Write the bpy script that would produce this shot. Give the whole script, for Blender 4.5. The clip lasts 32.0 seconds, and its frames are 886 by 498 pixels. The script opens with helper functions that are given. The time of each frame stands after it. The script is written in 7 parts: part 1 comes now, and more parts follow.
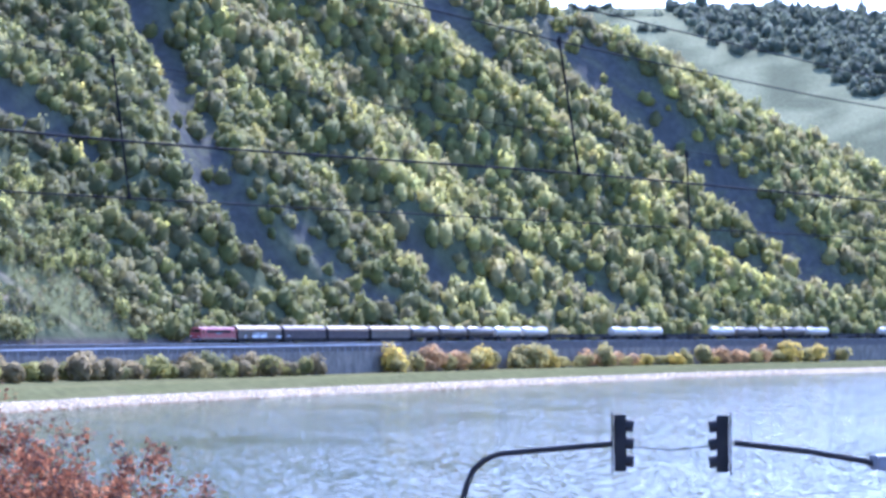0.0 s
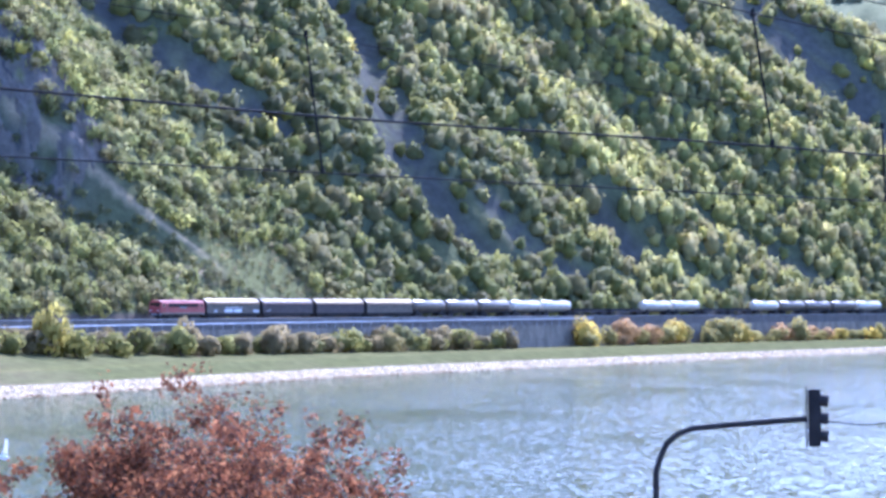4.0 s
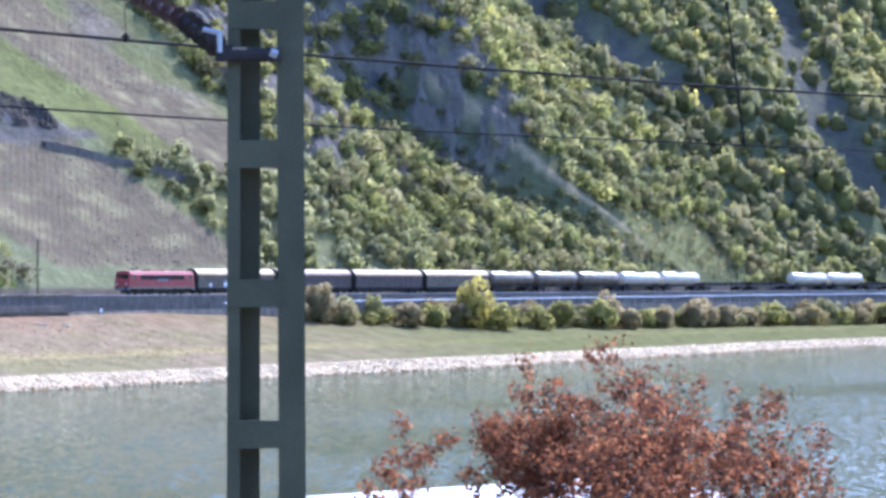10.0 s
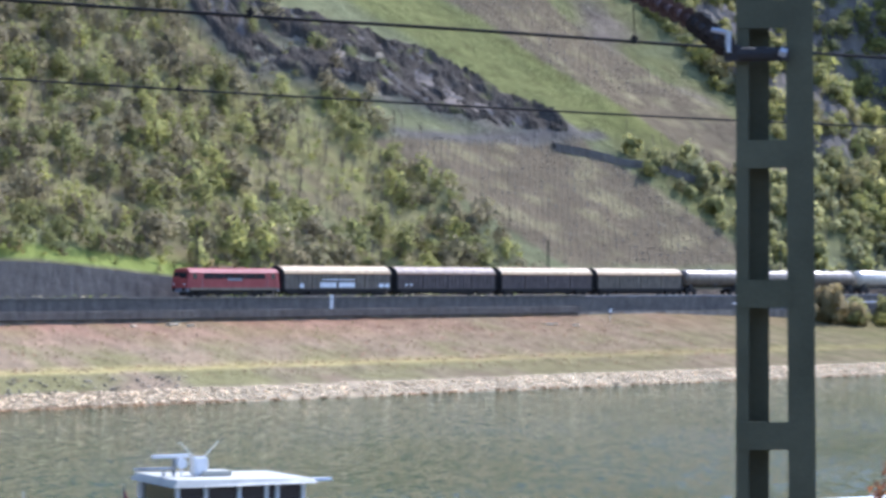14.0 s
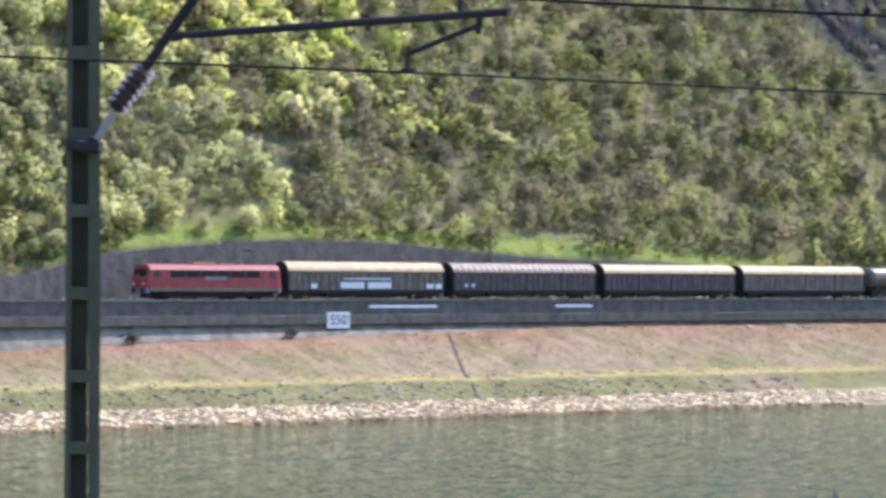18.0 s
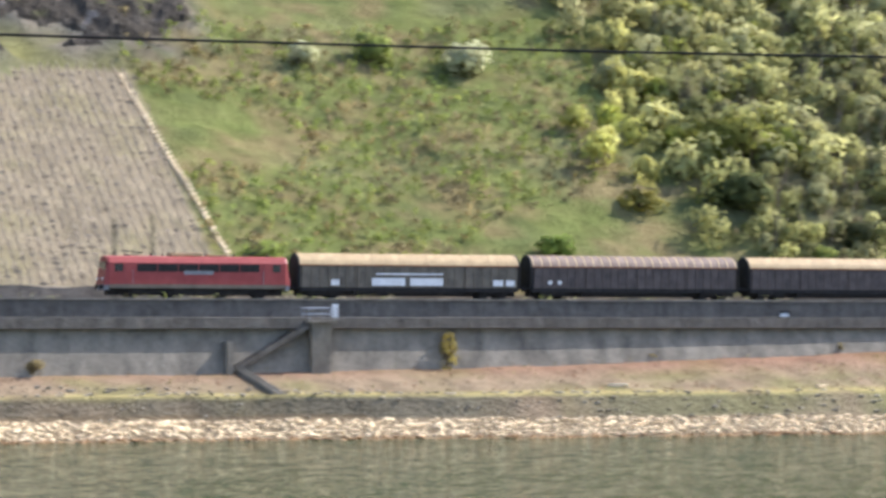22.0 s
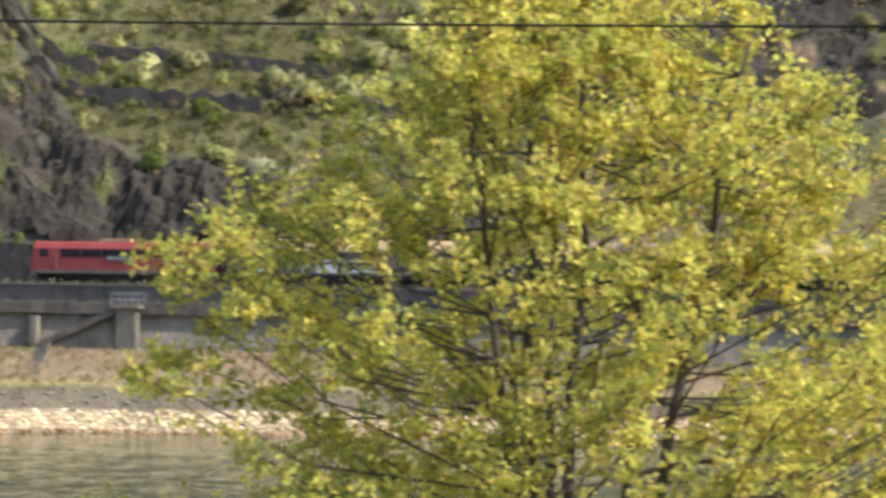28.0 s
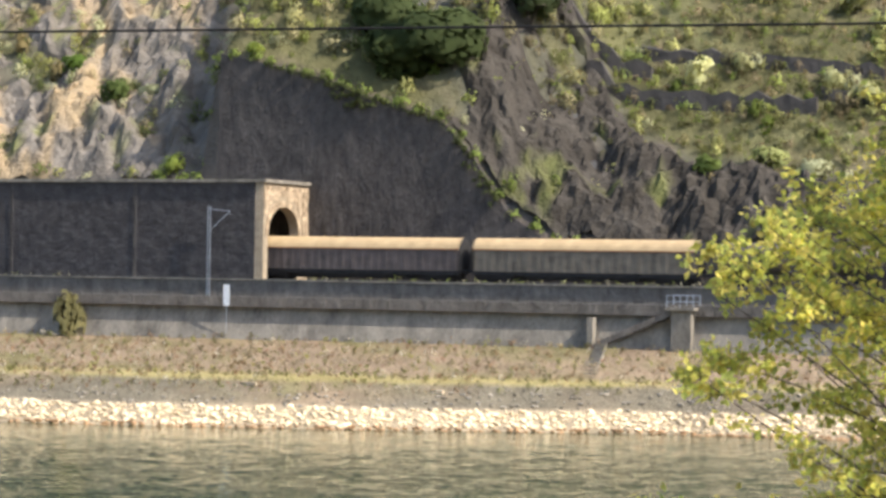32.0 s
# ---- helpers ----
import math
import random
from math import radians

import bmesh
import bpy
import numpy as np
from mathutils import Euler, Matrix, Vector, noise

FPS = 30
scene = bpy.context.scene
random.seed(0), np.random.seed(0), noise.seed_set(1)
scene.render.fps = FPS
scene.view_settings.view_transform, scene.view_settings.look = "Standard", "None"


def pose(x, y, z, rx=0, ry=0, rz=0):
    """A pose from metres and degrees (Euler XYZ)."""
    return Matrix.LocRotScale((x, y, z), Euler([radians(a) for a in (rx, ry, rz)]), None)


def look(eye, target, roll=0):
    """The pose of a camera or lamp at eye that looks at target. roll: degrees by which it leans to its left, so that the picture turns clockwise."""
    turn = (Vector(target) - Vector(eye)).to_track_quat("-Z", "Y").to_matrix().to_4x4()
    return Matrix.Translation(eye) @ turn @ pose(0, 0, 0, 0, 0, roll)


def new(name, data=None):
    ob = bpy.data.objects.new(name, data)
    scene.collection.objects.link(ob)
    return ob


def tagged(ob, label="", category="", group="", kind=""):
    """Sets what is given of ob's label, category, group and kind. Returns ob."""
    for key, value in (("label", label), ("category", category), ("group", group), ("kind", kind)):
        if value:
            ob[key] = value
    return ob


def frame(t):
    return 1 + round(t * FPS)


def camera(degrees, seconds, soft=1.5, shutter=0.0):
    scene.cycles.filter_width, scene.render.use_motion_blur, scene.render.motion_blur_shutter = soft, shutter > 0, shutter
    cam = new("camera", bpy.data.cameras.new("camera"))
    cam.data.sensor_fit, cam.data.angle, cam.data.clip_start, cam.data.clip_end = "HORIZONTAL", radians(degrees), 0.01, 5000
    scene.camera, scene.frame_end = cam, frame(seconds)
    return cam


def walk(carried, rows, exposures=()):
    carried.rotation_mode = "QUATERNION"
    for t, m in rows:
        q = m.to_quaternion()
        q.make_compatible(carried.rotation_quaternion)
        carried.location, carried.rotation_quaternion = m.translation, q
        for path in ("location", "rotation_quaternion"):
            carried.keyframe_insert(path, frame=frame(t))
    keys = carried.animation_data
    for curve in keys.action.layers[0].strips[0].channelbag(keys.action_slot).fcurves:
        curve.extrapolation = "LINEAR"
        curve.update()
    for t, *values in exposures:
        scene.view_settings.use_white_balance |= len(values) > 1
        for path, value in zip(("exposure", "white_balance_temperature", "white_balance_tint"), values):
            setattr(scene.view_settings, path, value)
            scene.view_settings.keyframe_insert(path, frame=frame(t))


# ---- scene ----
EYE = (0.0, 0.0, 13.0)  # the tripod stands 13 m above the river


def aim(yaw, pitch, roll):
    """Yaw clockwise from +y, pitch up, roll as in look()."""
    return pose(*EYE, 90 + pitch, 0, -yaw) @ pose(0, 0, 0, 0, 0, roll)


cam = camera(19.79, 32.0, soft=3.2, shutter=0.5)
PAN = [
    (0.0, 106.497, 1.976, -0.241),
    (0.5, 106.089, 1.809, -0.239),
    (1.0, 105.612, 1.673, -0.236),
    (1.5, 105.219, 1.573, -0.234),
    (2.0, 104.574, 1.519, -0.23),
    (2.5, 103.977, 1.487, -0.227),
    (3.0, 103.412, 1.435, -0.224),
    (3.5, 102.8, 1.434, -0.22),
    (5.5, 100.275, 1.248, -0.204),
    (6.0, 99.684, 1.25, -0.2),
    (6.5, 98.935, 1.233, -0.195),
    (7.0, 97.874, 1.154, -0.188),
    (7.5, 97.033, 1.056, -0.182),
    (8.0, 96.108, 0.94, -0.175),
    (8.5, 95.266, 0.865, -0.169),
    (9.0, 94.514, 0.833, -0.164),
    (9.5, 93.696, 0.823, -0.157),
    (10.0, 92.677, 0.827, -0.15),
    (10.5, 91.743, 0.842, -0.142),
    (11.0, 90.452, 0.844, -0.132),
    (11.5, 89.028, 0.847, -0.12),
    (12.0, 87.333, 0.847, -0.105),
    (12.5, 85.85, 0.837, -0.092),
    (13.0, 84.267, 0.845, -0.078),
    (13.5, 82.956, 0.847, -0.066),
    (14.0, 81.237, 0.858, -0.05),
    (14.5, 79.714, 0.855, -0.035),
    (16.5, 73.259, 0.841, 0.03),
    (17.0, 71.681, 0.85, 0.047),
    (17.5, 69.843, 0.872, 0.066),
    (18.0, 67.41, 0.882, 0.093),
    (18.5, 65.557, 0.86, 0.114),
    (19.0, 63.246, 0.882, 0.14),
    (19.5, 60.864, 0.878, 0.167),
    (20.0, 57.386, 0.858, 0.208),
    (20.5, 55.351, 0.87, 0.232),
    (21.0, 52.76, 0.863, 0.263),
    (21.5, 50.433, 0.853, 0.291),
    (22.0, 47.606, 0.821, 0.326),
    (22.5, 44.752, 0.829, 0.36),
    (23.0, 41.846, 0.803, 0.396),
    (23.5, 39.182, 0.83, 0.428),
    (24.0, 35.738, 0.773, 0.47),
    (24.5, 32.787, 0.776, 0.506),
    (25.0, 29.212, 0.746, 0.549),
    (25.5, 26.406, 0.684, 0.582),
    (26.0, 22.781, 0.67, 0.624),
    (26.5, 20.217, 0.626, 0.653),
    (28.5, 9.456, 0.558, 0.77),
    (29.0, 6.287, 0.543, 0.801),
    (29.5, 3.168, 0.46, 0.832),
    (30.0, 0.579, 0.411, 0.856),
    (30.5, -0.005, 0.439, 0.861),
    (32.0, -0.0, 0.439, 0.861)]
EXPOSURES = [(0, 1.7, 4330, 29), (6, 1.73, 4410, 27), (10, 1.6, 4630, 23), (15, 1.08, 5030, 17), (20, 1.18, 5300, 16), (25, 0.68, 5880, 11), (29, 0.7, 5950, 12), (32, 0.92, 5900, 12)]
walk(cam, [(t, aim(y, p, r)) for t, y, p, r in PAN], EXPOSURES)

# ---- world and sun ----
SUN_AZ, SUN_EL = radians(119), radians(44)
world = bpy.data.worlds.new("sky")
scene.world = world
world.use_nodes = True
_n = world.node_tree.nodes
_sky = _n.new("ShaderNodeTexSky")
_sky.sky_type, _sky.sun_disc = "NISHITA", False
_sky.sun_elevation, _sky.sun_rotation = SUN_EL, SUN_AZ
_sky.air_density, _sky.dust_density, _sky.ozone_density = 1.0, 2.0, 0.7
world.node_tree.links.new(_sky.outputs[0], _n["Background"].inputs[0])
_n["Background"].inputs[1].default_value = 0.15
SUN_DIR = Vector((math.sin(SUN_AZ) * math.cos(SUN_EL), math.cos(SUN_AZ) * math.cos(SUN_EL), math.sin(SUN_EL)))
sun = new("sun", bpy.data.lights.new("sun", "SUN"))
sun.data.energy, sun.data.angle, sun.data.color = 4.0, radians(0.53), (1.0, 0.9, 0.75)
sun.matrix_world = look(SUN_DIR * 900, (0, 0, 0))


# ---- materials ----
def material(name, dark, light, scale=2.0, rough=0.8, metal=0.0, bump=0.15, fine=14.0, attr=None, random_amount=0.0, translucent=0.0, spec=0.3, streak=1.0):
    """A surface with two scales of noise between two colours; attr: a colour attribute that multiplies it."""
    m = bpy.data.materials.new(name)
    m.use_nodes = True
    t = m.node_tree
    b = t.nodes["Principled BSDF"]
    geo = t.nodes.new("ShaderNodeTexCoord")

    def noise_node(s, detail):
        n = t.nodes.new("ShaderNodeTexNoise")
        n.inputs["Scale"].default_value, n.inputs["Detail"].default_value, n.inputs["Roughness"].default_value = s, detail, 0.6
        mp = t.nodes.new("ShaderNodeMapping")
        mp.inputs["Scale"].default_value = (1, 1, streak)
        t.links.new(geo.outputs["Object"], mp.inputs[0])
        t.links.new(mp.outputs[0], n.inputs["Vector"])
        return n
    big, small = noise_node(scale, 5), noise_node(scale * fine, 3)
    add = t.nodes.new("ShaderNodeMath")
    add.operation = "MULTIPLY_ADD"
    add.inputs[1].default_value = 0.4
    t.links.new(small.outputs["Fac"], add.inputs[0])
    t.links.new(big.outputs["Fac"], add.inputs[2])
    ramp = t.nodes.new("ShaderNodeValToRGB")
    ramp.color_ramp.elements[0].position, ramp.color_ramp.elements[1].position = 0.45, 0.95
    ramp.color_ramp.elements[0].color, ramp.color_ramp.elements[1].color = (*dark, 1), (*light, 1)
    t.links.new(add.outputs[0], ramp.inputs[0])
    colour = ramp.outputs[0]

    def multiply(a, other):
        mix = t.nodes.new("ShaderNodeMix")
        mix.data_type, mix.blend_type = "RGBA", "MULTIPLY"
        mix.inputs[0].default_value = 1.0
        t.links.new(a, mix.inputs[6])
        t.links.new(other, mix.inputs[7])
        return mix.outputs[2]
    if attr:
        a = t.nodes.new("ShaderNodeAttribute")
        a.attribute_name = attr
        colour = multiply(colour, a.outputs["Color"])
    if random_amount:
        info = t.nodes.new("ShaderNodeObjectInfo")
        rng = t.nodes.new("ShaderNodeMapRange")
        rng.inputs["To Min"].default_value, rng.inputs["To Max"].default_value = 1 - random_amount, 1 + random_amount
        t.links.new(info.outputs["Random"], rng.inputs["Value"])
        colour = multiply(colour, rng.outputs[0])
    t.links.new(colour, b.inputs["Base Color"])
    b.inputs["Roughness"].default_value, b.inputs["Metallic"].default_value = rough, metal
    b.inputs["Specular IOR Level"].default_value = spec
    if bump:
        bp = t.nodes.new("ShaderNodeBump")
        bp.inputs["Strength"].default_value = bump
        bp.inputs["Distance"].default_value = 0.6 / scale
        t.links.new(add.outputs[0], bp.inputs["Height"])
        t.links.new(bp.outputs[0], b.inputs["Normal"])
    if translucent:
        tr = t.nodes.new("ShaderNodeBsdfTranslucent")
        t.links.new(colour, tr.inputs["Color"])
        mx = t.nodes.new("ShaderNodeMixShader")
        mx.inputs[0].default_value = translucent
        t.links.new(b.outputs[0], mx.inputs[1])
        t.links.new(tr.outputs[0], mx.inputs[2])
        t.links.new(mx.outputs[0], t.nodes["Material Output"].inputs[0])
    return m


M_ground = material("bank_ground", (0.72, 0.70, 0.66), (1.25, 1.22, 1.15), 0.35, 0.95, bump=0.5, fine=9, attr="tint", spec=0.0)
M_leaf = material("leaves", (0.75, 0.75, 0.7), (1.25, 1.2, 1.1), 0.6, 0.75, bump=0.0, attr="tint", translucent=0.58, spec=0.08)
M_bark = material("bark", (0.05, 0.04, 0.03), (0.13, 0.1, 0.075), 6, 0.9, bump=0.4)
M_wall = material("quarry_stone_wall", (0.088, 0.076, 0.062), (0.205, 0.178, 0.145), 0.9, 0.95, bump=0.5, fine=7, streak=0.5)
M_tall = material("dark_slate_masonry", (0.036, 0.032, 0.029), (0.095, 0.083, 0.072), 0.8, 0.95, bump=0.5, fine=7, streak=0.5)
M_concrete = material("weathered_concrete", (0.1, 0.088, 0.07), (0.32, 0.28, 0.215), 0.55, 0.9, bump=0.2, fine=9, streak=0.45)
M_asphalt = material("asphalt", (0.04, 0.04, 0.042), (0.07, 0.07, 0.07), 3, 0.9)
M_ballast = material("ballast", (0.07, 0.06, 0.052), (0.2, 0.175, 0.15), 5, 0.95, bump=0.6)
M_steel = material("galvanised_steel", (0.3, 0.31, 0.32), (0.5, 0.51, 0.52), 2, 0.45, 0.7, bump=0.05)
M_mast = material("green_grey_mast_paint", (0.056, 0.056, 0.027), (0.095, 0.094, 0.05), 3, 0.65, bump=0.08, fine=20)
M_wire = material("dark_sooty_wire", (0.012, 0.012, 0.012), (0.028, 0.026, 0.024), 10, 0.9, 0.0, bump=0, spec=0.05)
M_red = material("faded_red_paint", (0.24, 0.04, 0.036), (0.36, 0.08, 0.068), 0.7, 0.45, bump=0.03)
M_black = material("black_underframe", (0.012, 0.012, 0.012), (0.04, 0.036, 0.032), 2, 0.8)
M_glass = material("dark_window_glass", (0.01, 0.012, 0.014), (0.02, 0.024, 0.026), 2, 0.12, bump=0, spec=0.6)
M_grey = material("grey_paint", (0.16, 0.165, 0.17), (0.27, 0.275, 0.28), 1.2, 0.6, bump=0.03)
M_tan = material("dusty_tan_roof", (0.34, 0.24, 0.12), (0.55, 0.4, 0.215), 1.0, 0.6, bump=0.05, spec=0.25)
M_rust = material("rusty_edge", (0.16, 0.06, 0.03), (0.3, 0.12, 0.06), 3, 0.9)
M_brown = material("brown_grimy_panel", (0.06, 0.05, 0.045), (0.16, 0.125, 0.105), 0.8, 0.8, bump=0.05)
M_brownroof = material("dull_brown_roof", (0.15, 0.105, 0.08), (0.3, 0.22, 0.165), 1.0, 0.6, bump=0.05, spec=0.25)
M_greyside = material("grimy_cream_panel", (0.08, 0.068, 0.05), (0.24, 0.2, 0.145), 0.8, 0.75, bump=0.05)
M_white = material("white_paint", (0.62, 0.62, 0.6), (0.82, 0.82, 0.8), 1.5, 0.5, bump=0.02)
M_tank = material("pale_grey_tank_shell", (0.36, 0.31, 0.23), (0.66, 0.58, 0.44), 0.7, 0.28, 0.0, bump=0.02, spec=0.7)
M_darktank = material("grimy_tank_shell", (0.11, 0.088, 0.062), (0.22, 0.18, 0.13), 0.7, 0.4, 0.2, bump=0.02)
M_ceramic = material("brown_ceramic", (0.05, 0.03, 0.025), (0.12, 0.075, 0.06), 9, 0.15, bump=0)
M_rock = material("slate_rock", (0.04, 0.04, 0.042), (0.17, 0.15, 0.13), 0.3, 0.9, bump=0.9, fine=6)
M_stone = material("pale_riprap_stone", (0.46, 0.37, 0.245), (0.84, 0.69, 0.46), 0.8, 0.9, bump=0.4, random_amount=0.25)


def water_material():
    """Murky water whose ripples tilt the surface at four sizes, stronger inside gusts."""
    m = bpy.data.materials.new("river_water")
    m.use_nodes = True
    t = m.node_tree
    b = t.nodes["Principled BSDF"]
    b.inputs["Roughness"].default_value = 0.09
    b.inputs["IOR"].default_value = 1.33
    b.inputs["Specular IOR Level"].default_value = 0.22
    geo = t.nodes.new("ShaderNodeTexCoord")

    def noise_node(scale, stretch, detail):
        mp = t.nodes.new("ShaderNodeMapping")
        mp.inputs["Rotation"].default_value = (0, 0, radians(35))
        mp.inputs["Scale"].default_value = (scale, scale * stretch, scale)
        n = t.nodes.new("ShaderNodeTexNoise")
        n.inputs["Scale"].default_value, n.inputs["Detail"].default_value = 1.0, detail
        t.links.new(geo.outputs["Object"], mp.inputs[0])
        t.links.new(mp.outputs[0], n.inputs["Vector"])
        return n

    def vec(op, a, c):
        n = t.nodes.new("ShaderNodeVectorMath")
        n.operation = op
        t.links.new(a, n.inputs[0])
        if isinstance(c, tuple):
            n.inputs[1].default_value = c
        else:
            t.links.new(c, n.inputs[1])
        return n.outputs[0]
    tilt = None
    for scale, stretch, k in ((0.1, 1.8, 0.14), (0.5, 1.6, 0.64), (1.5, 1.4, 0.85), (4.5, 1.1, 0.95)):
        n = noise_node(scale, stretch, 2)
        v = vec("MULTIPLY", vec("SUBTRACT", n.outputs["Color"], (0.5, 0.5, 0.5)), (k, k, 0.0))
        tilt = v if tilt is None else vec("ADD", tilt, v)
    gust = t.nodes.new("ShaderNodeMapRange")
    gust.inputs["From Min"].default_value, gust.inputs["From Max"].default_value = 0.35, 0.65
    gust.inputs["To Min"].default_value, gust.inputs["To Max"].default_value = 0.55, 1.15
    t.links.new(noise_node(0.022, 2.2, 3).outputs["Fac"], gust.inputs["Value"])
    tilt = vec("MULTIPLY", tilt, gust.outputs[0])
    # calmer water in the lee downstream
    split = t.nodes.new("ShaderNodeSeparateXYZ")
    t.links.new(geo.outputs["Object"], split.inputs[0])
    lee = t.nodes.new("ShaderNodeMapRange")
    lee.inputs["From Min"].default_value, lee.inputs["From Max"].default_value = -20, 170
    lee.inputs["To Min"].default_value, lee.inputs["To Max"].default_value = 0.2, 1.1
    t.links.new(split.outputs[0], lee.inputs["Value"])
    tilt = vec("MULTIPLY", tilt, lee.outputs[0])
    t.links.new(vec("NORMALIZE", vec("ADD", tilt, (0, 0, 1)), (0, 0, 0)), b.inputs["Normal"])
    tone = t.nodes.new("ShaderNodeMix")
    tone.data_type = "RGBA"
    tone.inputs[6].default_value, tone.inputs[7].default_value = (0.032, 0.049, 0.023, 1), (0.052, 0.072, 0.034, 1)
    t.links.new(noise_node(0.3, 1.8, 4).outputs["Fac"], tone.inputs[0])
    t.links.new(tone.outputs[2], b.inputs["Base Color"])
    return m


M_water = water_material()


# ---- mesh helpers ----
def mesh_object(name, verts, faces, mat, parent=None, tint=None, smooth=False):
    me = bpy.data.meshes.new(name)
    me.from_pydata([tuple(v) for v in verts], [], [tuple(int(i) for i in q) for q in faces])
    me.materials.append(mat)
    if tint is not None:
        a = me.attributes.new("tint", "FLOAT_COLOR", "POINT")
        a.data.foreach_set("color", np.asarray(tint, dtype=np.float32).ravel())
    if smooth:
        me.shade_smooth()
    ob = new(name, me)
    if parent is not None:
        ob.parent = parent
    return ob


def big_mesh(name, verts, tris, mat, tint):
    """A large triangle or quad mesh from arrays."""
    me = bpy.data.meshes.new(name)
    k = tris.shape[1]
    me.vertices.add(len(verts))
    me.vertices.foreach_set("co", verts.astype(np.float32).ravel())
    me.loops.add(len(tris) * k)
    me.loops.foreach_set("vertex_index", tris.astype(np.int32).ravel())
    me.polygons.add(len(tris))
    me.polygons.foreach_set("loop_start", np.arange(0, len(tris) * k, k, dtype=np.int32))
    me.update(calc_edges=True)
    me.shade_flat()
    me.materials.append(mat)
    a = me.attributes.new("tint", "FLOAT_COLOR", "POINT")
    a.data.foreach_set("color", tint.astype(np.float32).ravel())
    return new(name, me)


def part(name, bm, mat, parent=None, label=""):
    me = bpy.data.meshes.new(name)
    bm.to_mesh(me)
    bm.free()
    me.materials.append(mat)
    ob = new(name, me)
    if parent is not None:
        ob.parent = parent
    if label:
        ob["label"] = label
    return ob


def thing(name, m, label, category, group="", kind=""):
    ob = new(name)
    ob.matrix_basis = m
    return tagged(ob, label, category, group, kind)


def box(bm, x0, x1, y0, y1, z0, z1, bevel=0.0):
    vs = [bm.verts.new(c) for c in ((x0, y0, z0), (x1, y0, z0), (x1, y1, z0), (x0, y1, z0), (x0, y0, z1), (x1, y0, z1), (x1, y1, z1), (x0, y1, z1))]
    fs = [bm.faces.new([vs[i] for i in q]) for q in ((3, 2, 1, 0), (4, 5, 6, 7), (0, 1, 5, 4), (1, 2, 6, 5), (2, 3, 7, 6), (3, 0, 4, 7))]
    if bevel:
        bmesh.ops.bevel(bm, geom=list({e for f in fs for e in f.edges}), offset=bevel, segments=2, affect="EDGES")
    return bm


def boxes(*items, bevel=0.0):
    bm = bmesh.new()
    for i in items:
        box(bm, *i, bevel=bevel)
    return bm


def tube(bm, a, b, r0, r1=None, n=8, caps=True):
    """A tapered round bar from a to b."""
    a, b = Vector(a), Vector(b)
    r1 = r0 if r1 is None else r1
    q = (b - a).to_track_quat("Z", "Y")
    rings = []
    for p, r in ((a, r0), (b, r1)):
        rings.append([bm.verts.new(p + q @ Vector((r * math.cos(2 * math.pi * i / n), r * math.sin(2 * math.pi * i / n), 0))) for i in range(n)])
    for i in range(n):
        bm.faces.new((rings[0][i], rings[0][(i + 1) % n], rings[1][(i + 1) % n], rings[1][i]))
    if caps:
        bm.faces.new(rings[0][::-1])
        bm.faces.new(rings[1])
    return bm


def extrude_profile(bm, profile, x0, x1):
    """A closed (y, z) outline drawn out along x."""
    a = [bm.verts.new((x0, y, z)) for y, z in profile]
    b = [bm.verts.new((x1, y, z)) for y, z in profile]
    n = len(profile)
    for i in range(n):
        bm.faces.new((a[i], a[(i + 1) % n], b[(i + 1) % n], b[i]))
    bm.faces.new(a[::-1])
    bm.faces.new(b)
    bmesh.ops.recalc_face_normals(bm, faces=bm.faces)
    return bm


# ---- plan: the far railway line, an arc along the river ----
_S = np.arange(-400.0, 1500.0, 2.0)
_H = -0.38456 - 0.000356957 * _S - 3.29627e-07 * _S ** 2 / 2
_X = np.concatenate([[0], np.cumsum((np.cos(_H)[1:] + np.cos(_H)[:-1]))])
_Y = np.concatenate([[0], np.cumsum((np.sin(_H)[1:] + np.sin(_H)[:-1]))])
_X -= np.interp(0, _S, _X)
_Y += 241.65 - np.interp(0, _S, _Y)


def plan(s, w):
    """Metres along the line and metres from it towards the near bank, to x and y."""
    h = np.interp(s, _S, _H)
    return np.interp(s, _S, _X) + np.sin(h) * w, np.interp(s, _S, _Y) - np.cos(h) * w


def at(s, w, z, turn=0.0):
    """A pose on the far bank: its x axis runs along the line, towards higher s, its y axis away from the river."""
    x, y = plan(s, w)
    return pose(float(x), float(y), z, 0, 0, math.degrees(float(np.interp(s, _S, _H))) + turn)


RAIL = 11.65
WATER_W = ((-400, 60), (-60, 50), (-15, 45), (7, 39), (30, 29), (80, 22), (118, 19), (164, 21), (198, 25), (254, 30), (310, 33), (380, 41), (494, 49), (600, 44), (743, 47), (950, 38), (1500, 40))
BASE_Z = ((-400, 6.3), (-15, 6.3), (30, 6.6), (120, 5.7), (165, 5.7), (200, 6.1), (254, 8.1), (310, 9.0), (450, 9.0), (520, 7.0), (600, 4.6), (700, 3.6), (1500, 3.6))


def table(s, rows):
    return np.interp(s, [r[0] for r in rows], [r[1] for r in rows])


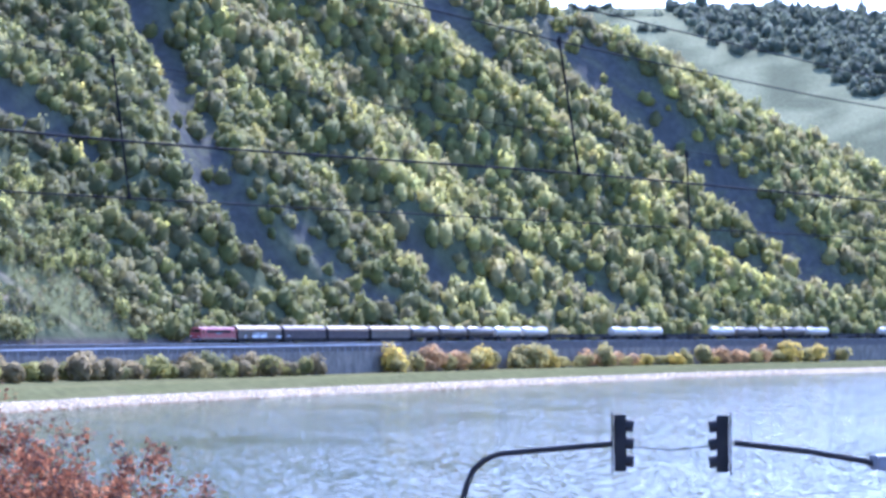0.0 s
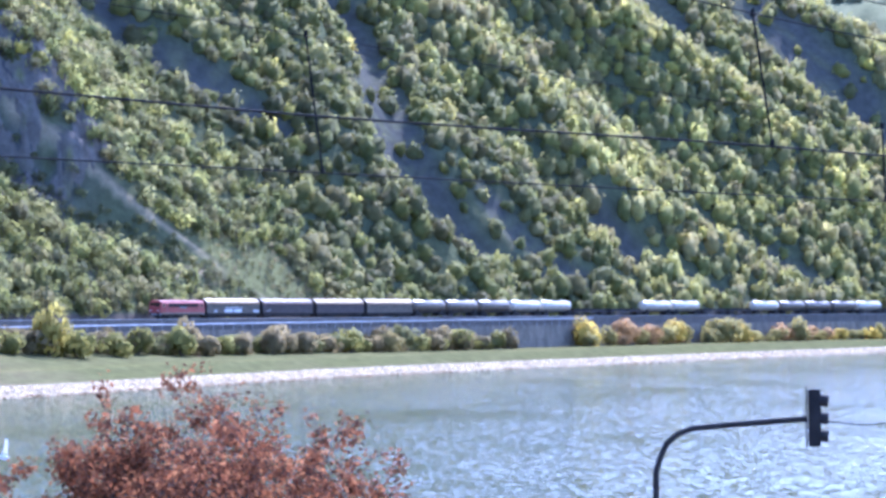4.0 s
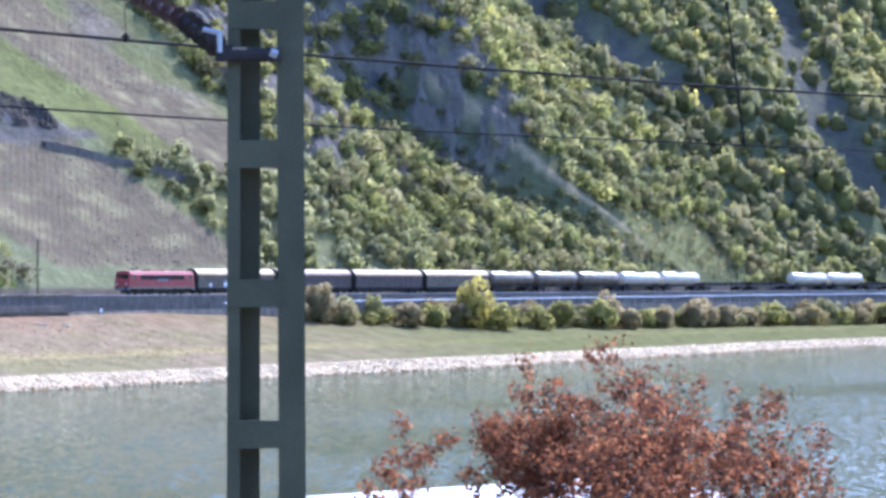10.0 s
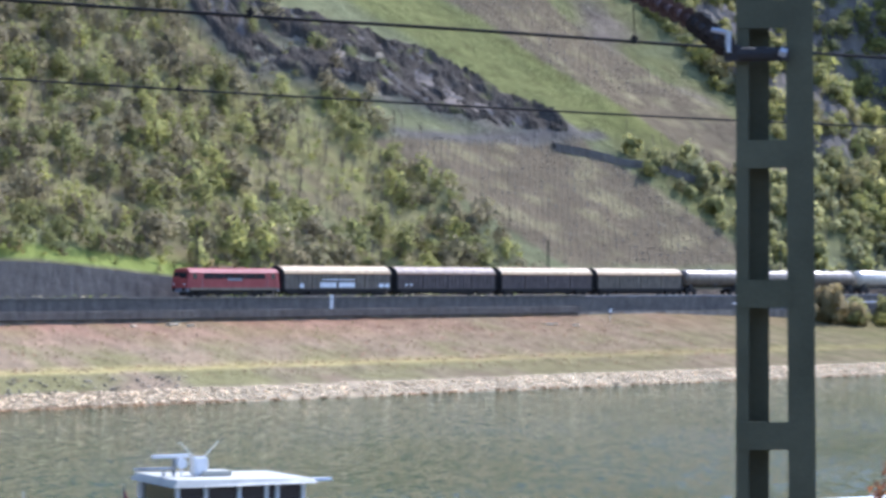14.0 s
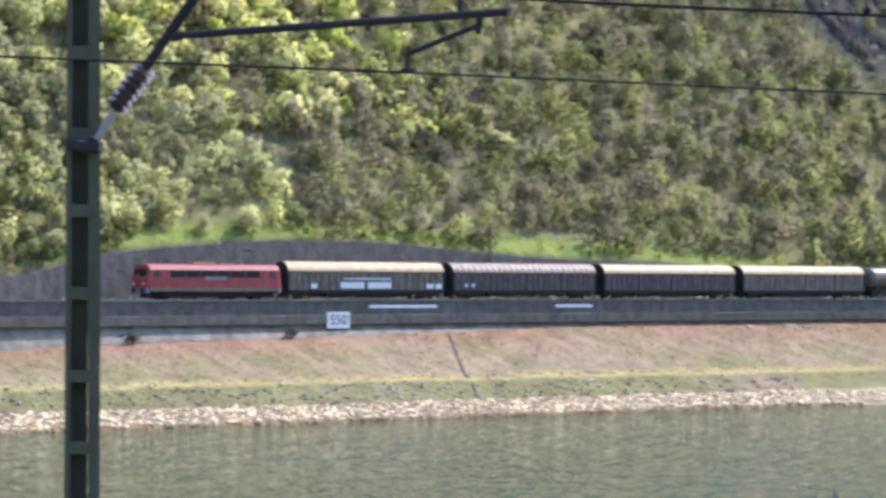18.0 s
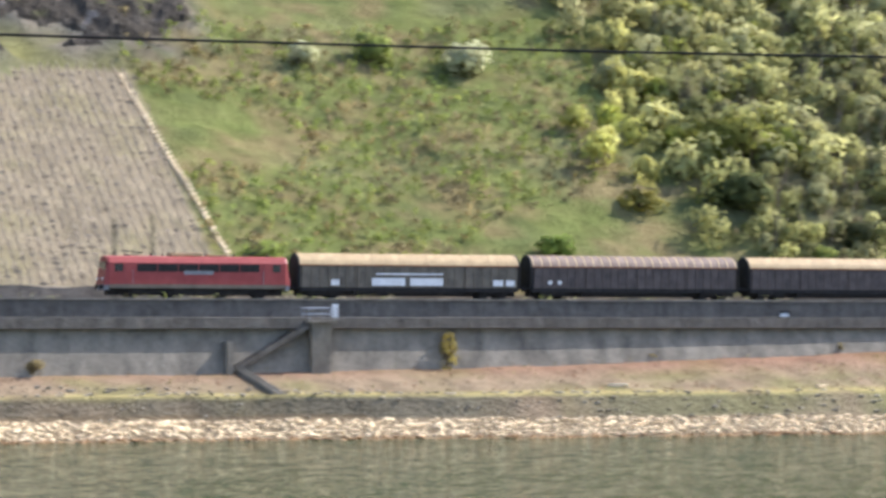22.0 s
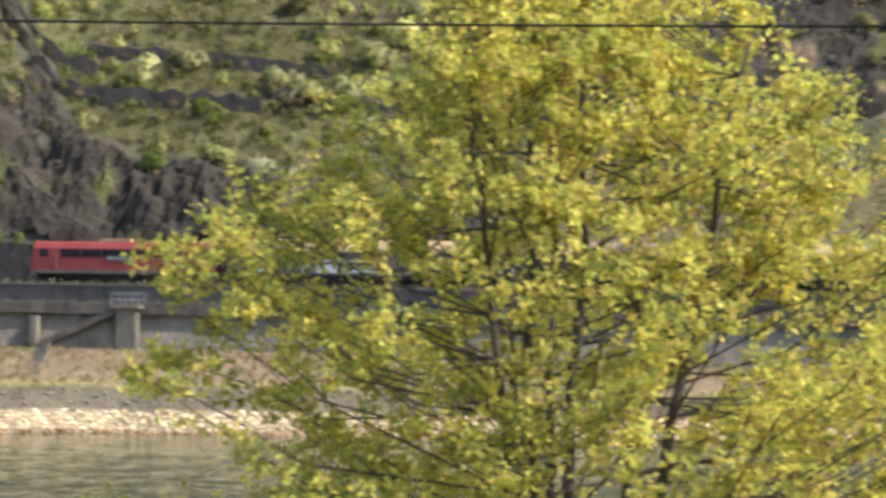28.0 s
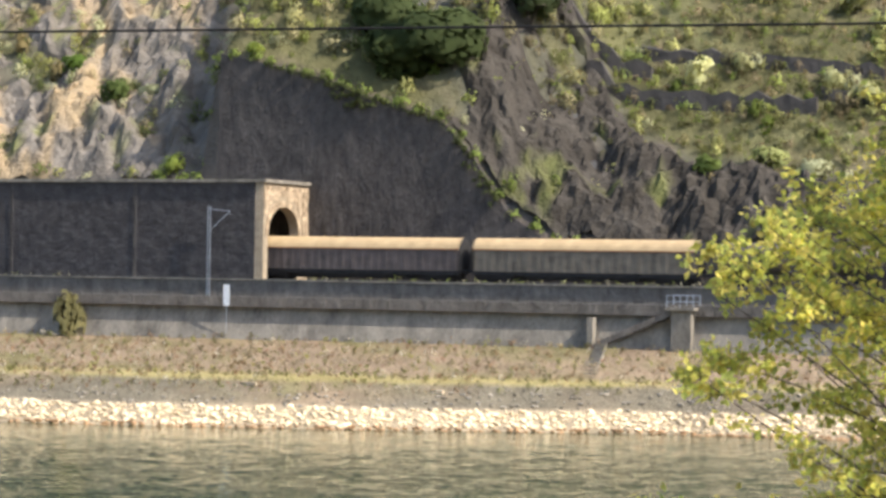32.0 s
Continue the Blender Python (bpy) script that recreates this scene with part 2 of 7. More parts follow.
def fbm(x, y, octaves=4, seed=0.0):
    """Smooth value noise on arrays."""
    total, amp, norm = np.zeros_like(x, dtype=float), 1.0, 0.0
    for o in range(octaves):
        xi, yi = np.floor(x).astype(int), np.floor(y).astype(int)
        xf, yf = x - xi, y - yi
        u, v = xf * xf * (3 - 2 * xf), yf * yf * (3 - 2 * yf)

        def rnd(i, j):
            n = np.sin(i * 127.1 + j * 311.7 + seed * 74.7 + o * 19.19) * 43758.5453
            return n - np.floor(n)
        total += amp * ((rnd(xi, yi) * (1 - u) + rnd(xi + 1, yi) * u) * (1 - v) + (rnd(xi, yi + 1) * (1 - u) + rnd(xi + 1, yi + 1) * u) * v)
        norm += amp
        amp *= 0.5
        x, y = x * 2.03 + 17.3, y * 2.03 + 9.1
    return total / norm


SLOPE = ((-400, 0.95), (0, 0.95), (60, 0.8), (120, 0.66), (200, 0.62), (260, 0.7), (330, 0.75), (420, 0.75), (520, 0.85), (700, 0.95), (1500, 1.0))
CREST = ((-400, 190), (900, 190), (1000, 165), (1087, 150), (1166, 120), (1236, 84), (1300, 58), (1500, 20))
# height of the cutting wall behind the track
WALL_H = ((-400, 9.6), (-60, 9.6), (-38, 9.6), (-29.5, 10.2), (-27.5, 23.2), (-21, 21.8), (-15, 20.2), (-11, 18.6), (-3, 16.2), (0, 13), (4, 7), (8, 4.5), (14, 3.5), (25, 3.5), (45, 2.5), (60, 2), (85, 1.5), (128, 2.5), (135, 1.2), (180, 0.5), (230, 0.5), (250, 3.0), (259, 5.2), (268, 6.1), (282, 7.0), (297, 6.9), (311, 5.9), (323, 5.2), (341, 4.8), (354, 3.8), (375, 2), (420, 1), (1500, 1))
VINE_TOP = ((90, 38), (97, 37), (117, 37), (134, 33.5), (152, 31), (165, 38), (178, 39))
SPURS = ((648, 15), (735, 9), (815, 12), (900, 9), (985, 7), (1150, 8))


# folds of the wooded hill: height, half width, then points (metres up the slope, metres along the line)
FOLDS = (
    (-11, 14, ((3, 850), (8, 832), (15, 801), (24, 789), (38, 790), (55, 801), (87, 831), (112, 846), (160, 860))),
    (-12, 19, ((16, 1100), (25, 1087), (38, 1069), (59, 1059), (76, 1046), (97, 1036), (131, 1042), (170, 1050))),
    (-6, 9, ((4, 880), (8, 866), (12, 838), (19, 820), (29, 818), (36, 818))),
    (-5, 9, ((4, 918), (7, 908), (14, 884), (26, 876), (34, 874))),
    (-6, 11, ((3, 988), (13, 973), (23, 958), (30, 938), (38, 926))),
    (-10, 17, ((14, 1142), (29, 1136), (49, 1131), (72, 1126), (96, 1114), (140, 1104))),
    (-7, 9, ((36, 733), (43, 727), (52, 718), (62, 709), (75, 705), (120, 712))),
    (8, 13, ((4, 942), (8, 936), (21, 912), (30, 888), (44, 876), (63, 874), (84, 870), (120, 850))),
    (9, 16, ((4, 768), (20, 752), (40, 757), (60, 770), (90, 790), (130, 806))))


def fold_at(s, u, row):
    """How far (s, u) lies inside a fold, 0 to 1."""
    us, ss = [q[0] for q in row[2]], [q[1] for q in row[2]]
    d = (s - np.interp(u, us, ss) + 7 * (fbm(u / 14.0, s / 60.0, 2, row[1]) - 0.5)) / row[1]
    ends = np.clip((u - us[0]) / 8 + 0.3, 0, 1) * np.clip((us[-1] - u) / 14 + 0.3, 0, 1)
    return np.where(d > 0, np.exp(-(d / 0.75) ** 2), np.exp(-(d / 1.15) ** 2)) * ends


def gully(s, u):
    """Hollows between the wooded spurs; the ground tint puts their shade in as slate-grey."""
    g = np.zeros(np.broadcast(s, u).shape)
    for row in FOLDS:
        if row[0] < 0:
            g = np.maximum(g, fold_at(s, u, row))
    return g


def between(v, a, b, soft=2.0):
    return np.clip((v - a) / soft + 0.5, 0, 1) * np.clip((b - v) / soft + 0.5, 0, 1)


def rock_mask(s, u):
    n = fbm(s / 11.0, u / 7.0, 3, 21.0)
    top = table(s, VINE_TOP)
    m = between(s, -4, 62, 4) * between(u - np.interp(s, (0, 6, 12, 20, 62), (26, 20, 13, 9, 8)), -99, 0, 5) * np.clip(n * 5 - 1.3, 0, 1)
    m = np.maximum(m, between(s, -200, -29, 3) * between(u, -1, 24, 6) * np.clip(n * 5 - 1.0, 0, 1))
    m = np.maximum(m, between(s, 62, 97, 3) * between(u, 21, 60, 3) * np.clip(n * 5 - 1.2, 0, 1))
    m = np.maximum(m, between(s, 106, 186, 6) * between(u - top, 1.5, 36, 3) * np.clip(n * 5 - 1.0, 0, 1))
    m = np.maximum(m, between(s, 424, 492, 5) * between(u - np.interp(s, (431, 467, 491), (46, 36, 33)), 0, 90, 3) * between(np.interp(s, (431, 442, 473, 491), (64, 62, 56, 37)) - u, 0, 90, 3) * np.clip(n * 5 - 0.6, 0, 1))
    m = np.maximum(m, between(s, -34, 4, 4) * between(u, 8, 60, 4) * np.clip(n * 5 - 2.5, 0, 1))
    m = np.maximum(m, between(s, 558, 640, 8) * between(u, 26, 120, 8) * np.clip(n * 5 - 1.2, 0, 1))
    return m


def vine_mask(s, u):
    top = table(s, VINE_TOP)
    m = between(s, 97.5, 131, 0.6) * between(u, 15.3, 200, 0.6) * between(u - top, -99, 0, 0.6)
    m = np.maximum(m, between(s, 130.5, 176, 0.6) * between(u - top, -99, 0, 0.6) * (u > 0))
    m = np.maximum(m, between(s + (u - 10) * 0.6, 452, 506, 1) * between(u, 5, 33, 1))
    return np.maximum(m, between(s + (u - 40) * 0.6, 512, 542, 1) * between(u, 24, 90, 1))


def hill_rise(s, u):
    """Height of the slope above the cutting wall, u metres behind its foot."""
    k = table(s, SLOPE)
    far = np.clip((s - 380) / 150, 0, 1)
    bumps = (fbm(s / 40.0, u / 60.0, 3, 5.0) - 0.5) * (4 + 10 * far)
    for c, a in SPURS:
        d = s - c + 0.25 * u + 10 * (fbm(u / 25.0, s * 0, 2, c) - 0.5)
        bumps = bumps + a * np.where(d < 0, np.exp(-(d / 20.0) ** 2), np.exp(-(d / 44.0) ** 2))
    for row in FOLDS:
        bumps = bumps + row[0] * fold_at(s, u, row) * 45.0 / np.clip(u, 16, 45)
    # the long lit spur, and the gully beside the footpath
    d = s + 1.5 * u - 1090
    bumps = bumps + 15 * np.where(d < 0, np.exp(-(d / 26.0) ** 2), np.exp(-(d / 60.0) ** 2)) * np.clip((s - 880) / 40, 0, 1)
    g = np.interp(u, (3, 10, 19, 29, 40, 46), (664, 652, 637, 627, 623, 621)) - s
    bumps = bumps - 9 * np.clip(g / 7, 0, 1) * np.clip((34 - g) / 16, 0, 1) * np.clip((u - 2) / 12, 0, 1) * np.clip((62 - u) / 16, 0, 1)
    rough = (fbm(s / 9.0, u / 9.0, 3, 8.0) - 0.5) * 1.6
    rough = rough * (1 - 0.85 * vine_mask(s, u))
    rock = rock_mask(s, u)
    crag = np.abs(fbm((s + 0.6 * u) / 5.0, (u - 0.5 * s) / 11.0, 4, 31.0) - 0.5) * -np.where(s > 62, 4.0, 9.0) + fbm(s / 1.7, u / 1.7, 2, 32.0) * 1.2
    z = k * u + bumps * np.clip(u / 45.0, 0, 1) + rough * np.clip(u / 8.0, 0, 1) + rock * (crag + 1.8) * np.clip(u / 3.0, 0, 1)
    cap = table(s, CREST)
    return np.where(z > cap - 20, cap - 20 + 20 * (1 - np.exp(-np.maximum(z - cap + 20, 0) / 20)), z)


def shelf(ww):
    """Where the grass slope meets the flat berm, and the berm the stones."""
    berm = np.minimum(10.3 + (ww - 10.3) * 0.66, ww - 4.2)
    return np.minimum(10.3 + (ww - 10.3) * 0.52, berm - 0.8), berm


def ground_z(s, w):
    """Height of the far bank at (s, w)."""
    s, w = np.asarray(s, float), np.asarray(w, float)
    ww, base = table(s, WATER_W), table(s, BASE_Z)
    u = np.maximum(-7 - w, 0)
    hill = RAIL - 0.35 + table(s, WALL_H) + hill_rise(s, u)
    foot, berm = shelf(ww)
    low = base.copy()
    low = np.where(w > 10.3, base + (3.6 - base) * np.clip((w - 10.3) / (foot - 10.3), 0, 1), low)
    low = np.where(w > berm, 3.5 + (1.5 - 3.5) * np.clip((w - berm) / (ww - 3.6 - berm), 0, 1), low)
    low = np.where(w > ww - 3.6, 1.5 - (w - ww + 3.6) / 3.6 * 1.6, low)
    low = np.where(w > ww, np.maximum(-0.1 - (w - ww) * 0.3, -3), low)
    low = low + np.where(w < ww, (fbm(s / 3.0, w / 3.0, 3, 2.0) - 0.5) * 0.22, 0)
    z = np.where(w < -6.95, hill, RAIL - 0.42)
    z = np.where(w > 3.4, 9.2, z)
    return np.where(w > 10.25, low, z)


# ---- ground of the far bank, one sheet ----
def zone_tint(s, w, z):
    """Base colours of the far bank."""
    ww, base = table(s, WATER_W), table(s, BASE_Z)
    n1, n2 = fbm(s / 14.0, w / 10.0, 4, 11.0), fbm(s / 4.0, w / 3.0, 3, 12.0)
    col = np.empty(s.shape + (3,))
    col[:] = (0.15, 0.155, 0.085)

    def put(mask, rgb, k=1.0):
        m = np.clip(mask, 0, 1)[..., None] * k
        col[:] = col * (1 - m) + np.array(rgb) * m
    foot, berm = shelf(ww)
    put(w > 10.25, (0.26, 0.2, 0.135))
    put((w > 10.25) * np.clip(n2 * 3 - 1.3, 0, 1), (0.2, 0.18, 0.09))
    put((w > 10.25) * np.clip(1 - (w - 10.3) / np.maximum(foot - 10.3, 1) * 1.6, 0, 1) * np.clip(n1 * 3 - 0.7, 0, 1) * np.clip((s - 100) / 80, 0.15, 1), (0.27, 0.14, 0.1), 0.85)
    put((w > foot - 0.1) * (w < berm + 0.1) * np.clip(n2 * 3 - 0.4, 0, 1), (0.34, 0.29, 0.13))
    put((w > berm) * (w < ww - 3.4) * np.clip(n1 * 3 - 0.8, 0, 1), (0.17, 0.15, 0.11))
    put((w > berm) * (w < ww - 3.4) * np.clip((s - 185) / 40, 0, 1) * np.clip(n1 * 4 - 1.3, 0, 1), (0.2, 0.185, 0.085), 0.85)
    put((w > 10.25) * (w < ww - 3.6) * np.clip((s - 330) / 80, 0, 1), (0.15, 0.12, 0.075), 0.5)
    put((w > ww - 3.7) * (w < ww + 1), (0.22, 0.17, 0.11))
    put((w > ww - 3.7) * (w < ww + 1) * ((s > 325) | (s < 70)), (0.36, 0.295, 0.2))
    put((w > -7.2) * (w < 3.45), (0.13, 0.11, 0.09))
    put((w > 3.4) * (w < 10.3), (0.055, 0.055, 0.055))
    put(np.clip((s - 430) / 90, 0, 1) * (w > 10.3) * (w < ww - 3.6) * 0.8, (0.105, 0.11, 0.042))
    u = -7 - w
    hill = u > 0
    put(hill * (s < 440) * np.clip(n1 * 2.6 - 0.5, 0, 1), (0.19, 0.18, 0.075))
    put(hill * between(s, 240, 430, 20) * np.clip(n2 * 3 - 1.2, 0, 1), (0.15, 0.12, 0.08), 0.7)
    put(hill * between(s, 176, 238, 3) * np.clip(n1 * 4 - 1.3, 0.1, 1), (0.145, 0.165, 0.055))
    put(hill * between(s, 176, 238, 3) * np.clip(fbm(s / 5.0, u / 3.0, 3, 91.0) * 5 - 2.6, 0, 1), (0.105, 0.12, 0.048), 0.8)
    put(hill * between(s, 176, 238, 3) * np.clip(n2 * 4 - 1.9, 0, 1), (0.21, 0.165, 0.085), 0.8)
    put(hill * between(s, 60, 131, 3) * between(u, 0, 15, 1) * np.clip(n2 * 3 - 0.6, 0.35, 1), (0.165, 0.14, 0.08))
    put(hill * between(s, -45, 62, 4) * between(u, 1, 70, 6) * np.clip(n2 * 3 - 0.9, 0, 1), (0.14, 0.13, 0.065))
    put(hill * between(s, -120, 62, 6) * np.clip(n1 * 4 - 1.2, 0.3, 1), (0.105, 0.1, 0.05), 0.85)
    put(hill * between(s, -120, 62, 6) * np.clip(n2 * 5 - 3.0, 0, 1), (0.22, 0.18, 0.12), 0.7)
    put(hill * between(s, 250, 420, 10) * between(u, 0, 3.5, 1), (0.19, 0.22, 0.06))
    put(hill * between(s, 500, 552, 10) * between(u, 10, 110, 8) * np.clip(n1 * 3 - 0.4, 0.2, 1), (0.13, 0.13, 0.055))
    put(hill * between(s, 505, 545, 8) * between(u, 40, 75, 8) * np.clip(n1 * 4 - 1.6, 0, 1), (0.17, 0.142, 0.11))
    put(hill * between(s + (u - 40) * 0.6, 486, 512, 4) * between(u, 33, 100, 4), (0.145, 0.15, 0.055), 0.8)
    put(hill * vine_mask(s, u) * (s < 400), (0.29, 0.243, 0.168))
    put(hill * vine_mask(s, u) * (s > 400), (0.135, 0.112, 0.075))
    put(hill * vine_mask(s, u) * np.clip(n2 * 4 - 2.1, 0, 1), (0.27, 0.24, 0.13), 0.6)
    rock = rock_mask(s, u)
    put(hill * rock, (0.085, 0.083, 0.085))
    put(hill * rock * (s < 500) * ((s < -20) | (s > 60)) * np.clip(fbm((s + u) / 3.0, (u - s) / 14.0, 3, 41.0) * 6 - 3.4, 0, 1), (0.3, 0.25, 0.2), 0.8)
    put(hill * between(s, 445, 500, 2) * between(np.abs(u - 34), -9, 1.0, 0.8), (0.12, 0.11, 0.1))
    put(hill * between(s, 552, 1500, 20) * (1 - rock), (0.105, 0.112, 0.06), 0.9)
    # shade of the hollows put into the colour: greyer, slightly darker ground
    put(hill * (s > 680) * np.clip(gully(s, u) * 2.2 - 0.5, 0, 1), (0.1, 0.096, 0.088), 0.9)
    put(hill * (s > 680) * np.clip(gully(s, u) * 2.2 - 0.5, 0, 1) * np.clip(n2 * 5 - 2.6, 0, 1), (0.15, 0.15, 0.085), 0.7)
    put(hill * between(s, -120, -28, 3) * rock * np.clip(n2 * 4 - 1.4, 0, 1), (0.34, 0.26, 0.17), 0.8)
    # bare footpath down a spur
    line = np.interp(u, (3, 10, 19, 29, 40, 46), (664, 652, 637, 627, 623, 621))
    put(hill * between(np.abs(s - line), -9, 1.1, 1.0) * between(u, 2, 45, 3), (0.34, 0.28, 0.18))
    put(hill * between(s, 626, 660, 2) * between(np.abs(u - 8.6 + (s - 643) * 0.03), -9, 0.8, 0.7), (0.34, 0.28, 0.18))
    put(hill * between(s, 652, 686, 8) * between(u, 3, 17, 4), (0.16, 0.16, 0.07))
    return col


def build_ground():
    ss = np.concatenate([np.arange(-380.0, -80.0, 5.0), np.arange(-80.0, 330.0, 1.15), np.arange(330.0, 720.0, 1.8), np.arange(720.0, 1481.0, 3.5)])
    us = np.concatenate([np.arange(0.0, 60.0, 0.95), 60 + np.cumsum(np.linspace(0.9, 13.0, 55))])
    cols = []
    for u in us[::-1]:
        cols.append(np.full_like(ss, -7.0 - u))
    for w in (-6.93, -3.0, 0.0, 3.35, 3.45, 7.0, 10.2, 10.3):
        cols.append(np.full_like(ss, w))
    ww = table(ss, WATER_W)
    foot, berm = shelf(ww)
    for a, b, n in ((10.34 + ww * 0, foot, 9), (foot, berm, 5), (berm, ww - 3.6, 7), (ww - 3.6, ww, 9), (ww, ww + 8, 5)):
        for k in range(n):
            cols.append(a + (b - a) * k / n)
    cols.append(ww + 8)
    w = np.array(cols)
    s = np.broadcast_to(ss, w.shape)
    z = ground_z(s, w)
    x, y = plan(s, w)
    verts = np.stack([x, y, z], -1).reshape(-1, 3)
    r, c = w.shape
    i = np.arange(r * c).reshape(r, c)
    quads = np.stack([i[:-1, :-1], i[1:, :-1], i[1:, 1:], i[:-1, 1:]], -1).reshape(-1, 4)
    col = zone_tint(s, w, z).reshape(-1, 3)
    tint = np.concatenate([col, np.ones((len(col), 1))], 1)
    ob = big_mesh("ground", verts, quads, M_ground, tint)
    ob.data.shade_smooth()
    return tagged(ob, "steep far river bank with stony shore and hillside", "ground", kind="structure")


ground = build_ground()
bm = bmesh.new()
bmesh.ops.create_grid(bm, x_segments=1, y_segments=1, size=4500)
for v in bm.verts:
    v.co.z = -3.2
river_bed = tagged(part("river_bed", bm, M_ballast), "wide flat valley floor beneath the river", "ground", kind="structure")
bm = bmesh.new()
bmesh.ops.create_grid(bm, x_segments=1, y_segments=1, size=4400)
water = tagged(part("water", bm, M_water), "grey-green rippled river water with sun glitter", "river", kind="structure")


# ---- walls along the far line ----
def ribbon(name, s0, s1, outline, mat, label, category="wall", step=5.0):
    """A closed (w, z) outline drawn along the line."""
    ss = np.arange(s0, s1 + 0.1, step)
    verts, faces, n = [], [], len(outline(s0))
    for s in ss:
        for w, z in outline(s):
            x, y = plan(s, w)
            verts.append((float(x), float(y), z))
    for k in range(len(ss) - 1):
        for j in range(n):
            a, b = k * n + j, k * n + (j + 1) % n
            faces.append((a, b, b + n, a + n))
    faces += [tuple(range(n))[::-1], tuple(range(len(verts) - n, len(verts)))]
    ob = mesh_object(name, verts, faces, mat)
    return tagged(ob, label, category, kind="structure")


def base_at(s):
    return float(table(s, BASE_Z))


ribbon("wall_railway", -380, 1480, lambda s: ((3.2, 8.8), (3.2, RAIL - 0.1), (3.75, RAIL - 0.1), (3.75, 8.8)), M_wall, "low dark quarry-stone retaining wall under the railway")
ribbon("wall_road", -380, 430, lambda s: ((9.9, min(base_at(s) - 0.6, 8)), (9.9, 9.15), (10.6, 9.15), (11.7, min(base_at(s) - 0.6, 8))), M_concrete, "weathered grey concrete river wall below the road")
ribbon("parapet", -380, 430, lambda s: ((9.6, 9.1), (9.6, 10.1), (11.3, 10.1), (11.3, 9.15)), M_wall, "dark stone road parapet overhanging the river wall")
ribbon("coping", -380, 440, lambda s: ((3.1, RAIL - 0.1), (3.1, RAIL + 0.08), (3.9, RAIL + 0.08), (3.9, RAIL - 0.1)), M_concrete, "pale worn coping along the railway wall")
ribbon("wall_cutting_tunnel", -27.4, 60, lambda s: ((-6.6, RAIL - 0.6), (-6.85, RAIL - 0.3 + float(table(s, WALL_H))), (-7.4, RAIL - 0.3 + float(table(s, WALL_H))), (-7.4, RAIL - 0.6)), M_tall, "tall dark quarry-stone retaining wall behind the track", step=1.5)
ribbon("wall_cutting_bend", 236, 400, lambda s: ((-6.6, RAIL - 0.6), (-6.85, RAIL - 0.3 + float(table(s, WALL_H))), (-7.4, RAIL - 0.3 + float(table(s, WALL_H))), (-7.4, RAIL - 0.6)), M_wall, "curved-top dark stone retaining wall behind the track", step=2.0)
ribbon("wall_road_far", 430, 1480, lambda s: ((9.9, base_at(s) - 0.6), (9.9, 9.3), (10.6, 9.3), (10.7, base_at(s) - 0.6)), M_concrete, "grey retaining wall of the river road")


# ---- the train ----
def bogie(parent, x, wheelbase=2.0, radius=0.48, axles=2):
    b = part("bogie", boxes((x - wheelbase / 2 - 0.5, x + wheelbase / 2 + 0.5, -1.1, -0.95, 0.42, 0.78), (x - wheelbase / 2 - 0.5, x + wheelbase / 2 + 0.5, 0.95, 1.1, 0.42, 0.78), (x - 0.25, x + 0.25, -1.0, 1.0, 0.5, 0.95)), M_black, parent)
    for i in range(axles):
        cx = x + (i / (axles - 1) - 0.5) * wheelbase
        for y in (-0.76, 0.76):
            bm = bmesh.new()
            tube(bm, (cx, y - 0.065, radius), (cx, y + 0.065, radius), radius, n=20)
            part("wheel", bm, M_black, b)
    return b


def buffers(parent, x_end, sign):
    for y in (-0.88, 0.88):
        bm = bmesh.new()
        tube(bm, (x_end - sign * 0.62, y, 1.05), (x_end - sign * 0.06, y, 1.05), 0.11, n=10)
        tube(bm, (x_end - sign * 0.06, y, 1.05), (x_end, y, 1.05), 0.25, n=14)
        part("buffer", bm, M_black, parent)


ROOF = [(-1.42, 3.12), (-1.38, 3.32), (-1.24, 3.62), (-0.98, 3.9), (-0.62, 4.12), (-0.26, 4.24), (0, 4.27), (0.26, 4.24), (0.62, 4.12), (0.98, 3.9), (1.24, 3.62), (1.38, 3.32), (1.42, 3.12)]


RIBS = {}


def rib_mesh(mat):
    if mat.name not in RIBS:
        me = bpy.data.meshes.new("rib")
        b = boxes((-0.045, 0.045, -0.03, 0.03, -1.07, 0.9))
        b.to_mesh(me)
        b.free()
        me.materials.append(mat)
        RIBS[mat.name] = me
    return RIBS[mat.name]


def roof_rib_mesh(mat):
    """A bent bar over the roof, shared by all the wagons."""
    if "roof" not in RIBS:
        me = bpy.data.meshes.new("roof_rib")
        b = extrude_profile(bmesh.new(), [(y * 1.012, 3.12 + (z - 3.12) * 1.03) for y, z in ROOF], -0.06, 0.06)
        b.to_mesh(me)
        b.free()
        me.materials.append(mat)
        RIBS["roof"] = me
    return RIBS["roof"]


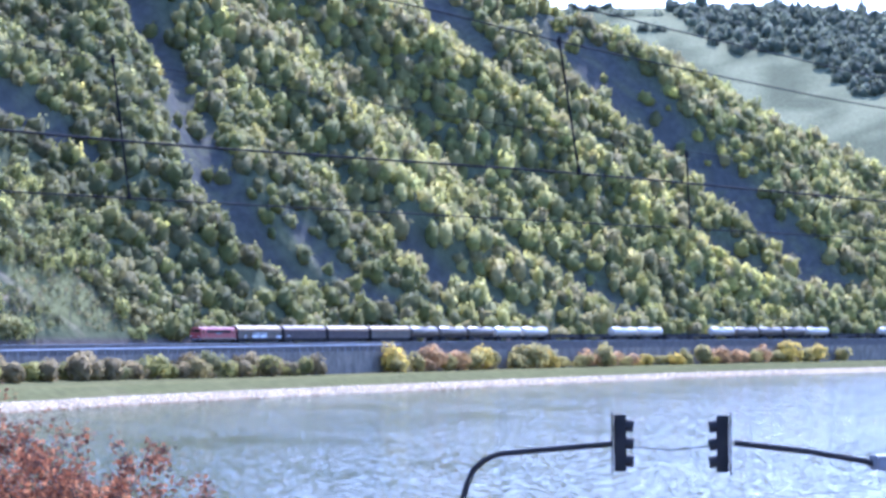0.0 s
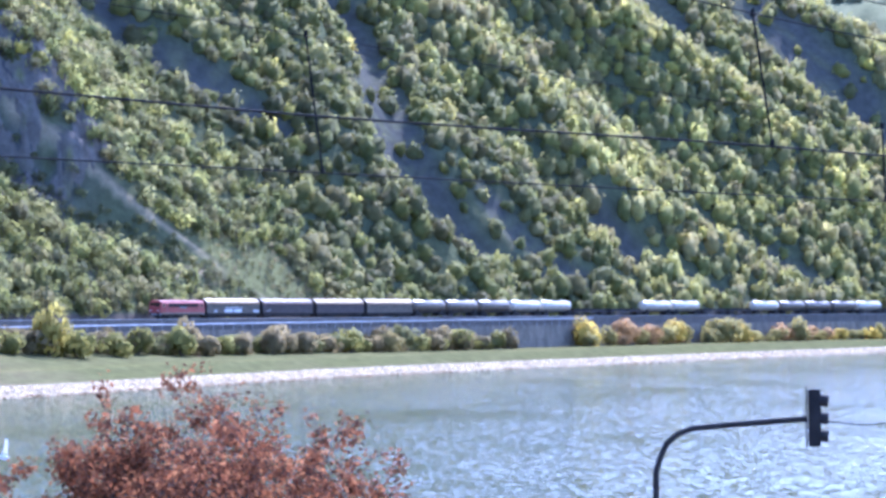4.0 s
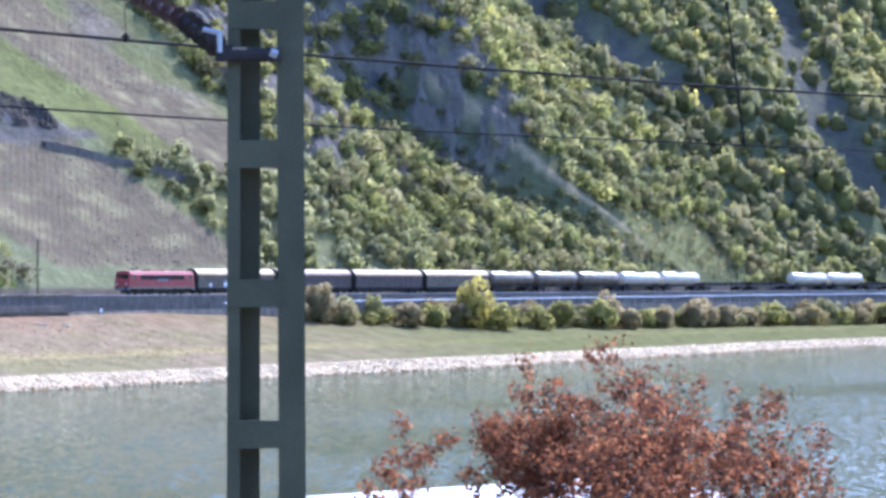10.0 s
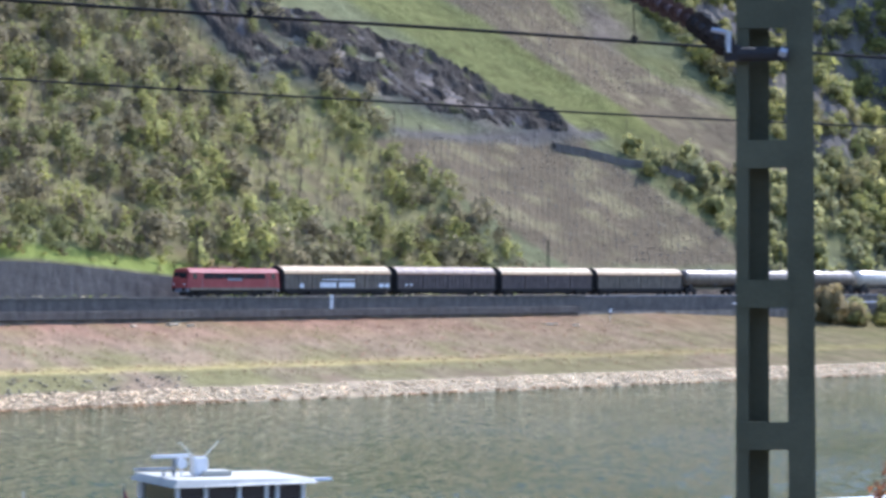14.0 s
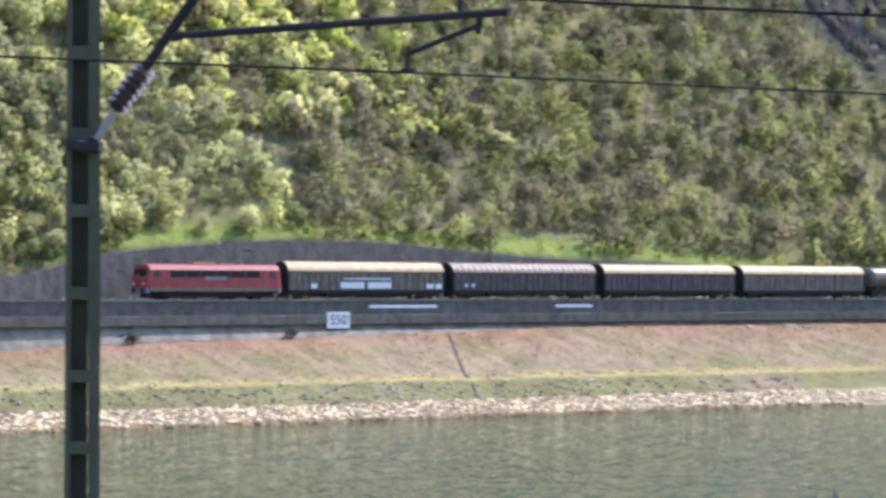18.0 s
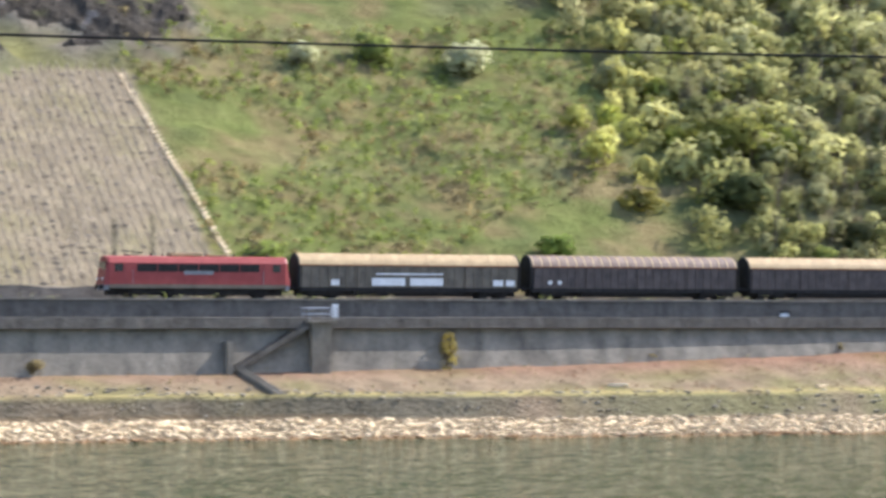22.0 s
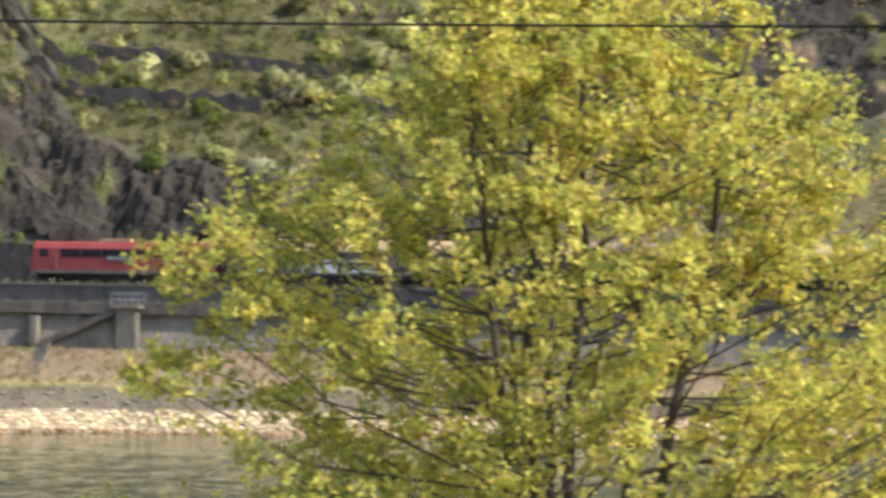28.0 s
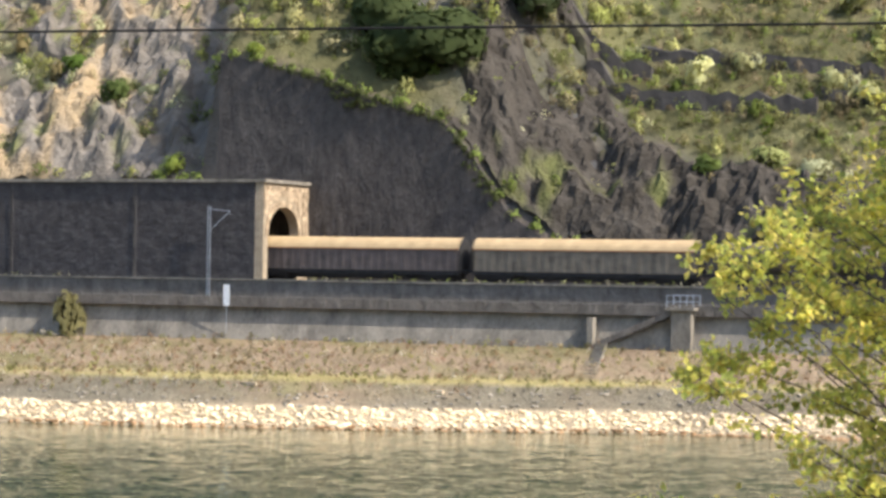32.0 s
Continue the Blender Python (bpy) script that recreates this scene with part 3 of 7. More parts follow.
def covered_wagon(side, roof, label, patches=()):
    t = thing("covered_wagon", at(0, 0, RAIL), label, "freight wagon", "wagons of the train")
    part("underframe", boxes((-11.0, 11.0, -1.2, 1.2, 0.85, 1.15), (-10.9, 10.9, -1.36, -1.28, 0.75, 1.15), (-10.9, 10.9, 1.28, 1.36, 0.75, 1.15), (-5.6, 5.6, -1.1, 1.1, 0.45, 0.85)), M_black, t)
    part("centre_sill", boxes((-10.9, 10.9, -0.55, 0.55, 0.3, 0.85)), M_black, t)
    for y in (-1, 1):
        part("eave_rail", boxes((-10.9, 10.9, min(y * 1.43, y * 1.49), max(y * 1.43, y * 1.49), 3.1, 3.2)), M_rust, t, "rusty eave rail")
    part("body", boxes((-10.85, 10.85, -1.33, 1.33, 1.16, 3.3)), side, t)
    for k in range(4):
        for y in (-1, 1):
            x0, x1 = -10.8 + k * 5.4 + 0.03, -10.8 + (k + 1) * 5.4 - 0.03
            wall = part("sliding_wall", boxes((x0, x1, min(y * 1.35, y * 1.41), max(y * 1.35, y * 1.41), 1.12, 3.2)), side, t)
            for i in range(7):
                rib = new("rib", rib_mesh(side))
                rib.parent, rib.location = wall, (x0 + 0.12 + i * (x1 - x0 - 0.24) / 6, y * 1.44, 2.23)
    bm = bmesh.new()
    extrude_profile(bm, ROOF, -10.95, 10.95)
    top = part("roof", bm, roof, t)
    for i in range(25):
        rib = new("roof_rib", roof_rib_mesh(M_tan))
        rib.parent, rib.location = top, (-10.8 + i * 0.9, 0, 0)
    for s in (-1, 1):
        bm = bmesh.new()
        extrude_profile(bm, [(-1.44, 1.1)] + [(y * 1.015, z * 1.008) for y, z in ROOF] + [(1.44, 1.1)], min(s * 10.95, s * 11.07), max(s * 10.95, s * 11.07))
        part("end_wall", bm, M_black, t)
        bogie(t, s * 8.5)
        buffers(t, s * 11.64, s)
    for x0, x1, z0, z1 in patches:
        part("lettering_panel", boxes((x0, x1, -1.485, -1.472, z0, z1)), M_white, t, "pale sign panel")
    return t


def locomotive():
    t = thing("electric_locomotive", at(0, 0, RAIL), "faded red electric locomotive with dark window band", "locomotive")
    prof = [(-1.5, 1.25), (-1.5, 3.25), (-1.22, 3.72), (-0.6, 3.86), (0.6, 3.86), (1.22, 3.72), (1.5, 3.25), (1.5, 1.25)]
    bm = bmesh.new()
    extrude_profile(bm, prof, -9.0, 9.0)
    part("body", bm, M_red, t)
    for s in (-1, 1):
        bm = bmesh.new()
        a = [bm.verts.new((s * 9.002, y, z)) for y, z in prof]
        b = [bm.verts.new((s * (9.55 if z < 2.3 else 9.2), y * 0.94, z if z < 3.6 else z - 0.05)) for y, z in prof]
        n = len(prof)
        for i in range(n):
            bm.faces.new((a[i], a[(i + 1) % n], b[(i + 1) % n], b[i]))
        bm.faces.new(b)
        bmesh.ops.recalc_face_normals(bm, faces=bm.faces)
        part("cab_front", bm, M_red, t)
        part("windscreen", boxes((min(s * 9.24, s * 9.34), max(s * 9.24, s * 9.34), -1.15, 1.15, 2.55, 3.3)), M_glass, t)
        for y in (-0.95, 0.95):
            bm = bmesh.new()
            tube(bm, (s * 9.5, y, 1.75), (s * 9.6, y, 1.75), 0.14, n=12)
            part("headlight", bm, M_white, t)
        part("buffer_beam", boxes((min(s * 9.0, s * 9.45), max(s * 9.0, s * 9.45), -1.35, 1.35, 0.75, 1.24)), M_grey, t)
        buffers(t, s * 9.74, s)
        bogie(t, s * 4.6, 3.9, 0.62, 2)
        for y in (-1, 1):
            part("cab_side_window", boxes((s * 8.05 - 0.4, s * 8.05 + 0.4, min(y * 1.5, y * 1.515), max(y * 1.5, y * 1.515), 2.45, 3.15)), M_glass, t)
            part("cab_door", boxes((s * 7.1 - 0.33, s * 7.1 + 0.33, min(y * 1.5, y * 1.53), max(y * 1.5, y * 1.53), 1.35, 3.15)), M_red, t)
            bm = bmesh.new()
            tube(bm, (s * 6.65, y * 1.58, 1.3), (s * 6.65, y * 1.58, 2.6), 0.025, n=6)
            part("hand_rail", bm, M_grey, t)
    for y in (-1, 1):
        for i in range(6):
            x0 = -6.3 + i * 2.1
            part("side_grille", boxes((x0 + 0.06, x0 + 2.04, min(y * 1.5, y * 1.52), max(y * 1.5, y * 1.52), 2.45, 3.15), *[(x0 + 0.06, x0 + 2.04, min(y * 1.52, y * 1.54), max(y * 1.52, y * 1.54), 2.5 + k * 0.11, 2.55 + k * 0.11) for k in range(6)]), M_black, t)
        part("skirt", boxes((-9.0, 9.0, min(y * 1.42, y * 1.52), max(y * 1.42, y * 1.52), 0.95, 1.3)), M_darktank, t)
        part("lettering_panel", boxes((-1.5, 1.5, min(y * 1.52, y * 1.56), max(y * 1.52, y * 1.56), 2.2, 2.55)), M_grey, t, "pale emblem panel")
    for x in (-7.2, -4.6, -3.4, 1.0, 3.9, 5.0, 7.4):
        bm = bmesh.new()
        tube(bm, (x, -0.5, 3.84), (x, -0.5, 4.12), 0.09, 0.06, 8)
        part("roof_insulator", bm, M_ceramic, t)
    part("centre_sill", boxes((-8.9, 8.9, -0.6, 0.6, 0.3, 1.0)), M_black, t)
    part("roof_box", boxes((-2.6, 0.6, -0.75, 0.75, 3.86, 4.15), (1.3, 3.2, -0.7, 0.7, 3.86, 4.02), bevel=0.04), M_tan, t, "dusty tan roof equipment box")
    part("underframe", boxes((-2.4, 2.4, -1.15, 1.15, 0.4, 1.25), (-8.8, 8.8, -1.2, 1.2, 1.0, 1.26)), M_black, t)
    for s, up in ((-1, 0), (1, 1)):
        bm = bmesh.new()
        x = s * 6.2
        tip = 5.35 - 3.9 if up else 0.32
        for y in (-0.45, 0.45):
            tube(bm, (x - 0.5, y, 3.95), (x + 0.9, y * 0.8, 3.95 + tip * 0.5 + 0.05), 0.03, n=6)
            tube(bm, (x + 0.9, y * 0.8, 3.95 + tip * 0.5 + 0.05), (x - 0.3, y * 0.7, 3.95 + tip), 0.025, n=6)
        tube(bm, (x - 0.3, -0.9, 3.95 + tip), (x - 0.3, 0.9, 3.95 + tip), 0.04, n=6)
        for y in (-0.5, 0.5):
            tube(bm, (x - 0.5, y, 3.8), (x - 0.5, y, 4.0), 0.07, n=8)
        part("pantograph", bm, M_black, t)
    return t


def tank_wagon(shell, label, length=16.7):
    t = thing("tank_wagon", at(0, 0, RAIL), label, "freight wagon", "wagons of the train")
    h = length / 2 - 0.75
    bm = bmesh.new()
    rings = []
    for x, r in ((-h, 0.35), (-h + 0.12, 0.95), (-h + 0.4, 1.32), (-h + 0.8, 1.44), (h - 0.8, 1.44), (h - 0.4, 1.32), (h - 0.12, 0.95), (h, 0.35)):
        rings.append([bm.verts.new((x, r * math.cos(a), 2.68 + r * math.sin(a))) for a in [2 * math.pi * i / 28 for i in range(28)]])
    for a, b in zip(rings, rings[1:]):
        for i in range(28):
            bm.faces.new((a[i], a[(i + 1) % 28], b[(i + 1) % 28], b[i]))
    bm.faces.new(rings[0][::-1])
    bm.faces.new(rings[-1])
    bmesh.ops.recalc_face_normals(bm, faces=bm.faces)
    for f in bm.faces:
        f.smooth = True
    part("tank", bm, shell, t)
    for k in (-0.62, -0.2, 0.2, 0.62):
        bm = bmesh.new()
        tube(bm, (k * h - 0.05, 0, 2.68), (k * h + 0.05, 0, 2.68), 1.47, n=28)
        part("strap", bm, shell, t)
    bm = bmesh.new()
    tube(bm, (0, 0, 4.05), (0, 0, 4.32), 0.36, n=16)
    part("manhole_dome", bm, M_grey, t)
    part("walkway", boxes((-2.2, 2.2, -0.75, -0.45, 4.02, 4.07), (-2.2, 2.2, 0.45, 0.75, 4.02, 4.07)), M_grey, t)
    part("underframe", boxes((-h - 0.2, h + 0.2, -1.25, 1.25, 0.95, 1.2), (-h + 0.9, -h + 1.9, -1.1, 1.1, 1.2, 1.75), (h - 1.9, h - 0.9, -1.1, 1.1, 1.2, 1.75)), M_black, t)
    for s in (-1, 1):
        bogie(t, s * (h - 1.7), 1.8)
        buffers(t, s * (length / 2), s)
    bm = bmesh.new()
    for dx in (-0.25, 0.25):
        tube(bm, (dx, -1.5, 1.15), (dx, -0.75, 4.05), 0.025, n=5)
    for i in range(9):
        k = (i + 0.5) / 9
        tube(bm, (-0.25, -1.5 + 0.75 * k, 1.15 + 2.9 * k), (0.25, -1.5 + 0.75 * k, 1.15 + 2.9 * k), 0.018, n=5)
    part("ladder", bm, M_grey, t)
    return t


def flat_wagon(length, label):
    t = thing("flat_wagon", at(0, 0, RAIL), label, "freight wagon", "wagons of the train")
    h = length / 2 - 0.62
    part("deck", boxes((-h, h, -1.35, 1.35, 1.0, 1.28)), M_brown, t)
    part("load", boxes((-h + 0.8, -0.3, -1.1, 1.1, 1.3, 1.9), (0.3, h - 0.8, -1.1, 1.1, 1.3, 1.85)), M_black, t)
    for i in range(9):
        for y in (-1.38, 1.38):
            cx = -h + 0.5 + i * (2 * h - 1) / 8
            part("stake", boxes((cx - 0.05, cx + 0.05, y - 0.04, y + 0.04, 1.0, 2.0)), M_black, t)
    for s in (-1, 1):
        bogie(t, s * (h - 2.2), 1.8)
        buffers(t, s * length / 2, s)
    return t


# offsets of each vehicle's middle behind the joint between engine and first wagon
def shorten(ob, k):
    """Draws a vehicle together along its length; wheels keep their shape."""
    for c in ob.children:
        co = np.empty(len(c.data.vertices) * 3, np.float32)
        c.data.vertices.foreach_get("co", co)
        co = co.reshape(-1, 3)
        if c.name.startswith("wheel"):
            co[:, 0] += co[:, 0].mean() * (k - 1)
        else:
            co[:, 0] *= k
        c.data.vertices.foreach_set("co", co.ravel())
        c.data.update()
        shorten(c, k)


_engine = locomotive()
shorten(_engine, 0.92)
TRAIN = [(_engine, -8.97)]
_o = 0.0
_kinds = [
    ("c", 23.3, M_greyside, M_tan, "grimy grey sliding-wall wagon with tan roof and pale lettering panel", ((-3.9, -0.6, 1.3, 2.0), (-0.1, 3.2, 1.3, 2.0), (-3.5, 3.2, 2.3, 2.45), (-7.9, -7.1, 1.3, 1.85), (8.3, 9.3, 1.3, 1.85), (9.6, 10.5, 1.3, 1.85))),
    ("c", 23.3, M_brown, M_brownroof, "dark brown sliding-wall wagon with brown roof", ((-9.3, -8.9, 1.5, 1.85), (-8.3, -7.9, 1.5, 1.85))),
    ("c", 23.3, M_brown, M_tan, "dark brown sliding-wall wagon with tan roof", ()),
    ("c", 23.3, M_greyside, M_tan, "grimy grey sliding-wall wagon with tan roof", ()),
    ("t", 16.7, M_darktank), ("t", 16.7, M_darktank), ("t", 16.7, M_darktank), ("t", 16.7, M_tank), ("t", 16.7, M_tank),
    ("f", 20.3), ("f", 20.3), ("t", 17.2, M_tank), ("t", 17.2, M_tank), ("f", 16.3), ("f", 16.3), ("t", 16.7, M_tank),
    ("t", 16.7, M_darktank), ("t", 16.7, M_darktank), ("t", 16.7, M_darktank), ("t", 16.7, M_tank), ("f", 20.3), ("f", 16.3), ("t", 16.7, M_tank), ("f", 20.3)]
for k in _kinds:
    if k[0] == "c":
        v = covered_wagon(k[2], k[3], k[4], k[5])
    elif k[0] == "t":
        v = tank_wagon(k[2], "pale grey tank wagon with bright top" if k[2] is M_tank else "grimy dark tank wagon", k[1])
    else:
        v = flat_wagon(k[1], "dark low flat wagon with stakes and low load")
    TRAIN.append((v, _o + k[1] / 2))
    _o += k[1]
TRAIN_S = ((0, 719.9), (2, 668.2), (4, 619.2), (6, 571.1), (8, 522.9), (10, 474.4), (12, 425.3), (14, 375.9), (16, 326.4), (18, 277.0), (20, 228.0), (22, 179.2), (24, 130.9), (25, 107.0), (26, 82.7), (28, 32.6), (29, 7.1), (30, -17.5), (31, -42.3), (32, -67.0))


# ---- woods: crowns of many small leaf clumps, joined ----
def crown_template(seed, quads=90, height=1.0, leaf=1.0, dense=False):
    """Leaf clumps of a crown of radius 1, standing on z = 0: corners, faces and how sunlit each clump's place is."""
    r = np.random.RandomState(seed)
    lobes = r.normal(0, 0.3, (8, 3)) * (1, 1, 0.7) + (0, 0, 0.9)
    size = r.uniform(0.46, 0.7, 8)
    which = r.randint(0, 8, quads)
    d = r.normal(0, 1, (quads, 3))
    d[:, 2] = d[:, 2] * 0.8 + 0.4
    d /= np.linalg.norm(d, axis=1)[:, None]
    centre = lobes[which] + d * size[which][:, None] * r.uniform(0.75, 1.05, (quads, 1))
    normal = d + r.normal(0, 0.22, (quads, 3))
    normal /= np.linalg.norm(normal, axis=1)[:, None]
    a = np.cross(normal, r.normal(0, 1, (quads, 3)))
    a /= np.linalg.norm(a, axis=1)[:, None]
    b = np.cross(normal, a)
    e = r.uniform(0.13, 0.26, (quads, 1)) * leaf
    jag = r.uniform(0.7, 1.3, (4, quads, 1))
    v = np.stack([centre + a * e * jag[0], centre + b * e * jag[1], centre - a * e * jag[2], centre - b * e * jag[3]], 1)
    v = v.reshape(-1, 3)
    f, l = np.arange(quads * 4).reshape(-1, 4), r.uniform(0.87, 1.13, quads).repeat(4)
    if dense:
        # the thick inner foliage, lumpy as the lobes are
        a, e = np.meshgrid(np.arange(9) * 2 * math.pi / 9, np.radians((-50, -20, 10, 40, 70)))
        d = np.stack([np.cos(e) * np.cos(a), np.cos(e) * np.sin(a), np.sin(e)], -1).reshape(-1, 3)
        rel = lobes - (0, 0, 0.85)
        size_at = np.max(d @ rel.T + size * 0.9, axis=1) * r.uniform(0.5, 0.92, len(d))
        core = d * size_at[:, None] + (0, 0, 0.85)
        i = np.arange(45).reshape(5, 9)
        q = np.stack([i[:-1], np.roll(i[:-1], -1, 1), np.roll(i[1:], -1, 1), i[1:]], -1).reshape(-1, 4)
        f = np.concatenate([f, q + len(v), [[len(v) + 36, len(v) + 39, len(v) + 42, len(v) + 44]]])
        v, l = np.concatenate([v, core]), np.concatenate([l, r.uniform(0.8, 1.0, 45)])
    v[:, 2] *= height
    return v, f, l


def round_off(me, normals):
    """Leaves take the crown's rounding, so that a crown shades as one mass."""
    me.shade_smooth()
    me.normals_split_custom_set_from_vertices(normals)


def outward(v, height=0.75):
    n = v - (0, 0, height)
    return n / np.maximum(np.linalg.norm(n, axis=1), 0.01)[:, None]


def woods(name, places, label, category="woods", seed=0, quads=90, leaf=1.0, rounded=True, dense=False):
    """places: x, y, z, radius, colour rows. One object."""
    kinds = [crown_template(seed * 10 + i, quads, 1.0 + 0.12 * i, leaf, dense) for i in range(5)]
    vs, fs, ts, ns, base = [], [], [], [], 0
    r = np.random.RandomState(seed + 77)
    for x, y, z, rad, rgb in places:
        v, f, l = kinds[r.randint(5)]
        a = r.uniform(0, 6.28)
        c, s = math.cos(a), math.sin(a)
        q = np.stack([v[:, 0] * c - v[:, 1] * s, v[:, 0] * s + v[:, 1] * c, v[:, 2]], 1) * rad * r.uniform(0.9, 1.1, 3) + (x, y, z)
        vs.append(q)
        o = outward(v)
        ns.append(np.stack([o[:, 0] * c - o[:, 1] * s, o[:, 0] * s + o[:, 1] * c, o[:, 2]], 1))
        fs.append(f + base)
        base += len(v)
        col = np.ones((len(v), 4))
        col[:, :3] = np.array(rgb) * l[:, None] * r.uniform(0.85, 1.15)
        ts.append(col)
    ob = big_mesh(name, np.concatenate(vs), np.concatenate(fs), M_leaf, np.concatenate(ts))
    if rounded:
        round_off(ob.data, np.concatenate(ns))
    return tagged(ob, label, category, kind="stuff")


LEAF_COLOURS = np.array([(0.33, 0.34, 0.13), (0.28, 0.3, 0.13), (0.39, 0.39, 0.15), (0.26, 0.27, 0.14), (0.33, 0.31, 0.17), (0.42, 0.41, 0.2)])
SCRUB_COLOURS = np.array([(0.5, 0.5, 0.2), (0.42, 0.43, 0.18), (0.58, 0.58, 0.22), (0.45, 0.44, 0.22), (0.5, 0.5, 0.26), (0.64, 0.63, 0.28)])
PALE_COLOURS = np.array([(0.5, 0.51, 0.26), (0.42, 0.45, 0.18), (0.35, 0.4, 0.12), (0.56, 0.57, 0.36)])
GRASS_COLOURS = np.array([(0.2, 0.25, 0.06), (0.25, 0.28, 0.08), (0.28, 0.23, 0.11), (0.2, 0.17, 0.1)])


def scatter(s0, s1, u0, u1, spacing, rad, density, seed, colours=LEAF_COLOURS, keep=None, sink=0.3):
    """Tree places on the slope, with gaps where a slow noise is low."""
    r = np.random.RandomState(seed)
    a, b = np.meshgrid(np.arange(s0, s1, spacing), np.arange(u0, u1, spacing), indexing="ij")
    ps = (a + r.uniform(-0.5, 0.5, a.shape) * spacing).ravel()
    pu = np.maximum((b + r.uniform(-0.5, 0.5, b.shape) * spacing).ravel(), 0.4)
    ok = fbm(ps / 30.0, pu / 26.0, 3, seed + 1.0) > 1 - density
    ok &= r.uniform(0, 1, len(ps)) > rock_mask(ps, pu) * np.where(ps > 540, 0.35, 0.8) + vine_mask(ps, pu) * 2
    if keep is not None:
        ok &= keep(ps, pu, r)
    ps, pu = ps[ok], pu[ok]
    x, y = plan(ps, -7 - pu)
    z = ground_z(ps, -7 - pu)
    q = r.uniform(*rad, len(ps))
    patch = 0.62 + 0.76 * fbm(ps / 22.0, pu / 18.0, 2, seed + 5.0)
    return [(x[i], y[i], z[i] - sink * q[i], q[i], colours[r.randint(len(colours))] * r.uniform(0.85, 1.15) * patch[i]) for i in range(len(ps))]


# bright leaf tones that stand in for sunlight on the crests
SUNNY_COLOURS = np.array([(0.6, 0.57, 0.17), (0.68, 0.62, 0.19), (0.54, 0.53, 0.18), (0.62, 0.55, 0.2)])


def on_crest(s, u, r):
    """Sparse trees along the spurs' backs, coloured brighter as if sunlit."""
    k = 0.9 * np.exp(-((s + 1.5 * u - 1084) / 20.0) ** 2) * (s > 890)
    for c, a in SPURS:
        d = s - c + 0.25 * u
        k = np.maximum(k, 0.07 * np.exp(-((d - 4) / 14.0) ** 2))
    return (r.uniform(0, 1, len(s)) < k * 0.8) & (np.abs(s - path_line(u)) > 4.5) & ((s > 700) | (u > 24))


def path_line(u):
    return np.interp(u, (3, 10, 19, 29, 40, 46), (664, 652, 637, 627, 623, 621))


def off_path(s, u, r):
    line = path_line(u)
    clear = (s - line < 2.2) & (s - line > -10 - 0.3 * np.maximum(45 - u, 0)) & (u < 48) | ((s > 640) & (s < 686) & (u < 15))
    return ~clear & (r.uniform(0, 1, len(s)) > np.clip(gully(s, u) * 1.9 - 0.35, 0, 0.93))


woods("woods", scatter(552, 700, 1, 100, 3.3, (1.5, 3.2), 0.86, 1, LEAF_COLOURS * (0.84, 0.82, 0.66), off_path, 0.6), "spring-green deciduous woods on a steep slope below bare rock", seed=1, quads=170, leaf=0.66)
woods("woods", scatter(700, 850, 1, 175, 3.5, (1.8, 3.8), 0.93, 4, LEAF_COLOURS * (0.82, 0.79, 0.62), off_path, 0.85), "dull green woods covering spurs of the slope", seed=4, quads=90, leaf=0.62, dense=True)
# farthest leaves coloured brighter to stand for haze
woods("woods", scatter(850, 1340, 1, 175, 4.2, (2.2, 4.6), 0.95, 36, LEAF_COLOURS * (1.15, 1.07, 0.8), off_path, 0.85), "spring-green woods on the farthest spur, haze put into the leaf colour", seed=36, quads=60, leaf=0.75, dense=True)
# leaf colours halved here to paint in the gully's shade
woods("woods", scatter(590, 664, 3, 52, 2.3, (0.8, 1.8), 0.85, 37, LEAF_COLOURS * 0.5, lambda s, u, r: (s < path_line(u) - 3) & (s > path_line(u) - 10 - 0.35 * np.maximum(45 - u, 0))), "low bushes in the gully beside the path, shade put into their colour", seed=37, quads=60, leaf=0.8)
woods("woods", scatter(600, 1300, 4, 150, 3.4, (1.8, 3.6), 0.9, 31, SUNNY_COLOURS * (0.95, 0.92, 0.75), on_crest, 0.6), "yellow-green trees along the spurs, sunlight put into their leaf colour", seed=31, quads=90, leaf=0.62, dense=True)
woods("woods", scatter(636, 694, 2, 20, 1.7, (0.3, 0.9), 0.8, 43, np.array([(0.3, 0.27, 0.12), (0.24, 0.23, 0.1), (0.36, 0.3, 0.16), (0.2, 0.2, 0.08)]), lambda s, u, r: np.abs(s - path_line(u)) > 1.6), "dry grass and low brambles beside the footpath", "grass", seed=43, quads=30)
woods("woods", scatter(236, 272, 3, 40, 2.6, (1.0, 2.2), 0.9, 32, SCRUB_COLOURS * 0.75), "dense grey-green brushwood above the cutting wall", seed=32, quads=150, leaf=0.7)
woods("woods", scatter(232, 290, 3, 85, 3.5, (1.1, 2.7), 0.7, 2, SCRUB_COLOURS * 0.95), "pale grey-green scrub and bushes on the slope", seed=2, quads=190, leaf=0.56)
woods("woods", scatter(290, 446, 3, 85, 3.6, (1.1, 2.6), 0.72, 38, np.array([(0.22, 0.225, 0.085), (0.18, 0.19, 0.075), (0.26, 0.265, 0.09), (0.2, 0.185, 0.11), (0.2, 0.18, 0.11), (0.18, 0.16, 0.1)])), "grey-brown brushwood and green scrub on the slope", seed=38, quads=175, leaf=0.54)
woods("woods", scatter(224, 330, 20, 85, 4.0, (1.4, 2.8), 0.6, 12, PALE_COLOURS * (1.1, 1.05, 0.75)), "pale flowering trees high on the slope", seed=12, quads=150, leaf=0.8)
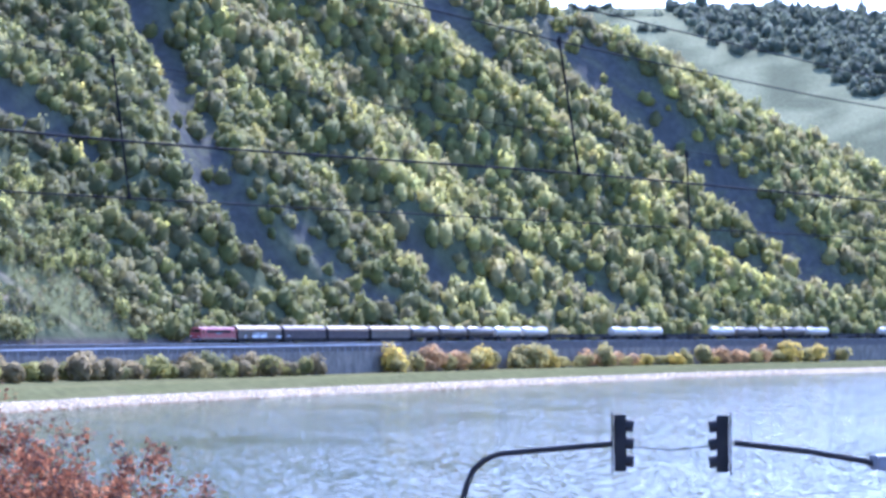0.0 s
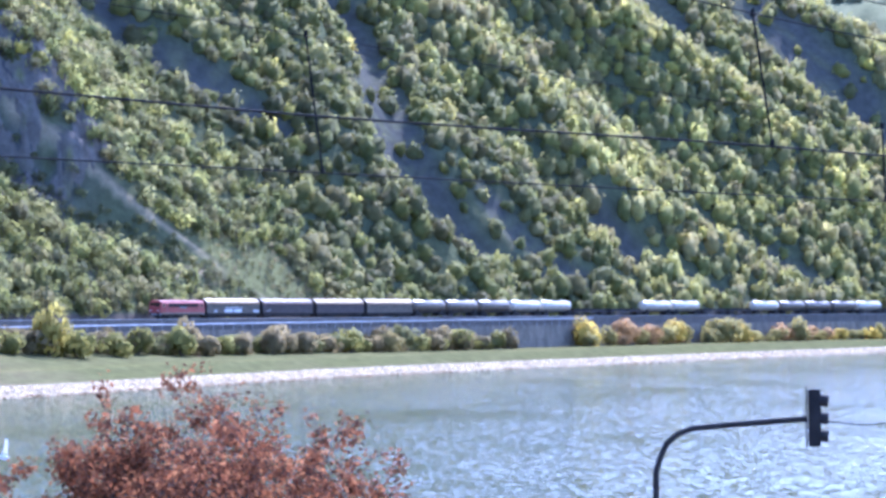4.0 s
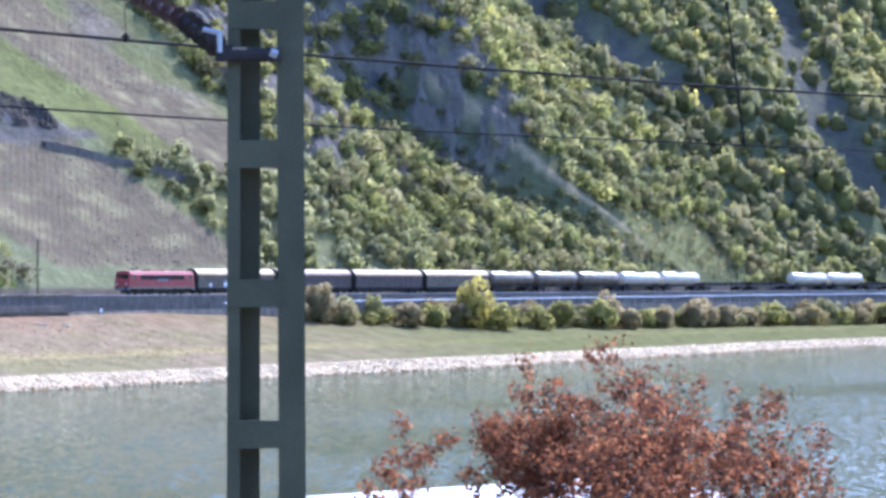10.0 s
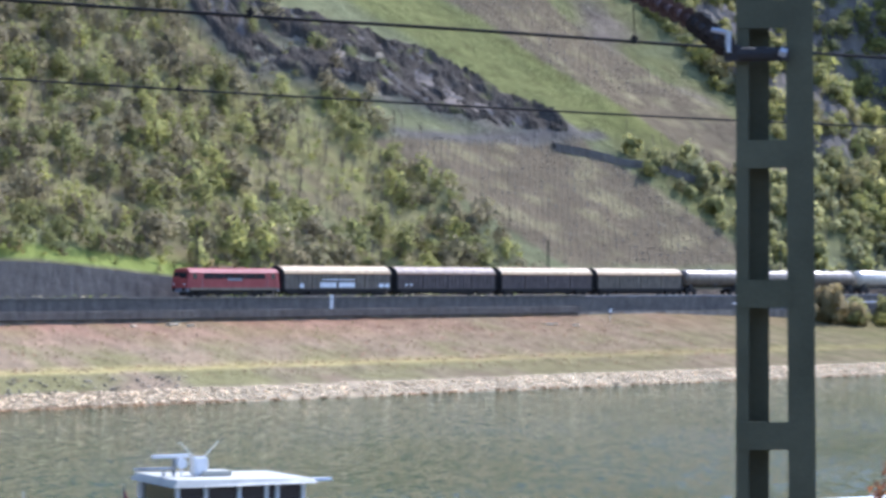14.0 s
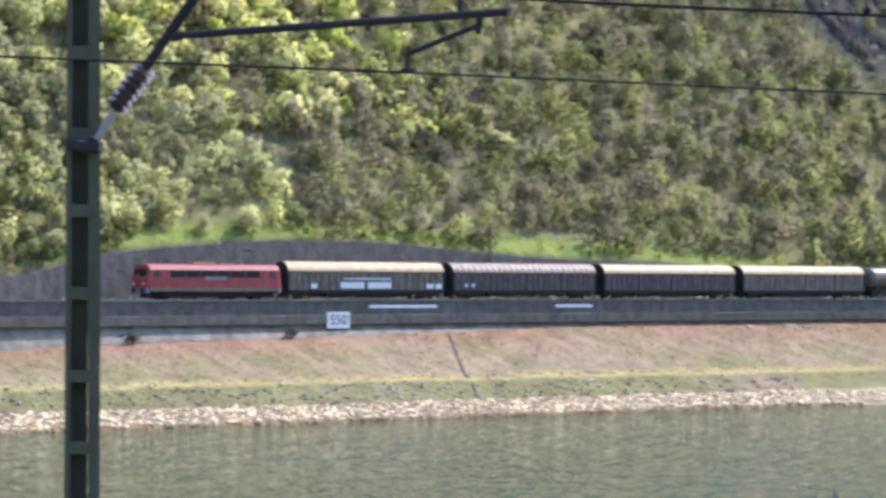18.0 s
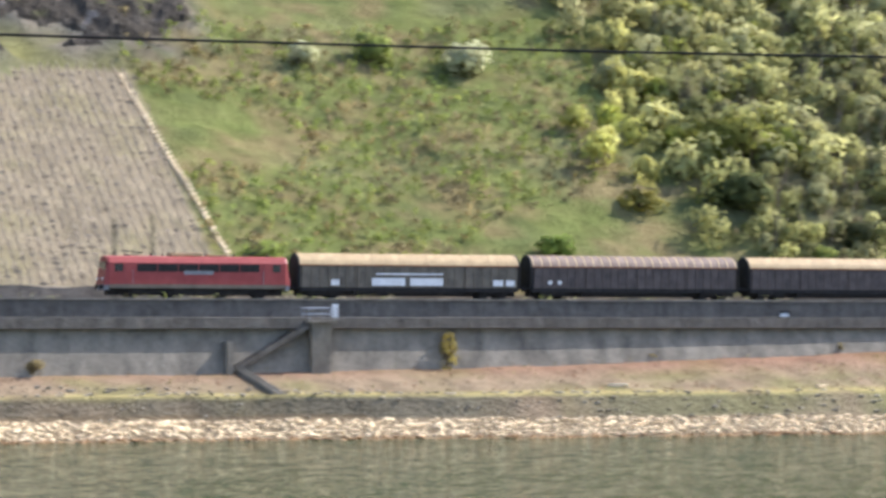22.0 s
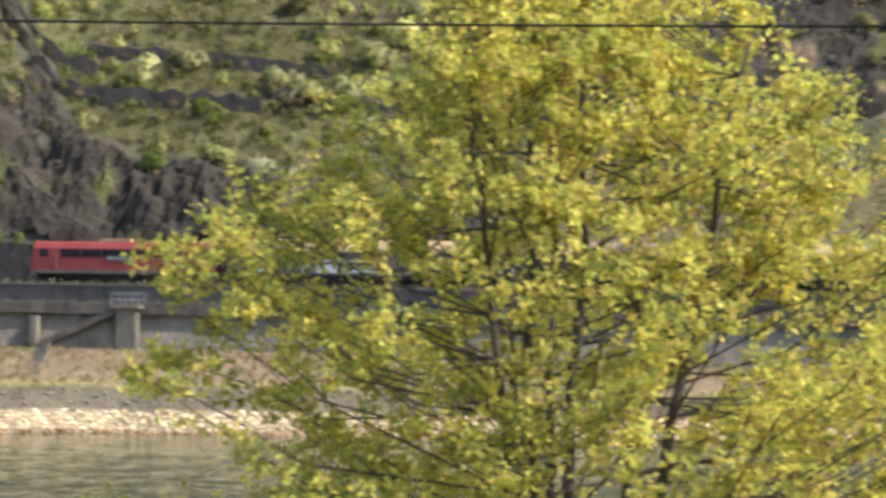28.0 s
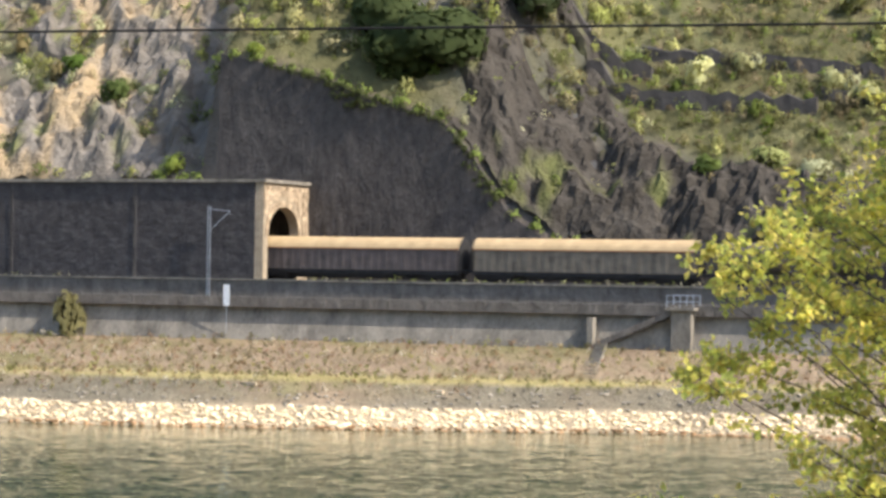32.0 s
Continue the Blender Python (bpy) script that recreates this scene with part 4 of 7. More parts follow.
woods("woods", scatter(500, 556, 2, 30, 3.6, (1.2, 2.4), 0.55, 13, SCRUB_COLOURS * 0.62), "brushwood at the edge of a vineyard", seed=13, quads=90)
woods("woods", scatter(440, 552, 48, 120, 5.0, (1.0, 2.2), 0.4, 14), "scattered bushes above the vineyard", seed=14, quads=80)
woods("woods", scatter(-90, 100, 20, 90, 4.0, (0.8, 2.0), 0.48, 3, SCRUB_COLOURS), "scattered bushes among rocks and terraces", seed=3, quads=90)
woods("woods", scatter(-70, 62, 1, 20, 3.2, (0.5, 1.3), 0.46, 15, GRASS_COLOURS), "small bright bushes on rock ledges", seed=15, quads=60)
woods("woods", scatter(176, 240, 0.6, 48, 1.3, (0.25, 0.85), 0.66, 5, np.concatenate([GRASS_COLOURS * 1.1, GRASS_COLOURS * 0.9])), "rough grass tussocks and low brambles", "grass", seed=5, quads=22)
woods("woods", scatter(-95, 100, 4, 62, 1.45, (0.25, 0.75), 0.62, 16, GRASS_COLOURS), "rough grass and herbs between the rocks", "grass", seed=16, quads=18)
woods("woods", [(*map(float, plan(s, -7.2)), RAIL - 0.9 + float(table(s, WALL_H)), 0.5 + 0.35 * math.sin(s * 3.1), np.array((0.24, 0.3, 0.08))) for s in np.arange(-34, 40, 0.8)], "green creepers along the top of the retaining wall", "creepers", seed=19, quads=60)
_rc = random.Random(23)
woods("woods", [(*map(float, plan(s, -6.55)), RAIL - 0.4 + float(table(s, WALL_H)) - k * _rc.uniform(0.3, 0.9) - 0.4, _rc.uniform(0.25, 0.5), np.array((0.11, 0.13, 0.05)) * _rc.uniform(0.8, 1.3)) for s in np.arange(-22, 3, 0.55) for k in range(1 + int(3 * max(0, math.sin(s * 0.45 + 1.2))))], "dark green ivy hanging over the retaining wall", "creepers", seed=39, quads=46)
woods("woods", scatter(60, 131, 0.6, 15, 1.5, (0.18, 0.4), 0.55, 6, GRASS_COLOURS), "dry grass tussocks below the vineyard", "grass", seed=6, quads=18)
woods("woods", scatter(180, 440, 0.5, 3.5, 1.2, (0.3, 0.9), 0.62, 7, GRASS_COLOURS), "bright green grass along the top of the cutting wall", "grass", seed=7, quads=30)


woods("woods", scatter(60, 99, 24, 62, 2.2, (0.9, 2.1), 0.85, 33, np.array([(0.26, 0.26, 0.1), (0.2, 0.21, 0.09), (0.32, 0.3, 0.14), (0.28, 0.24, 0.16)]), None), "olive brushwood among ledges above the net fence", seed=33, quads=130, leaf=0.6)
woods("woods", scatter(-100, 64, 1, 40, 2.2, (0.35, 1.1), 0.7, 34, np.array([(0.3, 0.34, 0.1), (0.22, 0.27, 0.08), (0.4, 0.4, 0.16), (0.5, 0.5, 0.3), (0.2, 0.19, 0.1)]), lambda s, u, r: r.uniform(0, 1, len(s)) < 0.55), "small bushes and herbs clinging to the rock", seed=34, quads=70, leaf=0.7)


woods("woods", scatter(-38, 6, 3, 46, 1.9, (0.6, 1.6), 0.78, 35, np.array([(0.3, 0.32, 0.1), (0.24, 0.27, 0.09), (0.17, 0.18, 0.07), (0.36, 0.34, 0.16), (0.4, 0.36, 0.2)])), "olive and green bushes above the retaining wall", seed=35, quads=90, leaf=0.65)


woods("woods", scatter(-100, -27, 0.5, 34, 1.7, (0.35, 1.15), 0.72, 44, np.array([(0.34, 0.34, 0.12), (0.2, 0.22, 0.08), (0.4, 0.34, 0.2), (0.15, 0.17, 0.06), (0.5, 0.5, 0.3)])), "olive and pale bushes over the sunlit rock", seed=44, quads=70, leaf=0.65)
woods("woods", scatter(-27, 64, 9, 44, 1.6, (0.3, 0.95), 0.7, 45, np.array([(0.27, 0.27, 0.1), (0.17, 0.19, 0.07), (0.32, 0.26, 0.16), (0.14, 0.14, 0.06)])), "olive brambles and dry herbs between the terraces", seed=45, quads=60, leaf=0.65)


def bank_tufts(s0, s1, spacing, rad, density, seed, colours, w0=10.8, w1=0.93):
    r = np.random.RandomState(seed)
    a, b = np.meshgrid(np.arange(s0, s1, spacing), np.arange(w0, 60, spacing), indexing="ij")
    ps, pw = (a + r.uniform(-0.5, 0.5, a.shape) * spacing).ravel(), (b + r.uniform(-0.5, 0.5, a.shape) * spacing).ravel()
    ok = (pw < (table(ps, WATER_W) - 3.8) * w1) & (pw > w0 - 0.2) & (r.uniform(0, 1, len(ps)) < density)
    ps, pw = ps[ok], pw[ok]
    x, y = plan(ps, pw)
    q = r.uniform(*rad, len(ps))
    z = ground_z(ps, pw) - 0.3 * q
    return [(x[i], y[i], z[i], q[i], colours[r.randint(len(colours))] * r.uniform(0.8, 1.2)) for i in range(len(ps))]


DRY_COLOURS = np.array([(0.12, 0.09, 0.06), (0.36, 0.3, 0.19), (0.27, 0.2, 0.13), (0.24, 0.17, 0.12), (0.25, 0.22, 0.1), (0.2, 0.2, 0.08), (0.28, 0.15, 0.1)])
woods("bank_grass", bank_tufts(-60, 110, 0.95, (0.16, 0.42), 0.62, 18, np.array([(0.3, 0.29, 0.1), (0.17, 0.15, 0.08), (0.4, 0.33, 0.2), (0.2, 0.2, 0.07), (0.28, 0.18, 0.1), (0.55, 0.5, 0.4)])), "tufts of herbs and dry stalks on the river bank", "grass", seed=18, quads=16)
woods("bank_grass", bank_tufts(-60, 440, 0.85, (0.1, 0.3), 0.6, 8, DRY_COLOURS), "dry brown and green grass on the river bank", "grass", seed=8, quads=9)


def bush(s, w, radius, colour, label, seed, quads=260, height=1.0):
    """One bush of the bank: stems and a crown."""
    x, y = plan(s, w)
    t = thing("bush", pose(float(x), float(y), float(ground_z(s, w)) - 0.05), label, "bush")
    r = np.random.RandomState(seed)
    bm = bmesh.new()
    for i in range(6):
        a = r.uniform(0, 6.28)
        tube(bm, (0.1 * math.cos(a), 0.1 * math.sin(a), -0.1), (radius * 0.5 * math.cos(a), radius * 0.5 * math.sin(a), radius * height * 1.1), 0.05 * radius, 0.015 * radius, 5)
    part("stem", bm, M_bark, t)
    v, f, l = crown_template(seed, int(quads * 1.7), height, 0.5 if radius > 3.5 else 0.62)
    col = np.ones((len(v), 4))
    col[:, :3] = np.array(colour) * l[:, None]
    me = bpy.data.meshes.new("crown")
    me.from_pydata([tuple(c) for c in v * radius], [], [tuple(int(i) for i in q) for q in f])
    me.materials.append(M_leaf)
    at_ = me.attributes.new("tint", "FLOAT_COLOR", "POINT")
    at_.data.foreach_set("color", col.astype(np.float32).ravel())
    round_off(me, outward(v))
    me.transform(Matrix.Translation((0, 0, -0.3 * radius * height)) @ Matrix.Diagonal((1.15, 1.15, 1.0, 1)))
    c = new("crown", me)
    c.parent = t
    return t


_rw = random.Random(61)
_weeds = np.array([(0.42, 0.42, 0.2), (0.3, 0.34, 0.1), (0.5, 0.46, 0.32), (0.24, 0.22, 0.12)])
woods("trackside_weeds", [(*map(float, plan(s + _rw.uniform(-0.3, 0.3), 3.55 - _rw.uniform(0, 0.7))), RAIL - 0.05, _rw.uniform(0.1, 0.3), _weeds[_rw.randrange(4)]) for s in np.arange(-50, 440, 0.55) if fbm(np.array([s / 6.0]), np.array([0.5]), 3, 71.0)[0] > 0.42], "pale weeds along the edge of the track bed", "weeds", seed=61, quads=14)


def bare_stems(name, s0, s1, u0, u1, count, height, label, seed):
    """Thin bare saplings: a leaning stem with two or three forks each."""
    r = np.random.RandomState(seed)
    ps, pu = r.uniform(s0, s1, count), r.uniform(u0, u1, count)
    ok = (vine_mask(ps, pu) < 0.1) & (fbm(ps / 18.0, pu / 14.0, 3, seed + 3.0) > 0.42)
    ps, pu = ps[ok], pu[ok]
    x, y = plan(ps, -7 - pu)
    z = ground_z(ps, -7 - pu)
    vs, fs, ts = [], [], []

    def stick(a, b, ra, rb):
        n = len(vs)
        for p, q in ((a, ra), (b, rb)):
            vs.extend([(p[0] - q, p[1] - q, p[2]), (p[0] + q, p[1] - q, p[2]), (p[0] + q, p[1] + q, p[2]), (p[0] - q, p[1] + q, p[2])])
        fs.extend([(n + i, n + (i + 1) % 4, n + 4 + (i + 1) % 4, n + 4 + i) for i in range(4)])
    for i in range(len(ps)):
        h = r.uniform(*height)
        a = np.array((x[i], y[i], z[i] - 0.3))
        b = a + np.array((r.uniform(-0.15, 0.15), r.uniform(-0.15, 0.15), 1.0)) * h
        start = len(vs)
        stick(a, b, 0.055, 0.02)
        for k in range(r.randint(2, 5)):
            c = a + (b - a) * r.uniform(0.3, 0.8)
            stick(c, c + np.array((r.uniform(-0.5, 0.5), r.uniform(-0.5, 0.5), 0.9)) * h * r.uniform(0.25, 0.45), 0.03, 0.012)
        grey = np.array((0.17, 0.145, 0.115, 1)) * r.uniform(0.6, 1.3)
        grey[3] = 1
        ts.extend([grey] * (len(vs) - start))
    return tagged(big_mesh(name, np.array(vs), np.array(fs), M_ground, np.array(ts)), label, "brushwood", kind="stuff")


bare_stems("bare_saplings", 236, 452, 3, 80, 2600, (2.5, 5.5), "thin bare grey saplings among the scrub", 1)
bare_stems("bare_saplings", 500, 700, 1, 30, 500, (3, 6.5), "thin bare grey saplings at the foot of the woods", 2)
woods("woods", scatter(232, 446, 2, 85, 2.8, (0.4, 0.95), 0.8, 40, np.array([(0.25, 0.25, 0.1), (0.22, 0.25, 0.085), (0.24, 0.21, 0.12), (0.31, 0.32, 0.1)])), "low brambles and dry undergrowth on the slope", seed=40, quads=36, leaf=0.9)
# drain channels down the bank
for s0, s1 in ((292, 283),):
    ww0 = float(table(s0, WATER_W))
    vs, fs = [], []
    for k in range(9):
        f = k / 8
        s, w = s0 + (s1 - s0) * f, 11.6 + (ww0 - 4.5 - 11.6) * f
        for ds, dz in ((-0.13, 0.04), (-0.06, 0.12), (0.06, 0.12), (0.13, 0.04)):
            x, y = plan(s + ds, w)
            vs.append((float(x), float(y), float(ground_z(s, w)) + dz))
        if k:
            fs += [((k - 1) * 4 + i, (k - 1) * 4 + i + 1, k * 4 + i + 1, k * 4 + i) for i in range(3)]
    tagged(mesh_object("drain", vs, fs, M_asphalt), "dark stone drain running down the grassy bank", "drain", "drains on the bank")
# bleached driftwood and slabs on the bank
_d = random.Random(29)
for s, w, l in ((345, 12.0, 2.0), (347.5, 12.6, 1.2), (338, 12.2, 0.9), (418, 15.0, 2.2), (423, 15.6, 1.4), (300, 26, 1.5), (262, 21, 1.6), (225, 18.5, 1.3), (205, 17.0, 1.8), (60, 17.5, 1.5), (-4, 33, 1.7), (12, 30, 1.2)):
    bm = boxes((-l / 2, l / 2, -0.22, 0.22, -0.1, 0.2), bevel=0.06)
    o = part("slab", bm, M_stone)
    o.matrix_basis = at(s, w, float(ground_z(s, w)) + 0.05, _d.uniform(-25, 25))
    tagged(o, "bleached pale slab lying on the dry grass bank", "stone", "pale slabs on the bank")

YELLOW, OCHRE, OLIVE, GREEN, GREYG = (0.6, 0.47, 0.1), (0.5, 0.33, 0.15), (0.44, 0.38, 0.13), (0.32, 0.3, 0.09), (0.3, 0.245, 0.12)
for i, (s, w, rad, col, h, label) in enumerate((
        (781, 14, 4.0, YELLOW, 1.15, "bright yellow spring bush on the stony bank"), (802, 14, 4.0, OCHRE, 0.95, "rusty ochre bush on the stony bank"), (815, 15, 3.6, OCHRE, 0.95, "rusty ochre bush on the stony bank"),
        (830, 14, 3.7, YELLOW, 0.95, "yellow-green bush on the stony bank"), (857, 14, 4.4, OLIVE, 1.0, "yellow-olive bush on the stony bank"), (870, 15, 3.8, OLIVE, 0.95, "yellow-olive bush on the stony bank"),
        (897, 14, 3.6, OCHRE, 0.75, "rusty ochre bush on the stony bank"), (908, 14, 3.0, OCHRE, 0.75, "rusty ochre bush on the stony bank"), (921, 14, 2.6, OLIVE, 0.8, "yellow-olive bush on the stony bank"), (935, 14, 2.6, YELLOW, 0.8, "low yellow bush on the stony bank"),
        (950, 14, 2.4, OLIVE, 0.8, "low olive bush on the stony bank"), (985, 13, 3.6, OCHRE, 1.0, "rusty ochre bush on the stony bank"), (1010, 14, 3.0, OLIVE, 0.8, "low olive bush on the stony bank"), (1034, 14, 4.4, YELLOW, 0.95, "yellow bush on the stony bank"), (1075, 14, 3.0, OLIVE, 0.8, "low olive bush on the stony bank"),
        (514, 18, 2.6, GREYG, 0.9, "grey bare bush on the grassy bank"), (524, 17, 2.4, GREEN, 1.0, "green bush on the grassy bank"), (535, 18, 3.8, (0.38, 0.33, 0.08), 1.45, "tall yellow-green bush on the grassy bank"), (541, 20, 2.8, GREEN, 0.9, "dense green bush on the grassy bank"), (556, 19, 2.8, GREEN, 0.85, "dense green bush on the grassy bank"),
        (582, 18, 3.2, GREEN, 1.05, "dense green bush on the grassy bank"), (590, 19, 2.8, GREYG, 0.95, "grey-green bush on the grassy bank"), (608, 17, 2.6, GREYG, 1.0, "grey bare bush on the grassy bank"), (621, 17, 3.4, GREYG, 1.15, "tall grey bare bush on the grassy bank"), (634, 17, 3.0, GREYG, 1.0, "grey bare bush on the grassy bank"), (653, 18, 2.4, GREEN, 0.8, "low green bush on the grassy bank"), (673, 17, 2.8, (0.36, 0.3, 0.12), 1.0, "ochre bush on the grassy bank"), (694, 17, 2.6, GREYG, 0.9, "grey bare bush on the grassy bank"), (720, 16, 2.4, GREYG, 0.9, "grey bare bush below the road wall"), (497, 15, 2.4, GREYG, 0.9, "grey bare brushwood on the bank"), (486, 14, 2.0, GREYG, 0.9, "grey bare brushwood on the bank"),
        (251, 11.5, 0.9, (0.1, 0.09, 0.07), 0.8, "dark brown bush at the foot of the road wall"), (271, 11.5, 0.95, (0.16, 0.13, 0.09), 0.7, "brown bush at the foot of the road wall"), (190.7, 11.5, 0.95, (0.3, 0.25, 0.07), 2.3, "yellowish bush against the concrete wall"), (211, 11.4, 0.5, GREYG, 1.0, "small grey bush at the wall"), (231, 11.4, 0.55, GREYG, 1.0, "small grey bush at the wall"), (134, 11.5, 0.95, (0.16, 0.17, 0.08), 2.4, "dark green bush against the concrete wall"), (153, 11.4, 0.9, GREYG, 0.9, "grey bare bush against the wall"), (-34, 11.6, 1.4, (0.24, 0.22, 0.1), 2.0, "thin bush at the foot of the wall"))):
    bush(s, w, rad, col, label, 300 + i, 300 if rad > 1.2 else 90, h * 1.25)
_r = random.Random(17)
for i, s in enumerate([*np.arange(776, 1062, 6.5), *np.arange(490, 735, 3.4)]):
    far_one = s > 760
    col = _r.choice((YELLOW, OCHRE, OLIVE, OLIVE) if far_one else (GREYG, GREEN, GREYG, (0.27, 0.26, 0.1)))
    bush(s + _r.uniform(-2, 2), _r.uniform(12.2, 17), _r.uniform(1.4, 3.3), np.array(col) * _r.uniform(0.8, 1.1), "ochre and yellow brush on the stony bank" if far_one else "grey-green brush on the grassy bank", 700 + i, 260, _r.uniform(0.8, 1.5))
for i, (s, u, rad, col, label) in enumerate((
        (215, 39, 2.6, PALE_COLOURS[3], "white flowering bush on the slope"), (196, 41, 1.9, PALE_COLOURS[3], "white flowering bush on the slope"), (205, 42, 2.4, PALE_COLOURS[2], "yellow-green bush on the slope"), (225, 14, 2.2, GREEN, "dark green bush on the slope"), (238, 20, 3.8, (0.2, 0.21, 0.05), "large olive-green tree crown on the slope"), (236, 12, 3.2, (0.13, 0.15, 0.06), "dark olive bush on the slope"), (252, 7, 1.8, GREEN, "round green bush above the track"), (212, 6, 2.0, (0.2, 0.27, 0.06), "bright green bush above the track"), (180, 4, 1.9, (0.26, 0.32, 0.08), "bright green bush above the track"), (184, 3, 1.7, (0.24, 0.3, 0.08), "bright green bush above the track"), (188, 2.5, 1.4, (0.28, 0.32, 0.09), "bright green bush above the track"), (241, 3, 1.5, (0.3, 0.34, 0.09), "fresh green bush above the track"), (246, 5, 2.2, (0.12, 0.13, 0.06), "dark olive bush on the slope"),
        (106, 41, 3.4, (0.2, 0.28, 0.06), "bright green tree above the vineyard"), (112, 42, 3.0, (0.2, 0.28, 0.06), "bright green tree above the vineyard"), (-44, 8, 1.9, (0.12, 0.16, 0.05), "dark green bush on the rock"), (-40, 9.5, 1.5, PALE_COLOURS[3], "white flowering bush on the rock"), (-52, 14, 1.8, (0.16, 0.24, 0.05), "green bush high on the rock"), (-60, 2, 1.3, PALE_COLOURS[3], "white flowering bush over the gallery"), (-33, 0.8, 1.3, (0.3, 0.36, 0.08), "bright green bush over the gallery"), (-24, 0.8, 0.9, (0.3, 0.36, 0.08), "bright green bush over the gallery"),
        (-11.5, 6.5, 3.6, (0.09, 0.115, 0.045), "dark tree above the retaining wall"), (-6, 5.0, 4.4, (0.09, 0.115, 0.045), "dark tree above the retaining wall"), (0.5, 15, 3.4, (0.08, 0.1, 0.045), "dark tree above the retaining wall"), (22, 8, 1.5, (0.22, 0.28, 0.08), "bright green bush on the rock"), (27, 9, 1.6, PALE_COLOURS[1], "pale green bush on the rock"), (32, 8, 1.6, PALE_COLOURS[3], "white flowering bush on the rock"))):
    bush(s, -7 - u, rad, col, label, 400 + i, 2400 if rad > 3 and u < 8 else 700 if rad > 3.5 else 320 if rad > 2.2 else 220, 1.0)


# ---- rock faces: ledged and jointed slate standing out of the slope ----
def rock_face(name, s0, s1, u0, u1, step, height, ochre, seed, label, tone=0.065):
    a, b = np.meshgrid(np.arange(s0, s1, step), np.arange(u0, u1, step), indexing="ij")
    r = np.random.RandomState(seed)
    ps, pu = a + r.uniform(-0.3, 0.3, a.shape) * step, np.maximum(b + r.uniform(-0.3, 0.3, a.shape) * step, 0.2)
    m = np.clip(rock_mask(ps, pu) * 1.5 - 0.25, 0, 1)
    along, across = ps * 0.8 + pu * 0.6, pu * 0.8 - ps * 0.6
    bed = fbm(along / 6.0, across / 1.7, 3, seed + 60.0)
    joint = 1 - 2 * np.abs(fbm(along / 2.6, across / 5.5, 3, seed + 61.0) - 0.5)
    ledge = np.floor(bed * 7 + joint * 2) / 7
    chip = fbm(along / 0.9, across / 1.3, 2, seed + 65.0)
    out = m * height * (1.5 * ledge + 0.5 * joint + (1.1 if height > 1 else 0.4) * np.floor(chip * 5) / 5 + r.uniform(-0.15, 0.15, a.shape) - 1.1) - (1 - m) * 1.2
    x, y = plan(ps, -7 - pu + out * 0.5 * np.clip(pu / 2.5, 0, 1))
    z = ground_z(ps, -7 - pu) + out * 0.75
    i = np.arange(a.size).reshape(a.shape)
    quads = np.stack([i[:-1, :-1], i[1:, :-1], i[1:, 1:], i[:-1, 1:]], -1).reshape(-1, 4)
    tris = np.concatenate([quads[:, (0, 1, 2)], quads[:, (0, 2, 3)]])
    keep = m.ravel()[tris].max(1) > 0.02
    col = np.ones(a.shape + (4,))
    vein = np.clip(fbm(along / 3.0, across / 9.0, 3, seed + 62.0) * 6 - 4.2 + 2.6 * ochre, 0, 1)[..., None]
    moss = np.clip(fbm(ps / 2.5, pu / 2.5, 3, seed + 63.0) * 6 - 3.9, 0, 1)[..., None]
    base = np.array((1.12, 1.0, 0.86)) * tone * (0.7 + 0.8 * fbm(ps / 1.3, pu / 1.3, 2, seed + 64.0))[..., None]
    base = base * (1 - vein) + np.array((0.36, 0.275, 0.17)) * vein
    col[..., :3] = base * (1 - 0.7 * moss) + np.array((0.17, 0.18, 0.06)) * 0.7 * moss
    ob = big_mesh(name, np.stack([x, y, z], -1).reshape(-1, 3), tris[keep], M_ground, col.reshape(-1, 4))
    return tagged(ob, label, "rocks", kind="stuff")


# tan rock; its tone is raised to carry the sunlight
rock_face("slate_rock", -95, -20, 0.3, 60, 0.45, 1.1, 0.5, 1, "sunlit tan and dark slate rock above the gallery", 0.14)
# low tone without veins paints this rock as shaded
rock_face("slate_rock", -7, 64, 0.3, 34, 0.42, 1.4, -0.7, 2, "tilted slate rock above the track, its shade put into the colour", 0.052)
rock_face("slate_rock", 60, 99, 19, 62, 0.5, 1.0, 0.0, 3, "dark rock and ledges above the net fence", 0.05)
# the cliff's shade is part of its low tone
rock_face("slate_rock", 102, 192, 29, 76, 0.5, 0.7, -0.5, 4, "slate cliff above the vineyard, coloured dark for its shade", 0.05)
# darkened tone in place of the slope's own shadow
rock_face("slate_rock", 420, 498, 30, 68, 0.7, 0.7, -0.6, 5, "rock band across the slope, toned dark as if shadowed", 0.055)
# paler tone here stands for distance haze
rock_face("slate_rock", 550, 648, 18, 128, 1.1, 1.0, -0.5, 6, "bare cliff on the slope, its tone lightened for haze", 0.13)


